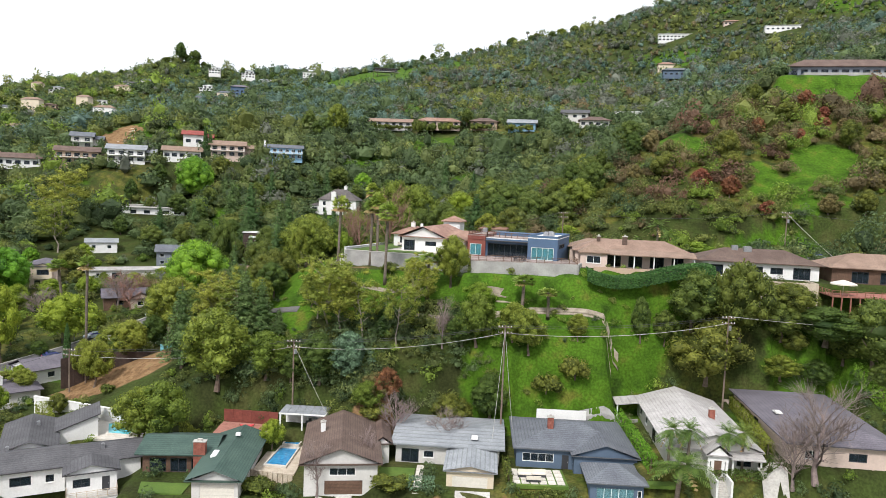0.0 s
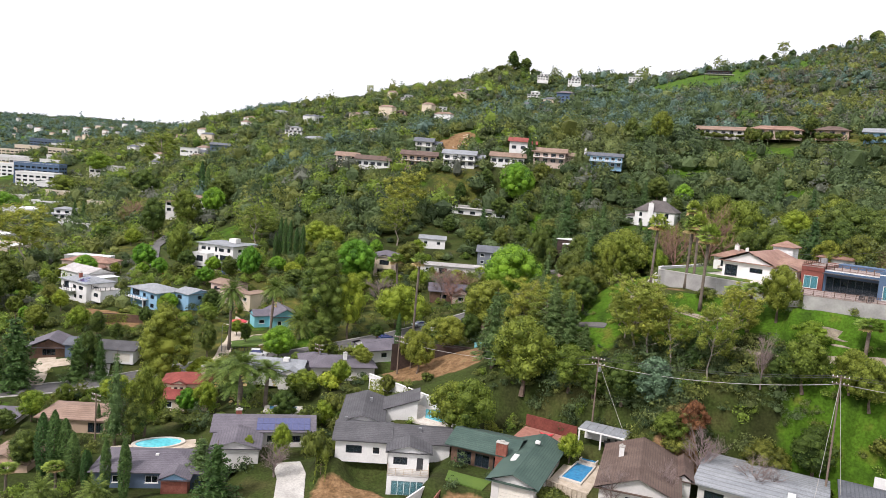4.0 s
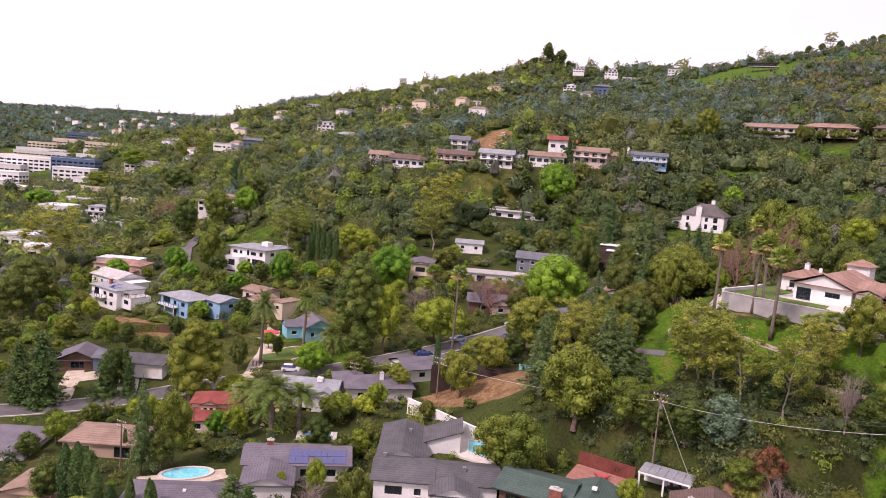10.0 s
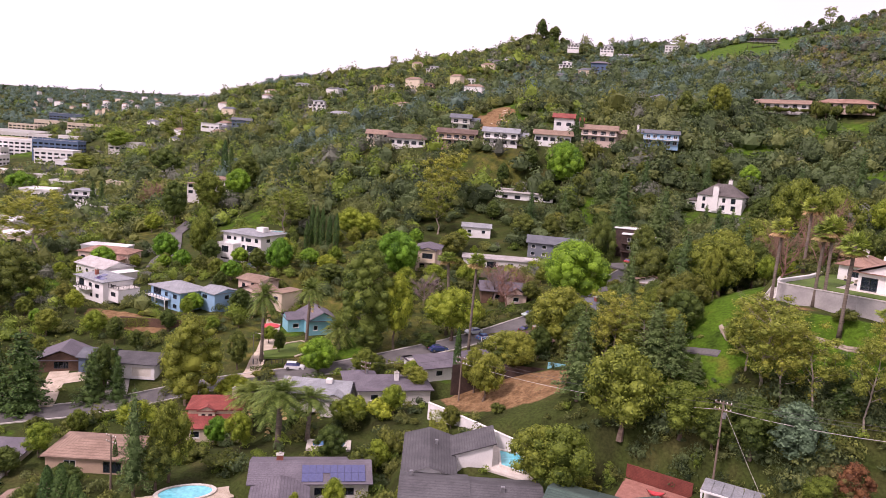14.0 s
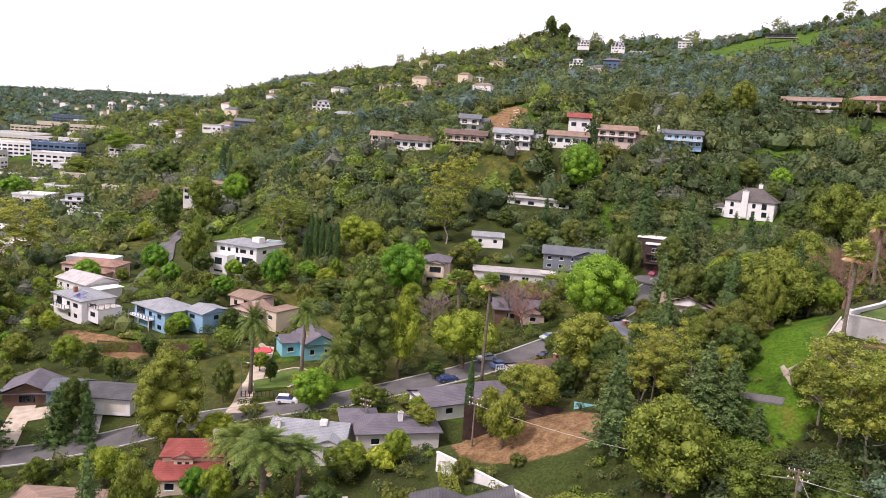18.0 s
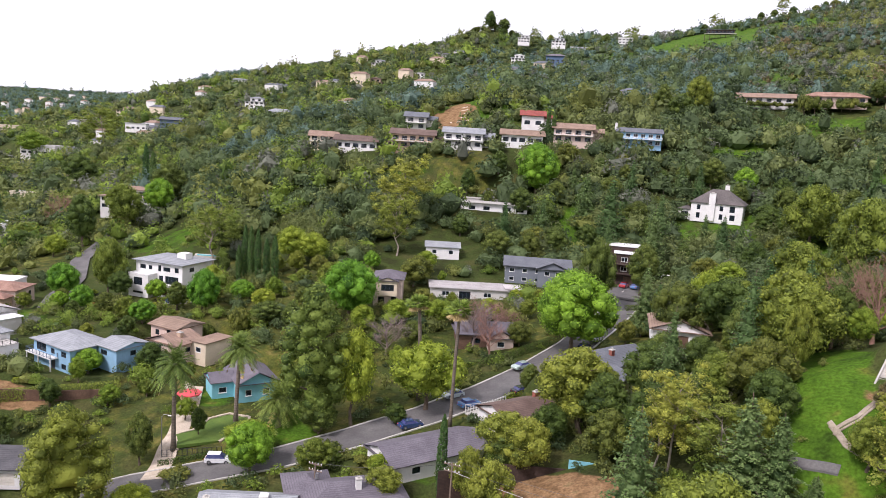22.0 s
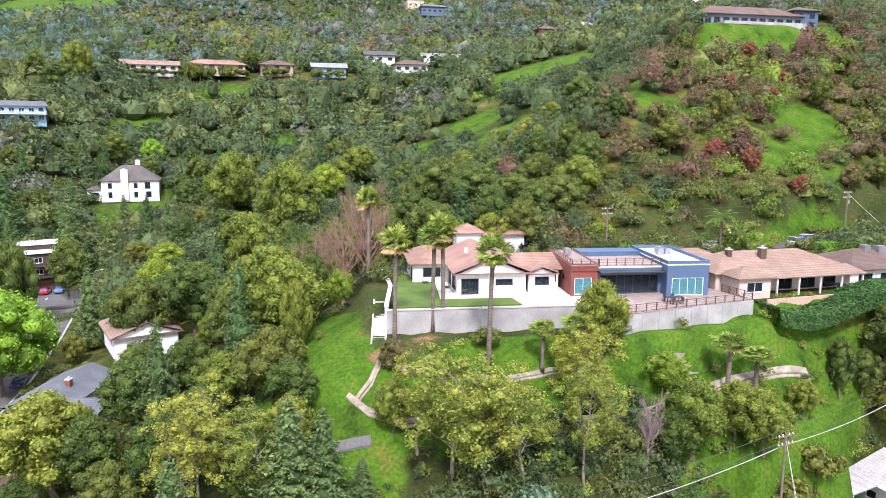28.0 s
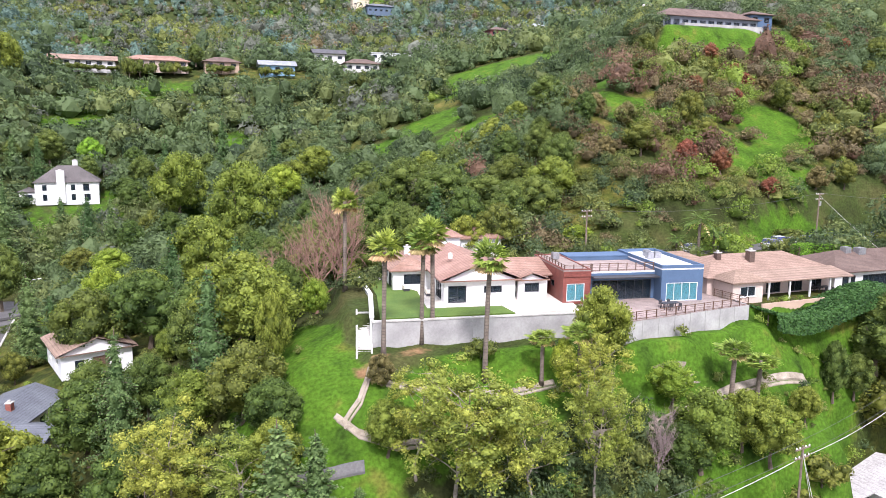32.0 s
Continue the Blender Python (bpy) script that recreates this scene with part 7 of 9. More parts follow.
h = house("dark house on stilts with a long deck above a green slope", -68, 782, 4, [
    dict(r=(-12, -4, 12, 4), z=(0, 3.4), wall="darkwood", foot=0.2, tile="roof_blue", roof=("flat", 0, 1.0), auto=dict(kind="wk", sill=0.4, step=3, w=2.4, wh=2.2))], z=123)
part("deck", boxes((-14, -8, -0.7, 14, -4.05, -0.25)), M["concrete"], h)
for k in range(7):
    part("stilt", boxes((-13.5 + 4.5 * k - 0.2, -7.6, -8, -13.5 + 4.5 * k + 0.2, -7.2, -0.7)), M["darkwood"], h)

h = house("large brown-roofed house on a walled terrace at the spur's top", 122, 229, -13, [
    dict(r=(-16, -5, 16, 6), z=(0, 3.2), wall="greywall", foot=3, tile="roof_brown", roof=("hip", 3.2, 0.9), auto=dict(kind="wk", sill=0.5, step=2.6, w=2.0, wh=1.9)),
    dict(r=(-19, -2, -15, 5), z=(0, 3.0), wall="slateblue", foot=3, tile="roof_blue", roof=("shed", 0.9, 0.6, "E"), auto=dict(kind="wk", sill=0.5, step=2.4, w=1.8, wh=1.8)),
    dict(r=(14, -4, 22, 6), z=(0, 5.2), wall="slateblue", foot=3, tile="roof_brown", roof=("hip", 1.8, 0.8), auto=dict(kind="wk", storeys=2, storey=2.5, sill=0.5, step=2.6, w=1.8, wh=1.6)),
], z=38.6)
part("terrace_wall", boxes((-13, -11, -2.6, 13, -10.6, 0.5), (-13, -10.6, -2.6, -12.6, -5, 0.5), (12.6, -10.6, -2.6, 13, -5, 0.5), (-12.6, -10.6, -0.3, 12.6, -5.0, -0.1)), M["concrete_wall"], h, "grey concrete terrace wall")


# ---- lane, drives, lawns and paths ----
def ribbon(name, line, width, mat, label, category, lift=0.06, kind="structure", step=2.0, thick=0.05):
    """A strip laid over the ground along a line."""
    pts = []
    for (ax, ay), (bx, by) in zip(line, line[1:]):
        n = max(1, int(math.hypot(bx - ax, by - ay) / step))
        pts += [(ax + (bx - ax) * k / n, ay + (by - ay) * k / n) for k in range(n)]
    pts.append(line[-1])
    p = np.array(pts)
    way = np.gradient(p, axis=0)
    way /= np.linalg.norm(way, axis=1, keepdims=True)
    side = np.c_[-way[:, 1], way[:, 0]]
    cols = np.linspace(-0.5, 0.5, 5)
    grid = p[:, None] + side[:, None] * (cols * width)[None, :, None]
    z = land(grid[..., 0], grid[..., 1])
    z = np.maximum(z, z.mean(1, keepdims=True) - 0.25) + lift
    n, m = z.shape
    v = np.concatenate([np.c_[grid.reshape(-1, 2), z.ravel()], np.c_[grid.reshape(-1, 2), z.ravel() - thick - 0.2]])
    i = np.arange(n * m).reshape(n, m)
    f = [(i[a, b], i[a, b + 1], i[a + 1, b + 1], i[a + 1, b]) for a in range(n - 1) for b in range(m - 1)]
    f += [(i[a, 0], i[a + 1, 0], i[a + 1, 0] + n * m, i[a, 0] + n * m) for a in range(n - 1)]
    f += [(i[a + 1, -1], i[a, -1], i[a, -1] + n * m, i[a + 1, -1] + n * m) for a in range(n - 1)]
    f = [tuple(reversed([int(k) for k in q])) for q in f]
    return tagged(new(name, mesh_of(name, v, f, mat, False)), label, category, kind=kind)


def slab(name, pts, z, mat, label, category, kind="structure", thick=0.5, parent=None):
    """A flat patch with thickness over a polygon."""
    n = len(pts)
    v = [(x, y, z) for x, y in pts] + [(x, y, z - thick) for x, y in pts]
    area = sum(a[0] * b[1] - b[0] * a[1] for a, b in zip(pts, [*pts[1:], pts[0]]))
    order = list(range(n)) if area > 0 else list(range(n))[::-1]
    f = [tuple(order), tuple(k + n for k in order[::-1])]
    f += [(a, a + n, b + n, b) for a, b in zip(order, [*order[1:], order[0]])]
    ob = new(name, mesh_of(name, v, f, mat))
    ob.parent = parent
    return tagged(ob, label, category, kind=kind)


lane_line = [(x, y) for x, y, _ in LANE]
ribbon("road", lane_line, 7.4, M["asphalt"], "grey asphalt lane winding up the valley", "road", 0.08)
for s in (-1, 1):
    p = np.array(lane_line)
    way = np.gradient(p, axis=0)
    way /= np.linalg.norm(way, axis=1, keepdims=True)
    ribbon("kerb", [tuple(q) for q in p + s * 3.85 * np.c_[-way[:, 1], way[:, 0]]], 0.35, M["concrete"], "pale concrete kerb along the lane", "kerb", 0.2)
slab("road_end", [(-61 + 9 * math.cos(a), 245 + 8 * math.sin(a)) for a in np.linspace(0, 6.283, 20)[:-1]], -28.93, M["asphalt"], "asphalt turning circle at the lane's end", "road")
ribbon("street", [(-262, 268), (-244, 230), (-228, 214), (-219, 200), (-210, 190)], 6, M["asphalt"], "side street climbing between houses", "road", 0.3)
ribbon("boulevard", [(-900, 300), (-760, 420), (-700, 560), (-760, 700)], 26, M["concrete"], "wide pale boulevard in the distant valley", "road", 0.6, step=12)
DRIVES = [
    ([(-140.5, 117.5), (-147, 124)], 4.5, "concrete"), ([(-122.5, 137), (-128, 149), (-135, 160), (-140, 167)], 3.6, "stone_path"), ([(-44, 88), (-47.5, 95)], 5.2, "concrete"), ([(-30, 88), (-29.5, 95)], 4.6, "concrete"),
    ([(-14.5, 88), (-13.6, 99)], 4.8, "concrete"), ([(5, 87), (5.2, 96.5)], 4.8, "concrete"), ([(25, 87), (25, 96)], 5.2, "concrete"), ([(46.2, 84), (46.4, 98)], 3.4, "concrete"),
    ([(-62, 87), (-66, 93), (-70, 97)], 4.5, "concrete"), ([(-178, 203), (-181, 208)], 7, "concrete_wall"), ([(-64, 250), (-65, 257)], 6, "asphalt"), ([(-154, 118), (-158, 121)], 5, "stone_path"),
    ([(-80, 172), (-77.5, 170)], 4, "concrete"), ([(-68, 190), (-65, 187)], 4, "concrete"), ([(-150, 108), (-162, 121)], 4, "stone_path"),
]
for line, width, mat in DRIVES:
    ribbon("driveway", line, width, M[mat], "pale paved driveway beside a house", "driveway", 0.12, step=1.5)
PATHS = [
    ([(-21.6, 142.7), (-16, 139.6), (-9.9, 136.8), (-4, 135.8)], 1.2), ([(4, 131.0), (9, 130.7), (13, 130.3)], 1.3), ([(-6, 130.2), (3.2, 128.2), (9, 127.9), (16.2, 128.3), (24, 127.8), (32, 127.3)], 1.5),
    ([(-27.8, 141.2), (-26.5, 138.6), (-23.5, 136.2), (-18, 134.8)], 1.2), ([(-22.5, 144.5), (-25, 141.5), (-27.5, 140)], 1.0),
]
for line, width in PATHS:
    ribbon("path", line, width * 0.42, M["old_path"], "narrow pale stone path across the grassy slope", "path", 0.14, step=1.0)
    low = [(x, y - 0.55) for x, y in line]
    ribbon("path_wall", low, 0.22, M["old_path"], "low retaining kerb below the slope path", "wall", 0.12, step=1.0, thick=0.6)
ribbon("path_wall", [(18, 119), (24, 119.3), (32, 119.4), (34, 120.2)], 0.35, M["concrete_wall"], "low grey wall at the foot of the grass", "wall", 0.5, step=1.0, thick=0.6)
ribbon("path", [(-33, 138), (-30, 136.6), (-27, 135.6)], 1.1, M["asphalt"], "short piece of old grey paving on the slope", "path", 0.08, step=1.0)
for k in range(6):
    ribbon("terrace", [(-160 - 10 + 1.5 * k, 345.5 + 3.4 * k), (-160 + 12 - 1.7 * k, 346 + 3.4 * k)], 0.7, M["stone_path"], "low pale terrace edge across a bare cut slope", "terrace", 0.5, step=2.0, thick=0.7)
ribbon("road", [(-10, 171), (20, 167), (50, 163), (80, 160), (120, 156)], 6, M["asphalt"], "narrow street behind the ridge houses", "road", 0.1)

slab("lawn", [(-19.2, 148.8), (-3.6, 144.0), (-3.0, 147.8), (-12.0, 150.8), (-8.6, 160), (-10.0, 170.5), (-11.2, 170.8), (-14.6, 160)], -13.52, M["lawn"], "clipped green lawn edged in white beside the Spanish house", "lawn")
slab("patio", [(-3.6, 144.0), (4.5, 141.6), (8.5, 150), (2, 153), (-12.0, 150.8), (-3.0, 147.8)], -13.56, M["paver"], "white paved patio", "patio")
slab("patio", [(-12.0, 150.8), (-1, 152), (-6, 164), (-10, 170.5), (-8.6, 160)], -13.58, M["paver"], "white paved patio", "patio")
slab("lawn", [(-124, 144.5), (-119.5, 149.5), (-118.5, 156), (-121.5, 160.5), (-125.5, 160), (-127, 156.5), (-126, 151), (-127.5, 148)], -46.85, M["lawn"], "kidney-shaped bright green lawn with stone edging", "lawn")
ribbon("edging", [(-124, 144.5), (-127.7, 148), (-126.2, 151), (-127.2, 156.5), (-125.5, 160.3), (-121.3, 160.8), (-118.2, 156), (-119.3, 149.5)], 0.5, M["stone_path"], "pale stone edging round the lawn", "edging", 0.28, step=1.0)
slab("lawn", [(-46, 112), (-41, 116), (-46, 121), (-52, 119)], -43.3, M["lawn"], "green lawn beside a pool", "lawn")
slab("lawn", [(-41.5, 99.5), (-34.5, 99.5), (-34.5, 96), (-40.5, 96)], -43.45, M["lawn"], "small green front lawn", "lawn")
slab("lawn", [(-9, 99), (-3, 99), (-3, 104), (-9, 104)], -41.7, M["lawn"], "front garden grass", "lawn")
slab("lawn", [(28, 96), (33, 96), (33, 106), (30.5, 106)], -39.6, M["lawn"], "dry side lawn", "lawn")
slab("court", [(-36.5, 114), (-27, 114), (-27, 120), (-36.5, 121)], -41.6, M["brick_paving"], "red paved terrace behind a house", "patio", thick=1.5)
slab("court", [(10.6, 97.5), (18.6, 97.5), (18.6, 103.5), (10.6, 103.5)], -40.95, M["lawn"], "front court of grass joints", "patio")
for k in range(4):
    for j in range(6):
        me = bpy.data.meshes.get("court_paver") or mesh_of("court_paver", [(x, y, z) for z in (0, 0.08) for x, y in ((0, 0), (1.05, 0), (1.05, 1.15), (0, 1.15))], [(3, 2, 1, 0), (4, 5, 6, 7), (0, 1, 5, 4), (1, 2, 6, 5), (2, 3, 7, 6), (3, 0, 4, 7)], M["paver"])
        if k == j == 0:
            court = thing("paved_court", pose(10.9, 98.0, -40.94), "grid of large white pavers set in grass before the grey house", "paving")
        piece("paver", me, court).matrix_local = Matrix.Translation((j * 1.25, k * 1.35, 0))
stepping = thing("stepping_stones", pose(0.5, 95, -41.8), "row of pale stepping stones through a front garden", "paving")
for k in range(9):
    px, py = -3.6 + 0.05 * k, k * 1.15
    piece("paver", bpy.data.meshes["court_paver"], stepping).matrix_local = Matrix.Translation((px, py, ground_z(0.5 + px, 95 + py) + 41.8))


# ---- walls, stairs and fences ----
def wall_thing(name, line, z0, z1, thick, mat, label, panels=0.0, cap=None, category="wall"):
    """A free wall along a line, in upright panels where panels is their width."""
    root = thing(name, pose(0, 0, 0), label, category)
    for (ax, ay), (bx, by) in zip(line, line[1:]):
        run = math.hypot(bx - ax, by - ay)
        n = max(1, round(run / panels)) if panels else 1
        m = Matrix.Translation((ax, ay, 0)) @ Matrix.Rotation(math.atan2(by - ay, bx - ax), 4, "Z")
        for k in range(n):
            gap = 0.035 if n > 1 else 0
            ob = part("panel", boxes((run * k / n + gap, -thick / 2, z0, run * (k + 1) / n - gap, thick / 2, z1)), M[mat], root)
            ob.matrix_local = m
            if n > 1 and k:
                o2 = part("pier", boxes((run * k / n - 0.1, -thick / 2 - (0.05 if panels > 1.5 else 0.16), z0, run * k / n + 0.1, thick / 2 + 0.05, z1 + 0.03)), M[mat], root)
                o2.matrix_local = m
        if cap:
            ob = part("cap", boxes((-0.1, -thick / 2 - 0.08, z1, run + 0.1, thick / 2 + 0.08, z1 + 0.14)), M[cap], root)
            ob.matrix_local = m
    return root


wall_thing("retaining_wall", [(-20.3, 148.6), (-9, 145.0), (4.9, 140.6)], -19.5, -13.75, 0.5, "concrete_wall", "tall grey concrete retaining wall with pale coping below a lawn", 0, "concrete")
wall_thing("retaining_wall", [(-20.3, 148.8), (-15.5, 160), (-12.3, 171.5)], -19, -13.3, 0.4, "white", "white side wall of a terrace", 0, "white")
wall_thing("retaining_wall", [(5.2, 134.6), (25.0, 133.4)], -19.5, -13.45, 0.4, "concrete_wall", "grey block retaining wall below a deck", 2.4)
wall_thing("retaining_wall", [(25.0, 133.4), (27.5, 140)], -19, -13.45, 0.4, "concrete_wall", "grey end wall of a deck", 0)
wall_thing("panel_wall", [(50.5, 130.6), (66.5, 127.2)], -20.5, -14.6, 0.3, "stone_path", "tall pale wall of ribbed upright panels below a brown-roofed house", 1.15)
wall_thing("panel_wall", [(66.5, 127.2), (67, 133)], -19, -14.6, 0.3, "stone_path", "short return of a pale panel wall", 0)
wall_thing("garden_wall", [(28, 133.6), (50, 130.8)], -16.5, -13.7, 0.25, "tan", "low tan garden wall along the veranda", 0)
wall_thing("garden_wall", [(-73.0, 128.3), (-66, 126.2), (-54.5, 122.3)], -45, -40.9, 0.35, "white", "low white garden wall below a bare dirt slope", 0, "white")
wall_thing("garden_wall", [(-43.5, 89), (-42.5, 103)], -49, -44.6, 0.25, "white", "white side wall of the drive", 0)
wall_thing("garden_wall", [(43.0, 126.6), (51.6, 125.4)], -40, -35.6, 0.3, "pink", "pinkish rear garden wall", 0)
wall_thing("garden_wall", [(46.2, 97.5), (50.9, 124.5)], -40.5, -37.0, 0.25, "pale", "pale side wall between plots", 0)
wall_thing("timber_fence", [(-36.5, 121.3), (-27, 120.4)], -42, -39.5, 0.2, "redwood", "red-brown timber screen fence behind a terrace", 1.6, None, "fence")
wall_thing("timber_fence", [(-41, 99), (-40, 91), (-30, 89.5)], -47, -44.4, 0.15, "redboards", "low red-brown timber fence along a bank", 1.8, None, "fence")
wall_thing("timber_fence", [(-27.5, 103), (-20.5, 101.6)], -45, -42.45, 0.15, "stone_path", "tan board fence below a pool", 0.8, None, "fence")
wall_thing("green_fence", [(-57.5, 146.5), (-52, 147.5)], -38.0, -34.6, 0.1, "turquoise", "green mesh screen fence at the top of a dirt slope", 2.4, None, "fence")
wall_thing("timber_fence", [(-73, 137), (-66, 143.5), (-57.5, 146.5)], -42, -36.0, 0.1, "darkwood", "dark boarded timber fence above a dirt slope", 2.4, None, "fence")
wall_thing("timber_fence", [(-170, 143), (-158, 149), (-150, 155)], -48.5, -45.0, 0.15, "brownwood", "brown timber garden fence beside the lane", 2.0, None, "fence")
picket = thing("picket_fence", pose(0, 0, 0), "white picket fence beside the lane", "fence")
for k in range(16):
    px, py = -81.2 + 0.37 * k * 1.0, 170.4 + 0.43 * k
    part("picket", boxes((px - 0.06, py - 0.06, ground_z(px, py) - 0.1, px + 0.06, py + 0.06, ground_z(px, py) + 1.1)), M["trim"], picket)
railing(picket, [(-81.2, 170.4), (-75.6, 176.9)], ground_z(-78, 173.5), 1.0, "trim", 3.0)
black_fence = thing("iron_fence", pose(0, 0, 0), "black iron fence before a lawn", "fence")
railing(black_fence, [(-124.5, 141.5), (-117, 147.5)], -47.9, 1.3, "black", 0.8)

stair = thing("garden_stair", Matrix.Translation((-21.7, 147.0, -17.6)) @ Matrix.Rotation(radians(-23), 4, "Z"), "long white stair climbing beside a retaining wall", "stairs")
steps(stair, -0.3, 0.0, 0.0, 1.5, 21, 0.19, 0.31, "concrete")
for px in (-1.15, 0.55):
    side = bmesh.new()
    v = [side.verts.new(c) for x in (px - 0.1, px + 0.1) for c in ((x, -0.3, -0.6), (x, -0.3, 0.3), (x, 6.5, 4.3), (x, 6.5, 3.0))]
    for q in ((0, 1, 2, 3), (7, 6, 5, 4), (0, 4, 5, 1), (1, 5, 6, 2), (2, 6, 7, 3), (3, 7, 4, 0)):
        side.faces.new([v[i] for i in q])
    part("stair_wall", side, M["concrete"], stair, "pale sloping side wall")
deck = thing("timber_deck", Matrix.Translation((15.2, 136.4, -13.42)) @ Matrix.Rotation(radians(-3), 4, "Z"), "grey-brown timber deck with railing before the modern house", "deck")
for k in range(14):
    part("plank", boxes((-10 + 1.42 * k, -2.6, -0.12, -10 + 1.42 * k + 1.39, 6.5, 0)), M["greydeck"], deck)
railing(deck, [(-10, -2.5), (9.9, -2.5), (9.9, 3.0)], 0.0, 1.0, "brownwood", 1.5)
deck = thing("timber_deck", Matrix.Translation((74, 126, -16.2)) @ Matrix.Rotation(radians(-6), 4, "Z"), "red timber deck on posts with railings", "deck")
for k in range(9):
    part("plank", boxes((-6.5 + 1.5 * k, -3, -0.15, -6.5 + 1.5 * k + 1.46, 4, 0)), M["redboards"], deck)
    part("post", boxes((-6.4 + 1.5 * k, -2.9, -5, -6.2 + 1.5 * k, -2.7, -0.15)), M["redboards"], deck)
railing(deck, [(-6.5, 4), (-6.5, -2.9), (7, -2.9)], 0, 1.0, "redboards", 1.3)


def umbrella(x, y, z, r, cloth, label):
    ob = thing("parasol", pose(x, y, z), label, "parasol")
    v, f = tube([(0, 0, 0), (0, 0, 2.6)], [0.04, 0.04], 6)
    piece("pole", mesh_of("parasol_pole", v, f, M["steel"]), ob)
    ring = [(r * math.cos(a), r * math.sin(a), 2.1) for a in np.linspace(0, 6.283, 9)[:-1]]
    v = [(0, 0, 2.75), *ring, *[(a, b, c - 0.22) for a, b, c in ring]]
    f = [(0, 1 + k, 1 + (k + 1) % 8) for k in range(8)] + [(1 + k, 9 + k, 9 + (k + 1) % 8, 1 + (k + 1) % 8) for k in range(8)]
    piece("canopy", mesh_of("parasol_canopy", v, f, M[cloth]), ob)


umbrella(70, 125.5, -16.2, 2.2, "cream_cloth", "pale parasol open over a red deck")
umbrella(-136, 161, ground_z(-136, 161), 2.4, "red_cloth", "bright red open parasol beside a house")
umbrella(-17.5, 113.6, -40.6, 1.7, "cream_cloth", "white parasol beside a pavilion")
umbrella(-1.5, 114.8, -40.8, 1.9, "cream_cloth", "beige parasol behind a low house")


def table_set(x, y, z, yaw, label="outdoor table with chairs on a deck"):
    ob = thing("garden_table", pose(x, y, z, 0, 0, yaw), label, "table")
    part("tabletop", boxes((-1.2, -0.5, 0.7, 1.2, 0.5, 0.76)), M["dark_trim"], ob)
    for px in (-1.05, 1.05):
        for py in (-0.4, 0.4):
            part("leg", boxes((px - 0.04, py - 0.04, 0, px + 0.04, py + 0.04, 0.7)), M["dark_trim"], ob)
    for k, (px, py, t) in enumerate(((-0.6, -0.95, 0), (0.6, -0.95, 0), (-0.6, 0.95, 180), (0.6, 0.95, 180))):
        c = thing("garden_chair", pose(x, y, z, 0, 0, yaw) @ pose(px, py, 0, 0, 0, t), "dark outdoor chair by a table", "chair", "chairs round a garden table")
        part("seat", boxes((-0.24, -0.24, 0.42, 0.24, 0.24, 0.47)), M["dark_trim"], c)
        part("backrest", boxes((-0.24, -0.26, 0.5, 0.24, -0.22, 0.9)), M["dark_trim"], c)
        for lx in (-0.2, 0.2):
            for ly in (-0.2, 0.2):
                part("leg", boxes((lx - 0.025, ly - 0.025, 0, lx + 0.025, ly + 0.025, 0.42)), M["dark_trim"], c)


table_set(14.5, 136.6, -13.42, -12)
table_set(44, 135.6, -14.05, -10, "outdoor table with chairs on a veranda")
table_set(-20.5, 117.2, -40.5, 5, "white table under a pavilion")


def lounge(x, y, z, yaw):
    ob = thing("outdoor_sofa", pose(x, y, z, 0, 0, yaw), "white outdoor sofa on a paved patio", "sofa")
    part("base", boxes((-1.0, -0.4, 0.05, 1.0, 0.4, 0.38)), M["dark_trim"], ob)
    part("seat", boxes((-0.95, -0.38, 0.38, 0.95, 0.3, 0.52)), M["cream_cloth"], ob)
    part("backrest", boxes((-1.0, 0.3, 0.38, 1.0, 0.45, 0.9)), M["cream_cloth"], ob)


for x, y, yaw in ((-8.2, 157.5, 70), (-7.0, 153.2, 10), (-9.6, 161.5, 75)):
    lounge(x, y, -13.58, yaw)
for x, y, yaw in ((12.8, 100.4, 0), (14.8, 100.6, 0), (13.8, 98.8, 180)):
    lounge(x, y, -40.86, yaw)


# ---- pools and garden buildings ----
def pool(pts, z, water, label, coping="paver", spa=None):
    ob = thing("swimming_pool", pose(0, 0, 0), label, "pool")
    c = np.mean(pts, axis=0)
    inner = [tuple(c + (np.array(p) - c) * 0.86) for p in pts]
    n = len(pts)
    v = [(*p, z + 0.12) for p in pts] + [(*p, z + 0.12) for p in inner] + [(*p, z - 0.9) for p in pts] + [(*p, z - 0.9) for p in inner]
    f = []
    for a in range(n):
        b = (a + 1) % n
        f += [(a, b, n + b, n + a), (a, 2 * n + a, 2 * n + b, b), (n + a, n + b, 3 * n + b, 3 * n + a)]
    piece("coping", mesh_of("pool_coping", v, f, M[coping]), ob)
    piece("water", mesh_of("pool_water", [(*p, z - 0.05) for p in inner], [tuple(range(n)) if sum(a[0] * b[1] - b[0] * a[1] for a, b in zip(inner, [*inner[1:], inner[0]])) > 0 else tuple(range(n))[::-1]], M[water]), ob)
    return ob


pool([(-54.5, 116.5), (-50.5, 116.0), (-50.0, 119.5), (-53.5, 123.0), (-57.0, 122.0)], -43.0, "water", "turquoise swimming pool with white coping")
slab("pool_deck", [(-56, 114.5), (-48.5, 114.5), (-48.5, 121), (-53, 125), (-59, 123.5)], -43.15, M["paver"], "pale paved pool surround", "patio", thick=2)
pool([(-25.8, 105.4), (-22.2, 105.0), (-21.8, 113.2), (-25.0, 113.6)], -42.8, "deep_water", "rectangular blue pool with white coping and raised spa")
pool([(-24.8, 113.8), (-22.0, 113.5), (-21.8, 115.6), (-24.6, 115.9)], -42.5, "deep_water", "raised blue spa beside a pool")
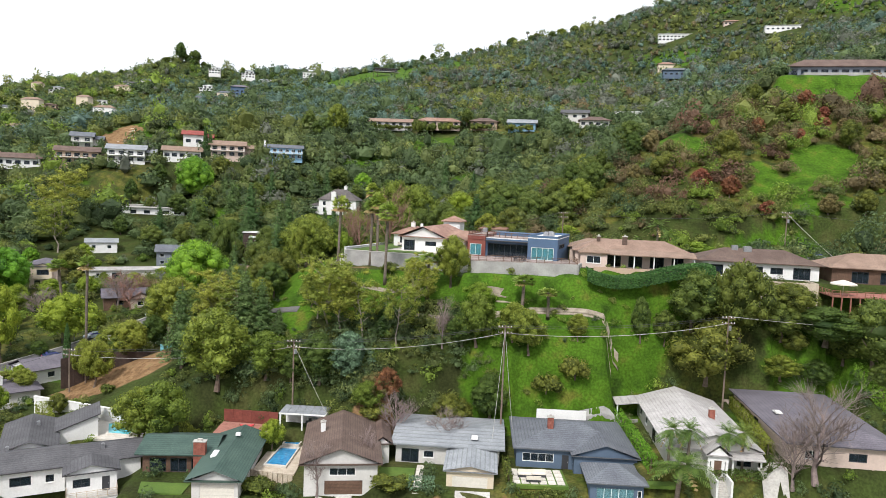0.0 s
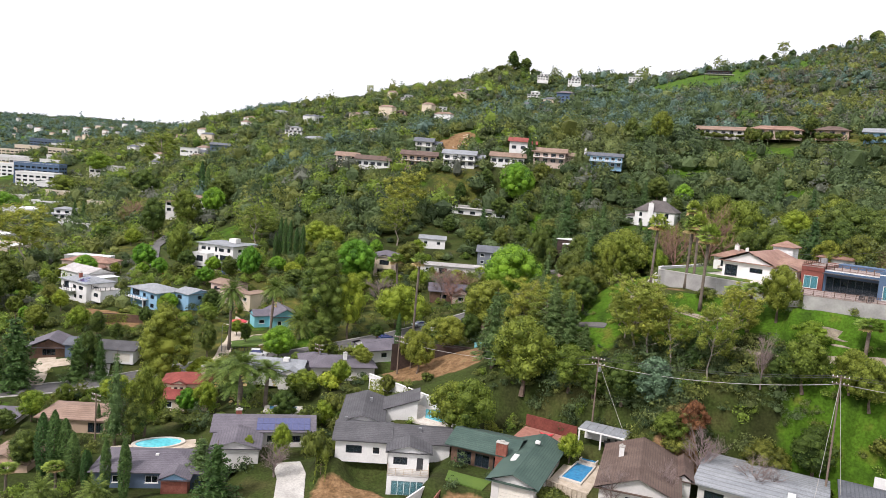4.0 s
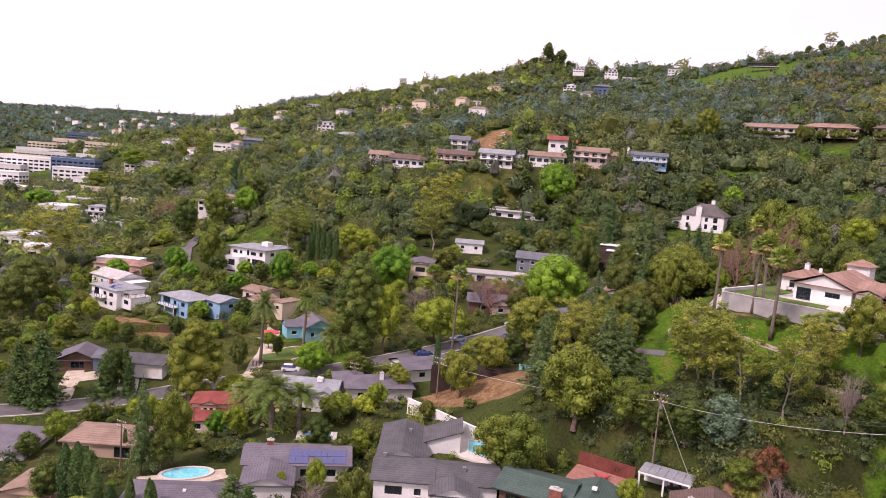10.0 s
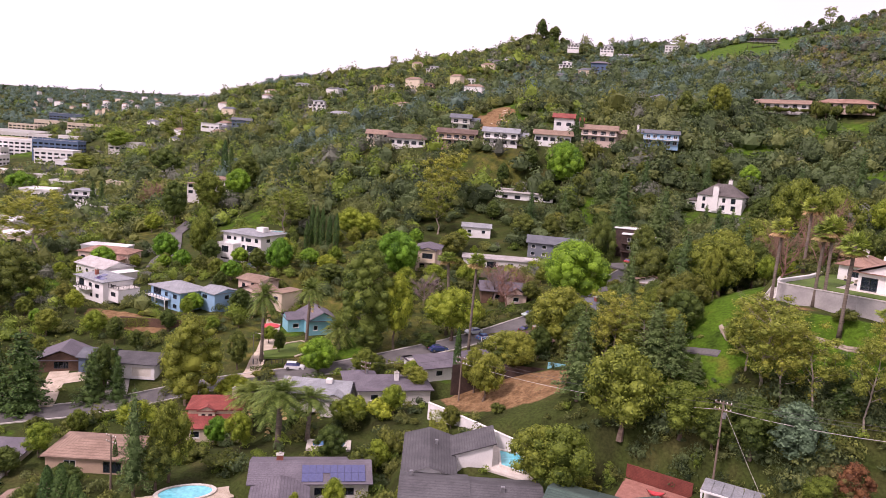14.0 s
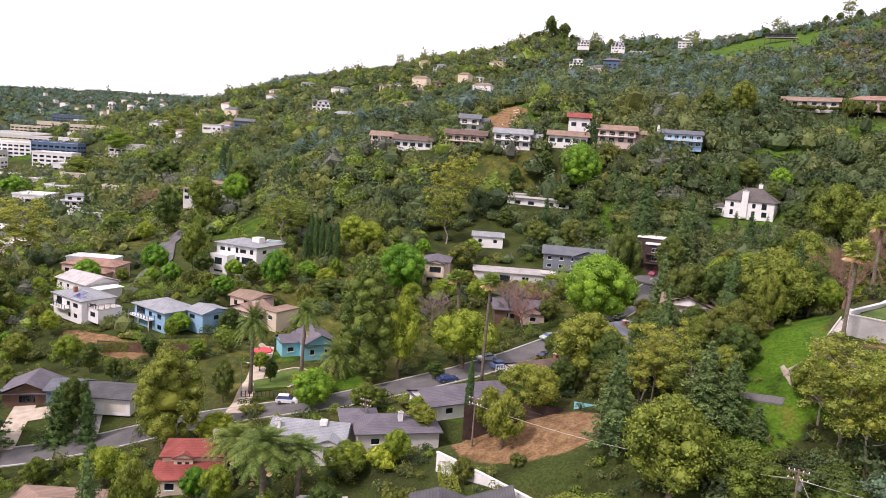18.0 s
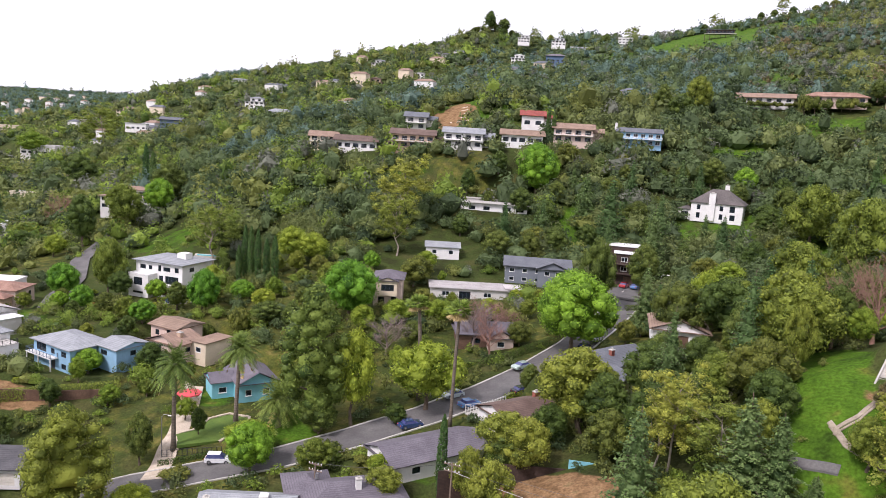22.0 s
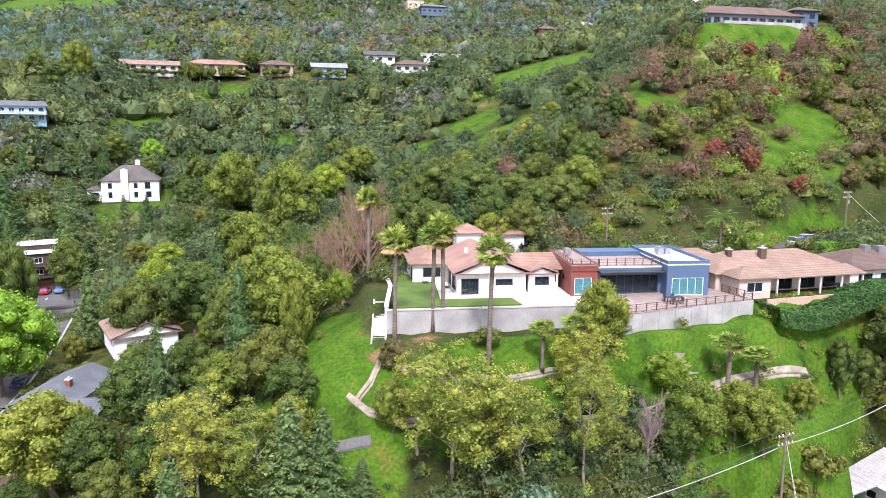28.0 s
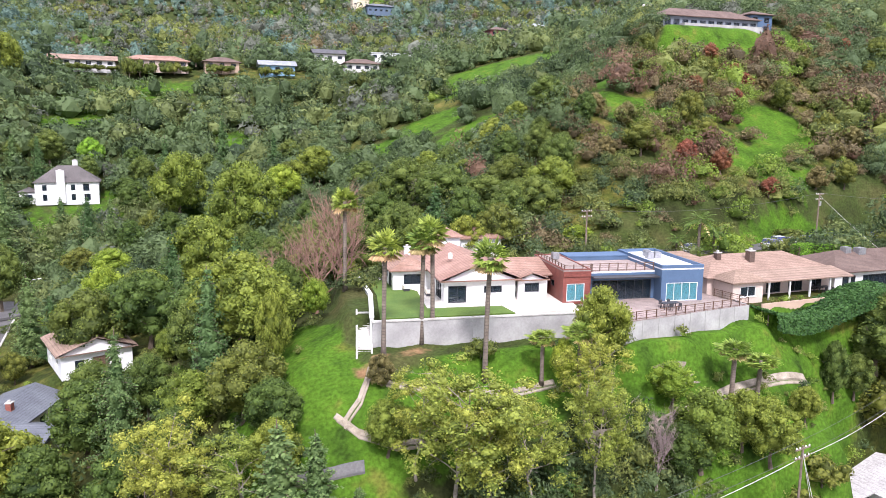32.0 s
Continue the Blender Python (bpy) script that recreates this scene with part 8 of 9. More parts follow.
slab("pool_deck", [(-27, 103.6), (-20.6, 103.0), (-20.6, 117), (-26.4, 117.4)], -42.98, M["stone_path"], "paved pool surround", "patio", thick=2)
pool([(-89.6, 116.4), (-84.1, 119.6), (-82.9, 117.4), (-88.0, 114.3)], -48.0, "deep_water", "long narrow blue pool with pale deck")
slab("pool_deck", [(-90.4, 116.6), (-83.9, 120.6), (-81.8, 117.2), (-88.2, 113.2)], -48.1, M["paver"], "pale pool surround", "patio", thick=2)
pool([(-96.5 + 4.6 * math.cos(a) * math.cos(0.85) - 2.6 * math.sin(a) * math.sin(0.85), 94.6 + 4.6 * math.cos(a) * math.sin(0.85) + 2.6 * math.sin(a) * math.cos(0.85)) for a in np.linspace(0, 6.283, 25)[:-1]],
     -50.6, "water", "oval turquoise pool with pale rim")
slab("pool_deck", [(-102, 89), (-92.5, 100.5), (-90, 98), (-95.5, 86.5)], -50.75, M["stone_path"], "paved surround of an oval pool", "patio", thick=2)
pool([(-30.5, 114.6), (-27.4, 114.5), (-27.3, 116.3), (-30.4, 116.4)], -41.5, "deep_water", "narrow dark lap pool in a red terrace")
pool([(-200, 236), (-192, 240), (-190, 236.5), (-198, 233)], ground_z(-195, 236) + 0.4, "water", "turquoise pool on a far terrace")

pav = thing("garden_pavilion", Matrix.Translation((-21.8, 117.0, -40.6)) @ Matrix.Rotation(radians(-3), 4, "Z"), "white-framed garden pavilion with translucent slatted roof", "pavilion")
for px in (-3.6, 0, 3.6):
    for py in (-2, 2):
        part("post", boxes((px - 0.12, py - 0.12, 0, px + 0.12, py + 0.12, 2.6)), M["trim"], pav)
part("beam", boxes((-3.8, -2.2, 2.6, 3.8, -1.95, 2.85), (-3.8, 1.95, 2.6, 3.8, 2.2, 2.85), (-3.8, -1.95, 2.6, -3.55, 1.95, 2.85), (3.55, -1.95, 2.6, 3.8, 1.95, 2.85)), M["trim"], pav)
for k in range(6):
    part("roof_panel", boxes((-3.75 + 1.26 * k, -2.1, 2.86, -3.75 + 1.26 * k + 1.2, 2.1, 2.92)), M["roof_pale"], pav)
part("back_wall", boxes((-3.5, 1.9, 0, 3.5, 2.0, 2.2)), M["pale"], pav)
perg = thing("pergola", Matrix.Translation((-84.5, 206.5, ground_z(-84.5, 206.5))) @ Matrix.Rotation(radians(28), 4, "Z"), "white garden pergola by a house", "pergola")
for px in (-2.5, 2.5):
    for py in (-1.5, 1.5):
        part("post", boxes((px - 0.1, py - 0.1, -0.3, px + 0.1, py + 0.1, 2.5)), M["trim"], perg)
for k in range(8):
    part("rafter", boxes((-2.9 + 0.8 * k, -2, 2.5, -2.8 + 0.8 * k, 2, 2.65)), M["trim"], perg)
ham = thing("hammock_chair", pose(-31.5, 117.5, -41.6, 0, 0, 10), "red curved hammock seat on a terrace", "hammock")
v, f = tube([(-1.3, 0, 0.9), (-0.9, 0, 0.35), (0, 0, 0.1), (0.9, 0, 0.35), (1.3, 0, 0.9)], 0.07, 6)
piece("frame", mesh_of("hammock_frame", v, f, M["redboards"]), ham)
v, f = tube([(-1.1, 0, 0.8), (-0.5, 0, 0.5), (0, 0, 0.42), (0.5, 0, 0.5), (1.1, 0, 0.8)], [0.08, 0.3, 0.35, 0.3, 0.08], 8)
piece("cloth", mesh_of("hammock_cloth", v, f, M["red_cloth"]), ham)

# ---- poles and cables ----
POLES = {}


def utility_pole(key, x, y, top, drum=True, tilt=0):
    z = ground_z(x, y)
    ob = thing("utility_pole", pose(x, y, z, 0, 0, tilt), "weathered wooden utility pole with crossarm and cables", "pole", "utility poles")
    v, f = tube([(0, 0, -0.3), (0, 0, top - z)], [0.17, 0.11], 8)
    piece("shaft", mesh_of("pole_shaft", v, f, M["pole"]), ob)
    for d in (0.35, 1.3):
        part("crossarm", boxes((-1.1, -0.06, top - z - d, 1.1, 0.06, top - z - d + 0.14)), M["pole"], ob)
        for px in (-1.0, -0.45, 0.45, 1.0):
            part("insulator", boxes((px - 0.05, -0.05, top - z - d + 0.14, px + 0.05, 0.05, top - z - d + 0.32)), M["trim"], ob)
    if drum:
        v, f = tube([(0.3, 0, top - z - 2.4), (0.3, 0, top - z - 1.6)], 0.26, 10)
        piece("transformer", mesh_of("pole_drum", v, f, M["steel"]), ob)
    POLES[key] = (x, y, top)


def cable(a, b, sag, label="thin dark overhead cable between poles", da=0.0, db=0.0, mat="wire", r=0.022):
    a, b = np.array(a, float) + [0, 0, da], np.array(b, float) + [0, 0, db]
    t = np.linspace(0, 1, 18)[:, None]
    p = a + (b - a) * t
    p[:, 2] -= (4 * sag * t * (1 - t))[:, 0]
    v, f = tube(p, r, 4)
    tagged(new("overhead_cable", mesh_of("cable", v, f, M[mat])), label, "cable", "overhead cables")


utility_pole("a", -24.6, 120.2, -26.8)
utility_pole("b", 10.4, 115.2, -22.0, False)
utility_pole("r", 48.6, 121.0, -20.0)
utility_pole("w", -70.5, 135.5, -33.6, False)
utility_pole("l", -92.3, 137.6, -39.6)
utility_pole("thin", -107.5, 90.2, -42.6, False)
utility_pole("ridge", 74.1, 156.5, -2.4)
utility_pole("ridge2", 27.5, 167.5, -4.6, False)
for a, b in (("w", "a"), ("a", "b"), ("b", "r")):
    for side in (-0.9, 0.9):
        cable(tuple(np.add(POLES[a], (side * 0.3, side, -0.1))), tuple(np.add(POLES[b], (side * 0.3, side, -0.1))), 0.9)
    cable(POLES[a], POLES[b], 1.3, "pale thick overhead cable", -1.2, -1.2, "concrete", 0.04)
cable(POLES["w"], POLES["l"], 0.8)
cable(POLES["r"], (110, 124, -18), 1.2)
cable(POLES["r"], (110, 122, -19.5), 1.4, mat="concrete", r=0.04)
cable(POLES["ridge"], (140, 150, -4), 1.5)
cable(POLES["ridge"], POLES["ridge2"], 1.5)
cable(POLES["ridge"], (84, 148, -14), 0.4, "pale slanting guy cable", -0.4, 0, "concrete", 0.04)
cable(POLES["ridge2"], (3, 166, -9), 0.8, "pale service cable to a house")
cable(POLES["a"], (-17, 112.5, -38), 0.2, "pale slanting guy cable", -0.6, 0, "concrete", 0.03)
cable(POLES["b"], (8.5, 108, -39), 0.2, "pale slanting guy cable", -0.6, 0, "concrete", 0.03)
cable(POLES["b"], (12, 112, -38), 0.2, "pale slanting guy cable", -0.6, 0, "concrete", 0.03)
def street_lamp(x, y, h=7):
    ob = thing("street_lamp", pose(x, y, ground_z(x, y)), "slim grey street lamp by the lane", "lamp", "street lamps")
    v, f = tube([(0, 0, -0.2), (0, 0, h), (0.5, 0, h + 0.5), (1.5, 0, h + 0.6)], [0.09, 0.07, 0.05, 0.04], 6)
    piece("post", mesh_of("lamp_post", v, f, M["steel"]), ob)
    part("head", boxes((1.4, -0.12, h + 0.5, 2.0, 0.12, h + 0.62)), M["trim"], ob)


for x, y in ((-55, 238), (-90.5, 176), (-126, 143), (-57, 212)):
    street_lamp(x, y)


# ---- cars ----
CAR_PAINT = {k: surface(k + "_car_paint", tuple(0.9 * v for v in c), c, 2, 0.25, 0, coat=0.8) for k, c in
             {"white": (0.75, 0.76, 0.77), "blue": (0.1, 0.22, 0.45), "silver": (0.45, 0.52, 0.54), "black": (0.015, 0.016, 0.02), "red": (0.4, 0.02, 0.025), "navy": (0.03, 0.06, 0.16), "green": (0.35, 0.45, 0.4)}.items()}


def car(x, y, yaw, colour, suv=False, z=None):
    z = ground_z(x, y) + 0.1 if z is None else z
    ob = thing("car", pose(x, y, z, 0, 0, yaw), "parked %s %s beside the kerb" % (colour, "sport-utility car" if suv else "saloon car"), "car", "parked cars")
    hgt = 1.65 if suv else 1.42
    side = [(-2.25, 0.4), (-2.2, 0.85), (-1.95, 0.98), (1.15, 0.98), (2.05, 0.82), (2.25, 0.6), (2.22, 0.35)]
    bm = bmesh.new()
    rings = []
    for py, k in ((-0.9, 0.97), (-0.8, 1.0), (0.8, 1.0), (0.9, 0.97)):
        rings.append([bm.verts.new((px * k, py, 0.3 + (pz - 0.3) * k)) for px, pz in side + [(2.1, 0.22), (-2.1, 0.22)]])
    for a, b in zip(rings, rings[1:]):
        for i in range(len(a)):
            j = (i + 1) % len(a)
            bm.faces.new([a[i], b[i], b[j], a[j]])
    bm.faces.new(rings[0][::-1]), bm.faces.new(rings[-1])
    bmesh.ops.recalc_face_normals(bm, faces=bm.faces)
    body = part("body", bm, CAR_PAINT[colour], ob)
    back = -2.05 if suv else -1.55
    cab = [(back, 0.97), (back + 0.35, hgt - 0.05), (0.3, hgt - 0.05), (1.15, 0.97)]
    bm = bmesh.new()
    l = [bm.verts.new((px, -0.84 if pz < 1 else -0.68, pz)) for px, pz in cab]
    r = [bm.verts.new((px, 0.84 if pz < 1 else 0.68, pz)) for px, pz in cab]
    for i in range(4):
        j = (i + 1) % 4
        bm.faces.new([l[i], r[i], r[j], l[j]])
    bm.faces.new(l[::-1]), bm.faces.new(r)
    bmesh.ops.recalc_face_normals(bm, faces=bm.faces)
    part("cabin_glass", bm, M["solar"], ob, "dark tinted car windows")
    part("car_roof", boxes((back + 0.3, -0.7, hgt - 0.05, 0.35, 0.7, hgt)), CAR_PAINT[colour], ob)
    for px in (-1.4, 1.38):
        for py in (-0.86, 0.86):
            v, f = tube([(px, py - 0.1, 0.33), (px, py + 0.1, 0.33)], 0.33, 14)
            w = piece("wheel", mesh_of("tyre", v, f, M["black"]), ob)
            v, f = tube([(px, py - 0.115, 0.33), (px, py + 0.115, 0.33)], 0.18, 10)
            piece("rim", mesh_of("rim", v, f, M["steel"]), w)
    for py in (-0.6, 0.6):
        part("headlight", boxes((2.17, py - 0.16, 0.62, 2.24, py + 0.16, 0.74)), M["trim"], ob)
        part("tail_light", boxes((-2.26, py - 0.16, 0.68, -2.2, py + 0.16, 0.8)), M["red_cloth"], ob)


def along_lane(i, f, off):
    (ax, ay, _), (bx, by, _) = LANE[i], LANE[i + 1]
    d = math.hypot(bx - ax, by - ay)
    return ax + (bx - ax) * f - (by - ay) / d * off, ay + (by - ay) * f + (bx - ax) / d * off, math.degrees(math.atan2(by - ay, bx - ax))


car(*along_lane(7, 0.28, 2.5)[:2], 28, "white", True)
for i, f, off, colour in ((10, 0.55, -2.5, "blue"), (11, 0.9, 2.6, "green"), (12, 0.3, -2.6, "black"), (10, 0.55, 2.7, "silver"), (13, 0.0, -2.6, "navy"), (13, 0.35, -2.6, "white"), (9, 0.7, -2.6, "navy")):
    x, y, yaw = along_lane(i, f, off)
    car(x, y, yaw + (0 if off < 0 else 180), colour)
car(-73.8, 181.0, 60, "black", z=ground_z(-73.8, 181))
car(-65.5, 252, 80, "red", z=-28.85)
car(-62.5, 252, 82, "blue", z=-28.85)
for x, colour in ((20, "white"), (66, "white"), (72, "white"), (84, "silver"), (1, "navy"), (96, "white")):
    car(x, 165.5 - 0.09 * x, -8, colour, True)
car(-181, 205.5, 60, "navy")
car(-214, 197, 60, "white", True)
car(-203, 196, 40, "red")
car(-150, 122.5, 35, "silver")
car(48.2, 163.0, -6, "white")
car(70.5, 161.2, -4, "white", True)
car(78.0, 160.6, -4, "silver")
car(17.0, 177.0, 15, "black", True)


# ---- hedges ----
def hedge(line, h, w, leaf, label, name="hedge"):
    ob = thing(name, pose(0, 0, 0), label, "hedge")
    rng = np.random.default_rng(int(abs(line[0][0] * 10 + line[0][1])))
    place, nrm = [], []
    for (ax, ay), (bx, by) in zip(line, line[1:]):
        run = math.hypot(bx - ax, by - ay)
        n = int(run * (2 * h + w) * (80 if leaf == "ivy" else 42))
        t = rng.random(n)
        u = rng.random(n) * (2 * h + w)
        off = np.where(u < h, -w / 2, np.where(u < h + w, u - h - w / 2, w / 2)) + rng.normal(size=n) * 0.06
        z = np.where(u < h, u, np.where(u < h + w, h, 2 * h + w - u)) + rng.normal(size=n) * 0.06
        x, y = ax + (bx - ax) * t, ay + (by - ay) * t
        sx, sy = -(by - ay) / run, (bx - ax) / run
        g = land(x, y)
        place.append(np.c_[x + sx * off, y + sy * off, g + z])
        k = np.where(u < h, -1, np.where(u < h + w, 0, 1))
        nrm.append(np.c_[sx * k, sy * k, np.where(k == 0, 1, 0.3)] + rng.normal(size=(n, 3)) * 0.5)
    place, nrm = np.concatenate(place), np.concatenate(nrm)
    piece("foliage", quads_mesh("hedge_leaves", sprays(rng, place, nrm, (0.19 if leaf == "ivy" else 0.13) * rng.uniform(0.6, 1.3, len(place))), M[leaf]), ob)
    bm = bmesh.new()
    for (ax, ay), (bx, by) in zip(line, line[1:]):
        run = math.hypot(bx - ax, by - ay)
        n = max(1, int(run / 2))
        for k in range(n):
            px, py = ax + (bx - ax) * (k + 0.5) / n, ay + (by - ay) * (k + 0.5) / n
            g = ground_z(px, py)
            box(bm, px - 0.06, py - 0.06, g - 0.2, px + 0.06, py + 0.06, g + h * 0.8)
    part("stems", bm, M["trunk"], ob)


HEDGES = [
    ([(-88.5, 188.5), (-80, 196), (-74, 205)], 1.5, 1.2, "dark"), ([(-177, 137), (-165, 146), (-150, 157)], 2.2, 1.6, "olive"), ([(30.2, 98), (30.6, 120)], 2.2, 1.2, "bright"), ([(11.0, 96.6), (18.0, 96.6)], 1.0, 0.9, "oak"),
    ([(10.4, 98), (10.4, 106)], 1.3, 0.8, "oak"), ([(-8.8, 98), (-8.6, 105), (-8.0, 108)], 1.5, 1.0, "olive"), ([(-9, 97.6), (-3, 97.6)], 1.1, 0.9, "olive"), ([(47.2, 100), (51.6, 124)], 2.0, 1.2, "olive"),
    ([(76, 103), (72, 122)], 2.4, 2.4, "bright"), ([(82, 104), (79, 124)], 2.0, 1.6, "oak"), ([(26.5, 132.4), (38, 130.9), (50, 129.2)], 2.0, 5.2, "ivy"), ([(-62, 230), (-56, 233)], 1.2, 1.2, "dark"),
    ([(-76, 177.5), (-73.5, 180)], 1.0, 0.9, "lime"), ([(-65, 108), (-63, 98), (-60, 92)], 2.0, 1.6, "olive"), ([(-43, 120), (-39, 114)], 2.0, 1.4, "olive"), ([(-66, 120), (-71, 127)], 2.4, 2.0, "olive"),
    ([(-125, 141), (-117.5, 147)], 0.9, 0.7, "dark"), ([(-137, 104), (-133, 112)], 1.2, 0.9, "lime"), ([(-186, 205), (-176, 209)], 1.0, 2.0, "lime"), ([(-3.6, 97), (0.0, 97)], 1.6, 1.4, "blue"),
    ([(60, 151), (100, 147)], 2.4, 2.0, "bright"), ([(-132, 122), (-134, 128)], 1.4, 1.2, "oak"), ([(11, 95), (17, 94)], 0.9, 1.6, "oak"), ([(38, 97.5), (47, 97)], 1.0, 1.8, "dark"),
]
for line, hh, ww, leaf in HEDGES:
    hedge(line, hh, ww, leaf, {"bright": "clipped bright green garden hedge", "lime": "yellow-green clipped garden hedge", "dark": "dense dark green hedge of ivy and shrubs", "ivy": "wide bank of green ivy below the veranda"}.get(leaf, "leafy green hedge between plots"))


# ---- the town in the valley to the west ----
TOWN = [(-591, 425, 30, 32, 12, "white", -38), (-624, 450, 30, 40, 16, "slateblue", -36), (-690, 452, 32, 46, 15, "white", -38), (-1010, 738, 40, 44, 14, "navy", -9), (-843, 646, 40, 44, 9, "cream", -16), (-655, 492, 32, 30, 12, "white", -34),
        (-560, 470, 30, 26, 7, "pale", -34), (-740, 520, 34, 34, 12, "pale", -32), (-520, 390, 30, 24, 6, "white", -42), (-470, 360, 30, 22, 6, "cream", -43), (-900, 690, 40, 40, 8, "white", -12), (-780, 590, 38, 30, 10, "white", -24),
        (-430, 300, 30, 18, 5, "white", -46), (-400, 335, 28, 16, 5, "cream", -44), (-340, 270, 26, 16, 5, "white", -46), (-330, 215, 24, 15, 5, "pale", -48), (-300, 200, 24, 14, 4, "cream", -48), (-960, 640, 40, 36, 8, "cream", -20)]
TOWN += [(-735, 480, 32, 60, 12, "white", -36), (-780, 470, 32, 40, 14, "white", -38), (-700, 430, 32, 34, 10, "pale", -40), (-650, 400, 30, 30, 9, "white", -43), (-830, 545, 34, 70, 7, "cream", -33), (-900, 600, 36, 60, 7, "white", -30),
         (-620, 370, 30, 26, 6, "pale", -45), (-870, 570, 34, 46, 9, "pale", -31), (-960, 690, 38, 60, 7, "cream", -20), (-545, 350, 30, 22, 5, "cream", -44), (-500, 345, 28, 24, 5, "pale", -44), (-455, 335, 28, 18, 5, "white", -44)]
for x, y, yaw, w, hh, wall, z in TOWN:
    z = max(z, ground_z(x, y))
    house("%s town building with flat roof and rows of windows" % {"navy": "dark blue", "slateblue": "blue-grey", "pale": "pale grey"}.get(wall, wall), x, y, yaw,
          [dict(r=(-w / 2, -8, w / 2, 9), z=(0, hh), wall=wall, foot=6, tile="membrane", roof=("flat", 0, 0.3), parapet=0.8, auto=dict(kind="wk", storeys=max(1, int(hh / 3.6)), storey=3.5, sill=1.0, step=4.5, w=3.6, wh=1.7))], z=z, name="building", category="building", group="town buildings")


def main_street():
    """The wide street down the far valley, with lines of parked cars too small to tell apart."""
    line = [(-570, 345), (-640, 392), (-720, 440), (-820, 505), (-930, 575)]
    ribbon("road", line, 16, M["concrete"], "wide pale street between town buildings far down the valley", "road", 0.5, step=12)
    rng = np.random.default_rng(31)
    bm = bmesh.new()
    for k in range(150):
        f, side = rng.random() * 3.98, rng.choice((-1, 1)) * rng.choice((6.2, 12.5))
        (ax, ay), (bx, by) = line[int(f)], line[int(f) + 1]
        x, y = ax + (bx - ax) * (f % 1) - side * 0.55, ay + (by - ay) * (f % 1) + side * 0.83
        z = ground_z(x, y) + 0.6
        box(bm, x - 2, y - 1, z, x + 2, y + 1, z + 0.9, int(rng.integers(3)))
        box(bm, x - 1.1, y - 0.9, z + 0.9, x + 1.0, y + 0.9, z + 1.5, 3)
    me = bpy.data.meshes.new("distant_cars")
    bm.to_mesh(me)
    bm.free()
    for m in ("white", "roof_grey", "pale", "slateblue"):
        me.materials.append(M[m])
    tagged(new("distant_cars", me), "lines of small parked cars along a far street", "cars", kind="stuff")


main_street()


def far_houses():
    """Small far houses strewn over the hills beyond the valley."""
    rng = np.random.default_rng(77)
    bm = bmesh.new()
    for k in range(150):
        if k < 120:
            r, a = rng.uniform(1250, 2900), radians(rng.uniform(112, 146))
        else:
            r, a = rng.uniform(560, 1000), radians(rng.uniform(104, 140))
        x, y = -20 + r * math.cos(a), 10 + r * math.sin(a)
        z = ground_z(x, y) + 14 * noise.noise((x / 90, y / 90, 0.3)) + (6 if k < 120 else 3)
        w, d, h = rng.uniform(8, 17), rng.uniform(7, 10), rng.uniform(3, 6)
        wall, roof = int(rng.integers(0, 3)), 3 + int(rng.integers(0, 2))
        v = box(bm, x - w / 2, y - d / 2, z - 5, x + w / 2, y + d / 2, z + h, wall)
        top = [bm.verts.new((x + sx * (w / 2 + 0.5), y + sy * (d / 2 + 0.5), z + h + 0.01)) for sx, sy in ((-1, -1), (1, -1), (1, 1), (-1, 1))]
        ends = [bm.verts.new((x + sx * w * 0.3, y, z + h + 2.2)) for sx in (-1, 1)]
        for f in ((top[0], top[1], ends[1], ends[0]), (top[2], top[3], ends[0], ends[1]), (top[1], top[2], ends[1]), (top[3], top[0], ends[0])):
            bm.faces.new(f).material_index = roof
    me = bpy.data.meshes.new("distant_houses")
    bm.to_mesh(me)
    bm.free()
    for m in ("white", "cream", "pale", "roof_tan", "roof_blue"):
        me.materials.append(M[m])
    tagged(new("distant_houses", me), "small pale houses strewn over far hills", "houses", kind="stuff")


far_houses()


# ---- the trees, each by its place, height and width ----
for x, y, tall, wide in (
    (-21.0, 144.1, 1.15, 1.12), (-14.9, 146.8, 1.12, 1.15), (-13.5, 146.7, 1.19, 1.15), (-11.1, 139.0, 1.28, 1.24),
    (-16.7, 165.9, 1.13, 1.15), (-5.5, 136.1, 0.51, 1.03), (-2.7, 133.2, 0.7, 1.12), (14.3, 126.7, 0.66, 1.24),
    (18.9, 126.7, 0.45, 1.18), (-98.1, 75.4, 0.38, 1.06), (-104.8, 71.8, 0.41, 1.06),
):
    plant("fan", x, y, tall, wide)
for x, y, tall, wide in (
    (-60.9, 168.6, 1.05, 1.23), (-55.9, 164.5, 1.02, 1.09), (-25.5, 211.7, 2.06, 1.88), (-10.5, 246.0, 2.84, 2.35),
    (-19.6, 278.5, 2.49, 2.21), (18.1, 276.7, 1.55, 1.88), (59.8, 124.4, 0.61, 1.05), (-44.3, 113.3, 1.36, 1.36),
    (-63.3, 146.1, 1.1, 1.11), (-59.2, 162.0, 1.02, 1.09), (-203.2, 203.6, 2.24, 1.43), (-68.8, 138.4, 1.11, 0.71),
    (-101.8, 96.1, 1.71, 0.99), (-87.7, 125.4, 0.75, 0.96), (-47.5, 113.2, 1.21, 1.29), (-82.4, 140.4, 0.64, 0.85),
    (-65.2, 134.4, 1.18, 0.95), (-307.4, 259.2, 1.26, 2.31), (-254.6, 258.6, 2.35, 2.15), (-479.2, 365.5, 2.12, 3.39),
    (-58.1, 389.3, 2.27, 1.81), (-11.8, 116.1, 0.66, 0.83),
):
    plant("olive", x, y, tall, wide)
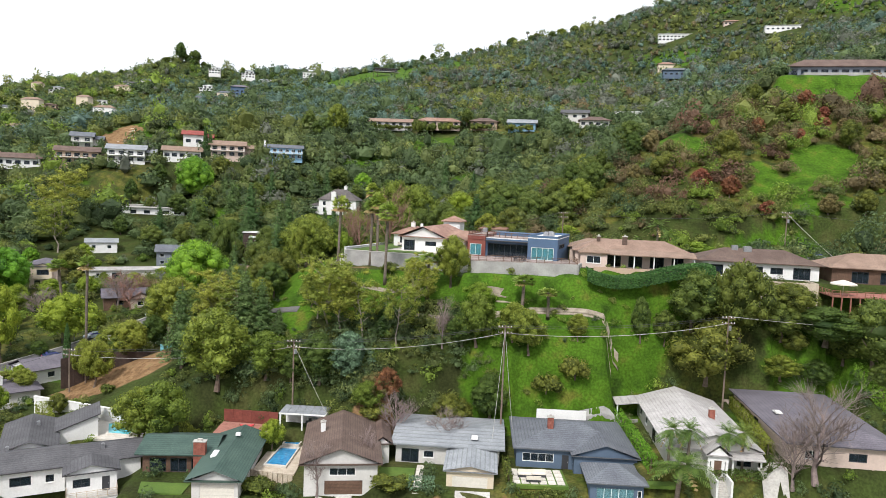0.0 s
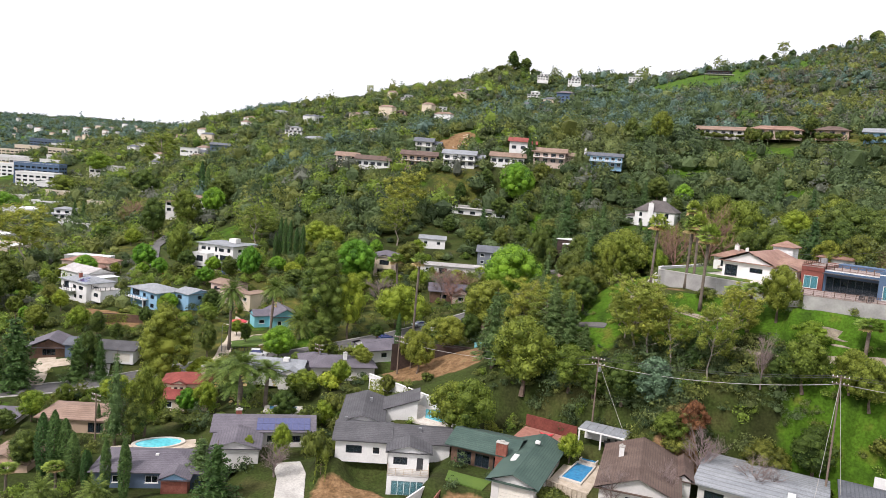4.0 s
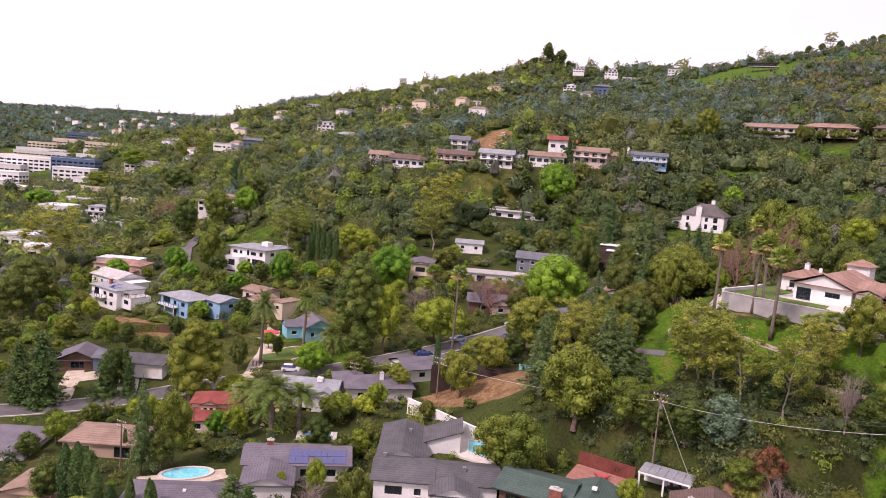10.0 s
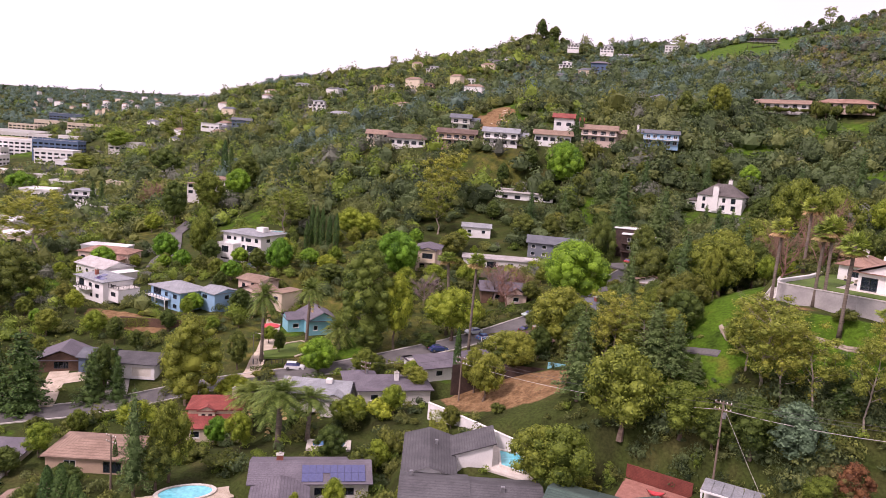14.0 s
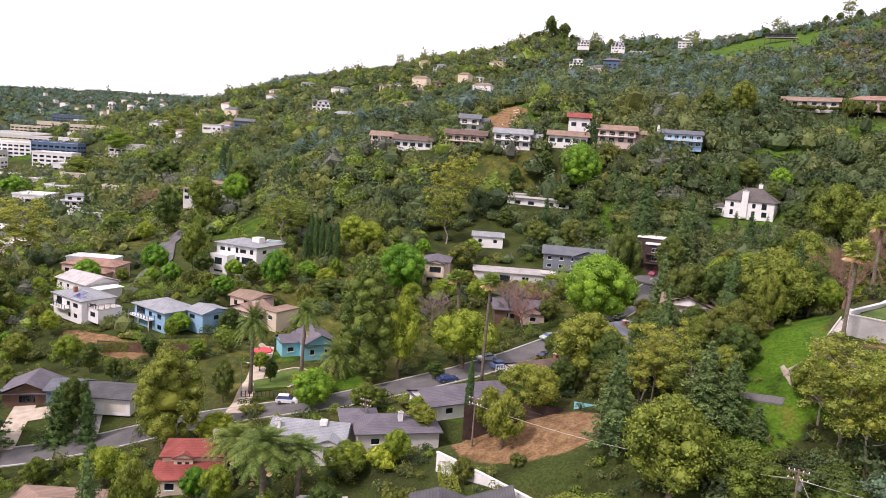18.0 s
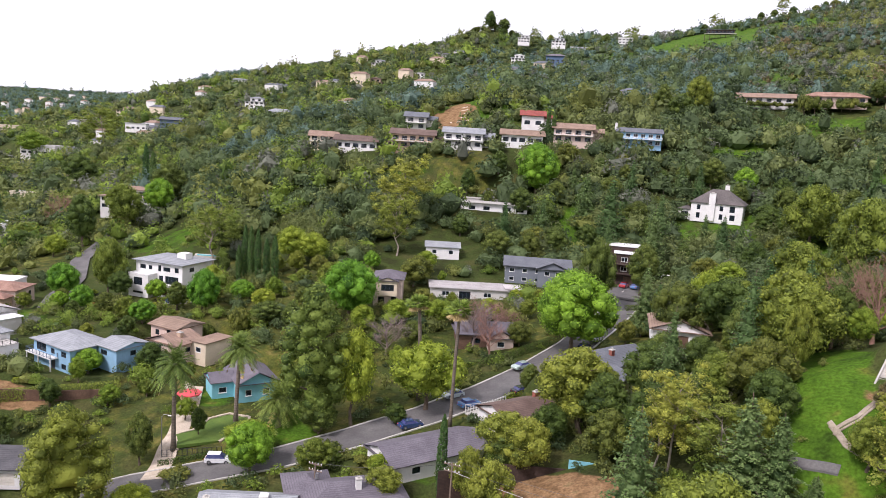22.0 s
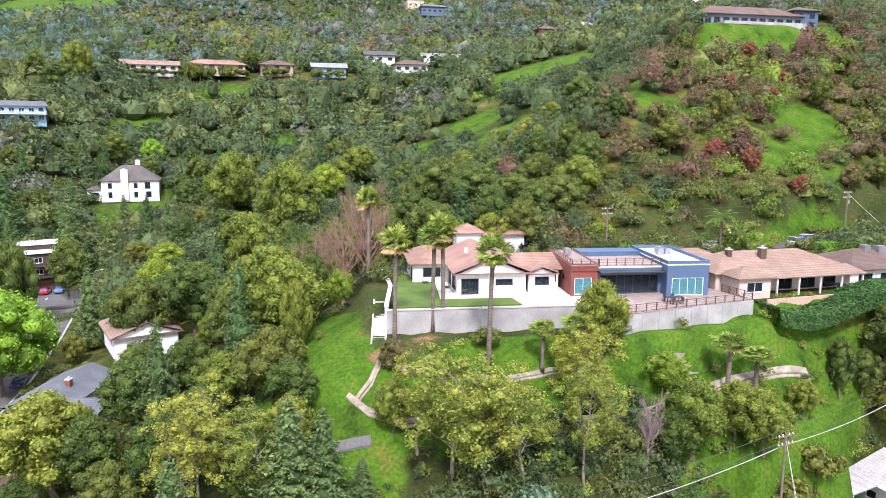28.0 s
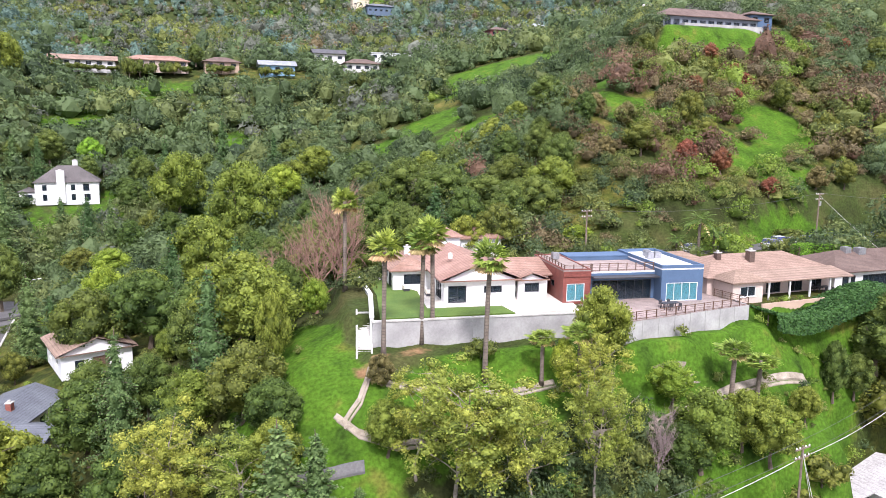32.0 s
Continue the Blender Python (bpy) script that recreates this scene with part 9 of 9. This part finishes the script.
for x, y, tall, wide in (
    (-58.5, 159.3, 1.73, 1.9), (-40.1, 153.6, 1.08, 1.06), (-34.8, 138.6, 0.93, 0.82), (-31.2, 166.1, 1.71, 1.77),
    (-30.6, 152.6, 1.23, 0.56), (-30.2, 190.7, 1.31, 1.2), (-24.6, 135.5, 0.76, 0.73), (1.6, 134.9, 1.25, 0.96),
     (15.2, 121.7, 1.03, 0.96), (23.8, 123.5, 0.62, 0.56), (-30.0, 123.0, 1.08, 1.32),
    (-38.3, 122.7, 1.83, 1.84),
):
    plant("olive", x, y, tall, wide)
for x, y, tall, wide in (
    (-64.3, 170.9, 0.76, 0.86), (-18.7, 175.2, 0.64, 0.7), (-40.0, 248.8, 1.04, 1.39), (29.2, 171.8, 0.44, 0.83),
    (-54.0, 215.6, 0.76, 0.84), (4.8, 268.1, 1.66, 1.66), (-26.0, 111.9, 0.68, 0.56), (-99.6, 161.2, 2.31, 1.3),
    (-89.0, 170.3, 1.7, 1.93), (-162.4, 233.5, 1.51, 1.62), (-155.4, 234.6, 1.26, 1.38), (-118.4, 126.8, 0.7, 0.85),
    (-130.4, 153.6, 0.6, 0.6), (-112.5, 205.7, 0.75, 1.12), (-261.9, 234.2, 1.1, 1.1), (-92.0, 213.0, 0.84, 0.93),
    (-80.8, 129.4, 0.76, 0.65), (-85.6, 145.1, 0.5, 0.62), (-75.8, 94.3, 0.59, 0.32), (-71.8, 97.4, 0.84, 0.54),
    (-74.4, 113.6, 0.74, 0.68), (-118.6, 128.4, 0.68, 0.84),
):
    plant("lime", x, y, tall, wide)
for x, y, tall, wide in (
    (-111.8, 149.4, 0.72, 1.27), (-561.7, 462.7, 2.6, 3.9), (-43.5, 212.6, 1.53, 1.16), (-22.7, 162.1, 0.78, 0.59),
    (-3.7, 134.5, 0.79, 0.5), (7.0, 128.8, 0.69, 0.86),
):
    plant("lime", x, y, tall, wide)
for x, y, tall, wide in (
    (-188.0, 230.0, 1.45, 2.04), (-133.1, 247.2, 1.35, 1.62), (-141.4, 265.2, 1.7, 2.26), (-258.3, 181.1, 1.84, 2.99),
    (-445.0, 426.2, 2.44, 3.96), (-44.5, 139.5, 0.95, 1.06), (-38.6, 136.8, 0.68, 1.06), (-22.9, 132.8, 0.77, 0.9),
    (-13.8, 126.2, 0.85, 1.06), (-7.6, 124.4, 0.95, 0.92), (-17.6, 127.3, 0.95, 1.06), (-4.7, 129.4, 0.8, 0.96),
     
):
    plant("euca", x, y, tall, wide)
for x, y, tall, wide in (
    (-37.7, 213.3, 1.14, 1.29), (-45.5, 230.9, 0.97, 1.25), (14.8, 212.6, 1.74, 1.79), (18.3, 199.4, 1.49, 1.84),
    (24.3, 192.9, 1.07, 1.49), (23.5, 252.2, 1.26, 1.61), (-60.4, 243.3, 1.71, 1.45), (-68.9, 225.2, 2.27, 1.25),
    (-29.7, 301.5, 0.79, 1.34), (75.9, 123.9, 0.88, 1.1), (65.2, 123.2, 0.66, 0.86), (74.0, 118.5, 0.63, 0.71),
    (-124.1, 149.9, 0.64, 0.44), (-62.3, 155.1, 0.88, 0.86), (-196.3, 243.8, 1.13, 1.52), (-287.0, 241.7, 1.29, 2.04),
    (-144.0, 196.6, 0.69, 1.16), (-104.3, 257.5, 1.22, 1.38), (-94.8, 214.1, 0.67, 0.94), (-170.9, 291.8, 0.76, 1.44),
    (-74.8, 258.4, 0.98, 1.31), (-145.9, 119.4, 1.23, 0.76),
):
    plant("dark", x, y, tall, wide)
for x, y, tall, wide in (
    (-91.7, 163.3, 0.51, 0.71), (-104.0, 157.5, 0.77, 1.0), (-101.4, 93.3, 1.03, 0.9), (-110.3, 78.5, 0.86, 0.79),
    (-114.7, 87.6, 0.63, 0.79), (-129.2, 87.8, 0.61, 0.82), (-65.0, 147.7, 0.7, 1.11), (-128.1, 140.2, 1.13, 0.72),
    (-193.8, 121.8, 0.7, 1.18), (-213.3, 142.0, 1.93, 2.39), (-207.6, 133.2, 1.66, 1.66), (-470.8, 305.7, 1.06, 2.01),
    (-261.1, 245.9, 2.33, 1.98), (-259.2, 288.1, 1.93, 2.17), (-363.9, 335.8, 2.41, 2.71), (-366.2, 992.0, 3.12, 2.61),
    (-348.9, 998.4, 2.31, 2.6), (10.6, 401.6, 1.14, 1.16), (-73.7, 386.1, 1.71, 1.38), (-65.9, 380.7, 1.46, 1.64),
    (59.5, 124.8, 0.93, 1.11), (-33.5, 142.8, 0.87, 0.88),
):
    plant("dark", x, y, tall, wide)
for x, y, tall, wide in (
    (-42.4, 148.3, 1.09, 1.03), (-39.1, 189.1, 1.44, 1.53), (-21.9, 177.3, 1.01, 1.01), (3.8, 123.8, 0.79, 0.92),
    (35.8, 127.7, 1.01, 0.65), (40.0, 127.4, 0.79, 0.67), (44.8, 127.6, 1.4, 1.63), (66.5, 123.3, 0.86, 2.11),
    (73.8, 121.7, 1.62, 1.72), (-20.5, 122.2, 1.08, 1.15), (-25.5, 122.8, 0.67, 0.78),
):
    plant("dark", x, y, tall, wide)
for x, y, tall, wide in (
    (61.4, 124.3, 0.61, 0.81), (73.5, 127.1, 0.75, 1.31), (-61.8, 170.8, 0.69, 1.02), (-118.3, 227.7, 1.15, 1.38),
    (70.9, 125.3, 0.94, 1.16), (-35.3, 149.0, 1.22, 1.2), (47.2, 125.8, 1.67, 1.93), (52.8, 126.2, 1.92, 1.5),
    (61.3, 124.7, 0.82, 1.18), (-47.2, 190.1, 1.56, 1.47),
):
    plant("oak", x, y, tall, wide)
for x, y, tall, wide in (
    (76.4, 164.1, 1.32, 2.5), (91.1, 162.0, 1.09, 2.07), (-6.1, 96.7, 1.23, 1.8), (-25.0, 98.1, 1.09, 1.83),
    (-157.0, 190.4, 3.18, 1.8), (-149.9, 194.6, 3.55, 2.07), (-155.6, 174.9, 2.27, 1.43), (-97.8, 149.9, 1.68, 1.77),
    (-89.2, 147.5, 1.18, 1.37), (-118.9, 138.4, 1.18, 1.77), (-62.8, 95.1, 3.27, 1.8), (-75.2, 109.3, 2.86, 2.1),
    (-73.9, 116.6, 2.5, 1.83), (-97.8, 103.7, 1.5, 2.2), (-106.5, 104.9, 1.27, 2.27), (-135.6, 104.9, 1.41, 1.67),
    (-10.0, 115.5, 1.41, 1.77), (-10.6, 140.7, 1.07, 1.34), (18.3, 120.3, 2.04, 1.99), (23.1, 120.5, 2.19, 2.01),
):
    plant("bush", x, y, tall, wide)
for x, y, tall, wide in (
    (56.7, 160.8, 1.58, 2.87), (-22.8, 183.7, 1.62, 1.97), (-88.1, 126.6, 2.17, 2.03), (-82.8, 127.8, 2.17, 2.3),
):
    plant("limebush", x, y, tall, wide)
for x, y, tall, wide in (
    (-59.9, 275.8, 1.51, 1.4), (-73.6, 267.1, 1.21, 1.31), (-75.4, 280.3, 1.63, 2.05), (-60.2, 262.6, 1.55, 1.74),
    (-103.0, 90.6, 1.28, 0.86), (-80.9, 88.6, 0.59, 1.13), (-33.1, 132.1, 0.79, 0.99), (-29.6, 130.8, 0.38, 0.63),
    (-36.3, 132.6, 0.95, 1.36),
):
    plant("pine", x, y, tall, wide)
for x, y, tall, wide in (
    (16.7, 204.6, 1.1, 1.07), (-48.0, 195.1, 0.74, 1.13), (-6.4, 113.0, 1.01, 0.97), (1.3, 111.6, 0.79, 1.03),
    (-16.1, 96.2, 0.96, 0.77), (-10.5, 102.0, 0.93, 0.7), (51.6, 95.7, 1.73, 1.87), (48.5, 95.5, 1.15, 1.1),
    (-90.4, 199.3, 1.21, 1.59), (-107.5, 190.5, 1.04, 1.59), (-68.7, 92.1, 0.7, 0.9), (0.4, 124.1, 1.09, 0.56),
):
    plant("greybare", x, y, tall, wide)
for x, y, tall, wide in (
    (20.8, 183.4, 0.62, 0.56), (-85.8, 197.1, 0.91, 1.02), (-308.3, 276.0, 1.67, 1.69), (-90.7, 208.5, 0.86, 1.45),
    (-96.8, 210.4, 0.66, 0.99), (-85.5, 209.1, 0.64, 0.96),
):
    plant("bare", x, y, tall, wide)
for x, y, tall, wide in (
    (47.9, 161.3, 0.96, 1.12), (50.4, 160.2, 0.66, 0.95), (44.2, 162.9, 0.46, 0.75), (32.5, 98.9, 0.93, 0.86),
    (35.3, 99.0, 0.93, 0.86), (40.7, 98.6, 0.91, 0.79), (43.1, 99.3, 0.9, 0.73), (33.0, 95.8, 0.94, 1.52),
):
    plant("queen", x, y, tall, wide)
for x, y, tall, wide in (
    (-36.5, 324.1, 1.1, 0.96), (-68.8, 200.5, 2.05, 1.98), (-124.5, 203.2, 1.73, 1.61), (-107.4, 142.5, 0.97, 0.93),
    (-69.7, 163.7, 0.42, 0.6), (-163.6, 196.8, 1.34, 0.98), (-215.7, 199.4, 1.2, 1.1), (-249.5, 272.1, 1.6, 1.33),
    (-108.0, 309.2, 2.08, 1.83), (-463.9, 309.1, 1.69, 2.11), (-109.4, 310.1, 1.67, 1.8),
):
    plant("bright", x, y, tall, wide)
for x, y, tall, wide in (
    (-14.7, 121.2, 1.41, 1.79),
):
    plant("blue", x, y, tall, wide)
for x, y, tall, wide in (
    (-8.8, 117.5, 1.12, 1.12), (-115.5, 187.7, 0.84, 1.12),
):
    plant("red", x, y, tall, wide)
for x, y, tall, wide in (
     (-104.6, 158.4, 1.73, 1.73), 
):
    plant("tall", x, y, tall, wide)
for x, y, tall, wide in (
    (-168.4, 220.2, 1.84, 1.24), (-165.6, 219.2, 1.83, 1.24), (-162.9, 218.7, 1.76, 1.24), (-160.1, 218.9, 1.46, 1.24),
    (-157.1, 218.6, 1.58, 1.24), (-168.8, 217.9, 1.28, 1.06), (-74.6, 142.5, 1.51, 0.88), (-103.4, 79.3, 0.73, 1.39),
    (-96.0, 79.5, 0.58, 0.88), (-92.7, 80.1, 0.71, 0.76), (-89.5, 81.2, 0.81, 1.06), (-115.5, 97.5, 0.68, 0.53),
    (-296.9, 313.2, 2.5, 1.88), (-289.2, 309.6, 2.1, 1.88), (-110.3, 330.6, 1.7, 1.24), (-108.3, 331.2, 1.46, 1.24),
    (-105.4, 78.4, 1.21, 1.41), (-102.7, 78.5, 1.29, 1.41), (-101.0, 79.2, 1.13, 1.41), (-96.6, 77.2, 1.0, 1.29),
    (-94.3, 77.6, 0.71, 0.82), (-89.9, 77.7, 1.02, 0.94),
):
    plant("cypress", x, y, tall, wide)
for x, y, tall, wide in (
    (-85.0, 76.9, 1.14, 1.0),
):
    plant("cypress", x, y, tall, wide)
for x, y, tall, wide in (
    (-124.8, 144.5, 1.72, 1.11), (-122.4, 158.1, 1.59, 1.13), (-93.9, 112.9, 1.14, 1.5), (-106.0, 119.6, 1.0, 1.41),
    (-90.5, 116.7, 0.93, 1.16),
):
    plant("date", x, y, tall, wide)
for x, y, tall, wide in (
    (-112.2, 157.0, 1.82, 1.24), (-99.9, 119.9, 1.3, 1.36), (-94.9, 70.5, 1.18, 0.8), (-87.4, 73.6, 1.18, 0.8),
):
    plant("lowdate", x, y, tall, wide)
for x, y, tall, wide in (
    (-92.0, 173.6, 0.97, 1.5), (-81.8, 164.5, 1.1, 1.32),
):
    plant("tallfan", x, y, tall, wide)
for x, y, tall, wide in (
    (-147.3, 118.3, 1.01, 0.91), (-145.2, 121.6, 0.97, 0.84), (-131.1, 112.3, 0.46, 0.87), (-151.5, 105.1, 1.75, 2.24),
    (-157.5, 103.6, 1.44, 1.44), (-144.1, 115.0, 1.1, 1.35), (-139.9, 117.9, 1.01, 0.85), (-360.4, 281.7, 1.62, 0.89),
    (-351.4, 280.3, 1.6, 0.93), (-72.2, 82.6, 0.98, 1.4),
):
    plant("cedar", x, y, tall, wide)
for x, y, tall, wide in (
    (-22.0, 142.4, 0.75, 0.65), (-10.4, 117.7, 0.97, 1.13),
):
    plant("brown", x, y, tall, wide)
for key, x, y, tall, wide in (
    ("pine", -47.3, 130.4, 1.14, 1.32),
    ("olive", -67.3, 150.2, 1.04, 1.36),
    ("olive", -42.4, 131.1, 0.74, 1.08),
    ("dark", -34.5, 174.7, 1.34, 1.42),
    ("olive", -30.1, 159.0, 1.48, 1.58),
    ("euca", -46.0, 140.0, 0.8, 0.9),
    ("euca", -20.7, 129.0, 1.06, 1.48),
    ("cedar", -10.2, 126.9, 0.48, 0.88),
):
    plant(key, x, y, tall, wide)

for ob in [o for o in scene.objects if o.name.split(".")[0] in ("house", "swimming_pool", "garden_pavilion")]:
    if ob.get("group") == "houses on the hill":
        KEEP_OUT.append((ob.location.x, ob.location.y - 8, 15, 15))
    elif ob.name.startswith("house"):
        KEEP_OUT.append((ob.location.x, ob.location.y, 13, 12) if ob.location.y < 255 else (ob.location.x, ob.location.y - 2, 10, 7.5))
KEEP_OUT += [(-570, 350, 50, 35), (-640, 396, 60, 45), (-720, 445, 75, 50), (-820, 510, 85, 55), (-930, 580, 85, 55), (122, 220, 27, 12), (-47.5, 188, 11, 11), (-96, 94, 9, 9), (-85, 117, 9, 8), (-122, 152, 10, 12), (0, 150, 30, 12), (35, 128, 45, 13), (60, 160, 62, 6), (-30, 136, 14, 10), (-62, 137, 14, 11), (20, 98, 130, 21), (-53, 119, 9, 8), (-33, 118, 9, 7), (-60, 130, 14, 8), (-160, 355, 11, 13), (-119, 284, 18, 6), (-64, 252, 10, 13), (-44, 298, 13, 11), (-62, 176, 13, 16), (-72, 192, 12, 20), (-54, 186, 10, 10), (-85, 117, 9, 9), (-200, 205, 30, 14)]
for key, x, y, tall, wide in (("tallolive", -125.3, 122.5, 1.3, 1.35), ("oak", 3, 121.3, 0.9, 1.0), ("olive", 6.3, 123.6, 1.2, 1.1), ("dark", 9, 121.6, 1.05, 1.15), ("olive", 12.5, 123.5, 0.9, 0.9), ("bare", -20, 168, 1.35, 1.2), ("bare", -13.5, 176, 1.8, 1.5), ("bare", -23, 174, 1.2, 1.1), ("dark", 0, 183, 1.5, 1.3), ("pine", 8, 185, 1.0, 1.3), ("dark", 14, 184, 1.4, 1.4), ("dark", 22, 183, 1.3, 1.3), ("dark", -6, 186, 1.4, 1.2)):
    plant(key, x, y, tall, wide)
bpy.context.view_layer.update()
GREENERY = ("trunk", "crown", "foliage", "stems", "woodland", "ground", "backdrop", "cable", "wire")
BUILT = []
for ob in scene.objects:
    if ob.type == "MESH" and ob.name.split(".")[0] not in GREENERY and ob.location.length + 1 > 0:
        lo, hi = np.array(ob.bound_box).min(0), np.array(ob.bound_box).max(0)
        if 0.6 < max(hi[:2] - lo[:2]) < 34:
            BUILT.append((ob.matrix_world.inverted(), lo, hi))


def free_of_built(x, y):
    """Places that no house, pool, wall or path covers."""
    ok = np.ones(len(x), bool)
    z = land(x, y)
    for m, lo, hi in BUILT:
        a = np.array(m)
        u = a[0, 0] * x + a[0, 1] * y + a[0, 2] * z + a[0, 3]
        v = a[1, 0] * x + a[1, 1] * y + a[1, 2] * z + a[1, 3]
        ok &= ~((u > lo[0] - 0.7) & (u < hi[0] + 0.7) & (v > lo[1] - 0.7) & (v < hi[1] + 0.7))
    for (ax, ay, _), (bx, by, _) in zip(LANE, LANE[1:]):
        dx, dy = bx - ax, by - ay
        f = np.clip(((x - ax) * dx + (y - ay) * dy) / (dx * dx + dy * dy), 0, 1)
        ok &= np.hypot(x - ax - f * dx, y - ay - f * dy) > 5
    return ok


def grove(seed, zone, keys, count, gap, tall, free):
    """Single trees of some kinds over an oval of the plan, each with room of its own."""
    rng = np.random.default_rng(seed)
    have = np.array([o.location[:2] for o in scene.objects if o.get("category") in ("tree", "palm") and o.parent is None])
    r, a = np.sqrt(rng.random(count * 8)), rng.random(count * 8) * 6.283
    x, y = zone[0] + zone[2] * r * np.cos(a), zone[1] + zone[3] * r * np.sin(a)
    ok = free(x, y) & (cover_at(x, y, GREENS) < 0.4) & (cover_at(x, y, BARE) < 0.4)
    set_ = 0
    for px, py in zip(x[ok], y[ok]):
        if set_ < count and np.hypot(have[:, 0] - px, have[:, 1] - py).min() > gap:
            have = np.r_[have, [[px, py]]]
            k = tall * rng.uniform(0.6, 1.25)
            plant(keys[int(rng.integers(len(keys)))], float(px), float(py), k, k * rng.uniform(0.8, 1.15))
            set_ += 1


grove(21, (-38, 180, 24, 42), ("oak", "dark", "olive", "olive", "dark", "pine"), 60, 4.6, 1.0, free_of_plan)
grove(22, (10, 208, 48, 32), ("dark", "oak", "dark", "olive"), 75, 5.0, 1.0, free_of_plan)
grove(23, (-130, 165, 105, 75), ("olive", "lime", "oak", "lime", "bush", "limebush", "olive", "dark", "bright"), 130, 6.2, 0.75, free_of_built)
grove(24, (-60, 290, 80, 38), ("dark", "oak", "dark", "pine"), 60, 7.0, 1.1, free_of_plan)
grove(25, (100, 195, 62, 30), ("brown", "brown", "oak", "red", "brown", "oak"), 62, 5.5, 0.95, free_of_plan)
wood_ring(11, 75, 150, 1900, 190, 2.1, 0.14, "low garden shrubs and undergrowth between the houses and the slope", 5, (15, 112, 95, 22), free_of_built, 0.25, 1.0, core=0.2)
wood_ring(12, 80, 260, 2100, 190, 2.8, 0.2, "garden shrubs and ground cover between the valley houses", 5, (-135, 150, 110, 75), free_of_built, 0.5, 1.0, core=0.2)
wood_ring(1, 95, 215, 700, 480, 4.2, 0.19, "dense oak undergrowth and scrub on the hillside", 8, core=0.2)
wood_ring(14, 95, 190, 1600, 170, 1.7, 0.13, "low shrubs and weeds strewn over the grassy slope", 5, (4, 132, 46, 17), free_of_built, 0.5, 1.0, cover=False, core=0.2)
wood_ring(15, 95, 190, 7500, 340, 4.0, 0.18, "brownish undergrowth below the slope trees", 7, (-14, 122, 24, 7), free_of_built, 0.0, 1.0, cover=False, core=0.2)
wood_ring(6, 200, 300, 1500, 520, 9.0, 0.36, "oak woodland across the canyon", 10)
wood_ring(13, 120, 240, 1900, 190, 3.4, 0.2, "garden shrubs behind the ridge houses", 5, (72, 174, 66, 18), free_of_built, 0.3, 1.0, core=0.2)
wood_ring(5, 150, 300, 2700, 560, 7.4, 0.27, "olive and brown chaparral scrub on the spur", 8, zone=(95, 196, 85, 48), core=0.2)
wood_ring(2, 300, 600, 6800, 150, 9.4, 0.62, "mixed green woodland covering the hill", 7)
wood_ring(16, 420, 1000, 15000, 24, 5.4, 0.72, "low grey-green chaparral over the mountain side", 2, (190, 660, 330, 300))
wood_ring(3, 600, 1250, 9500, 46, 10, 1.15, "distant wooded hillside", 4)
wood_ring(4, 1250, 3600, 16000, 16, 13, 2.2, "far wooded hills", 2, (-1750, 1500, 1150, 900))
for key, x, y, tall, wide in (("euca", -369, 1000, 2.0, 2.4), ("dark", -350, 1000, 2.2, 2.4), ("dark", -425, 1000, 1.8, 1.9), ("dark", -403, 1000, 1.9, 1.6), ("dark", -260, 960, 2.0, 2.2), ("dark", -201, 940, 2.2, 2.0),
                              ("euca", -172, 930, 1.5, 2.2), ("dark", -561, 960, 1.8, 1.4), ("dark", -551, 960, 1.9, 1.3), ("dark", -318, 980, 1.8, 1.9), ("dark", -230, 950, 1.8, 2.0), ("tallfan", 60, 905, 0.8, 1.5),
                              ("tallfan", 95, 900, 0.9, 1.5), ("euca", 110, 898, 1.2, 1.6), ("euca", 122, 895, 1.2, 1.6), ("euca", 135, 885, 1.1, 1.5), ("tallfan", 165, 852, 0.9, 1.5)):
    plant(key, x, y, tall, wide, dz=-5 * tall)
rng = np.random.default_rng(5)
reach = np.linspace(420, 1300, 90)
for k in range(84):
    a = radians(64 + 62 * (k + rng.random() * 0.9) / 84)
    cx, cy = -20 + reach * math.cos(a), 10 + reach * math.sin(a)
    cz = land(cx, cy) + np.clip((np.hypot(cx, cy) - 250) / 600, 0, 1) * 14 * noise_at(cx, cy, 90, 0.3)
    top = int(np.argmax((cz - 6) / reach))
    k = rng.uniform(0.7, 1.5)
    plant(("dark", "euca", "dark", "olive", "dark", "oak", "dark", "dark")[int(rng.integers(8))], float(cx[top]), float(cy[top]), k, k * rng.uniform(0.9, 1.3), dz=float(cz[top]) - ground_z(cx[top], cy[top]) - 0.8)
# low oaks and shrubs against the foot of the houses across the canyon
for x, y, yaw, w, hh, wall, tile, z in HILL_HOUSES[:4]:
    for k in range(int(w / 4)):
        along, off = -w / 2 + 2 + 4 * k + rng.uniform(-1, 1), -6.8 - rng.uniform(0, 1.2)
        c, sn = math.cos(math.radians(yaw)), math.sin(math.radians(yaw))
        px, py = x + along * c - off * sn, y + along * sn + off * c
        plant("bush", px, py, max(1.0, (z + rng.uniform(-0.4, 0.9) - ground_z(px, py)) / 1.2), 2.0)
for patterns in KIND.values():
    for ob in patterns:
        for o in (*ob.children_recursive, ob):
            bpy.data.objects.remove(o)
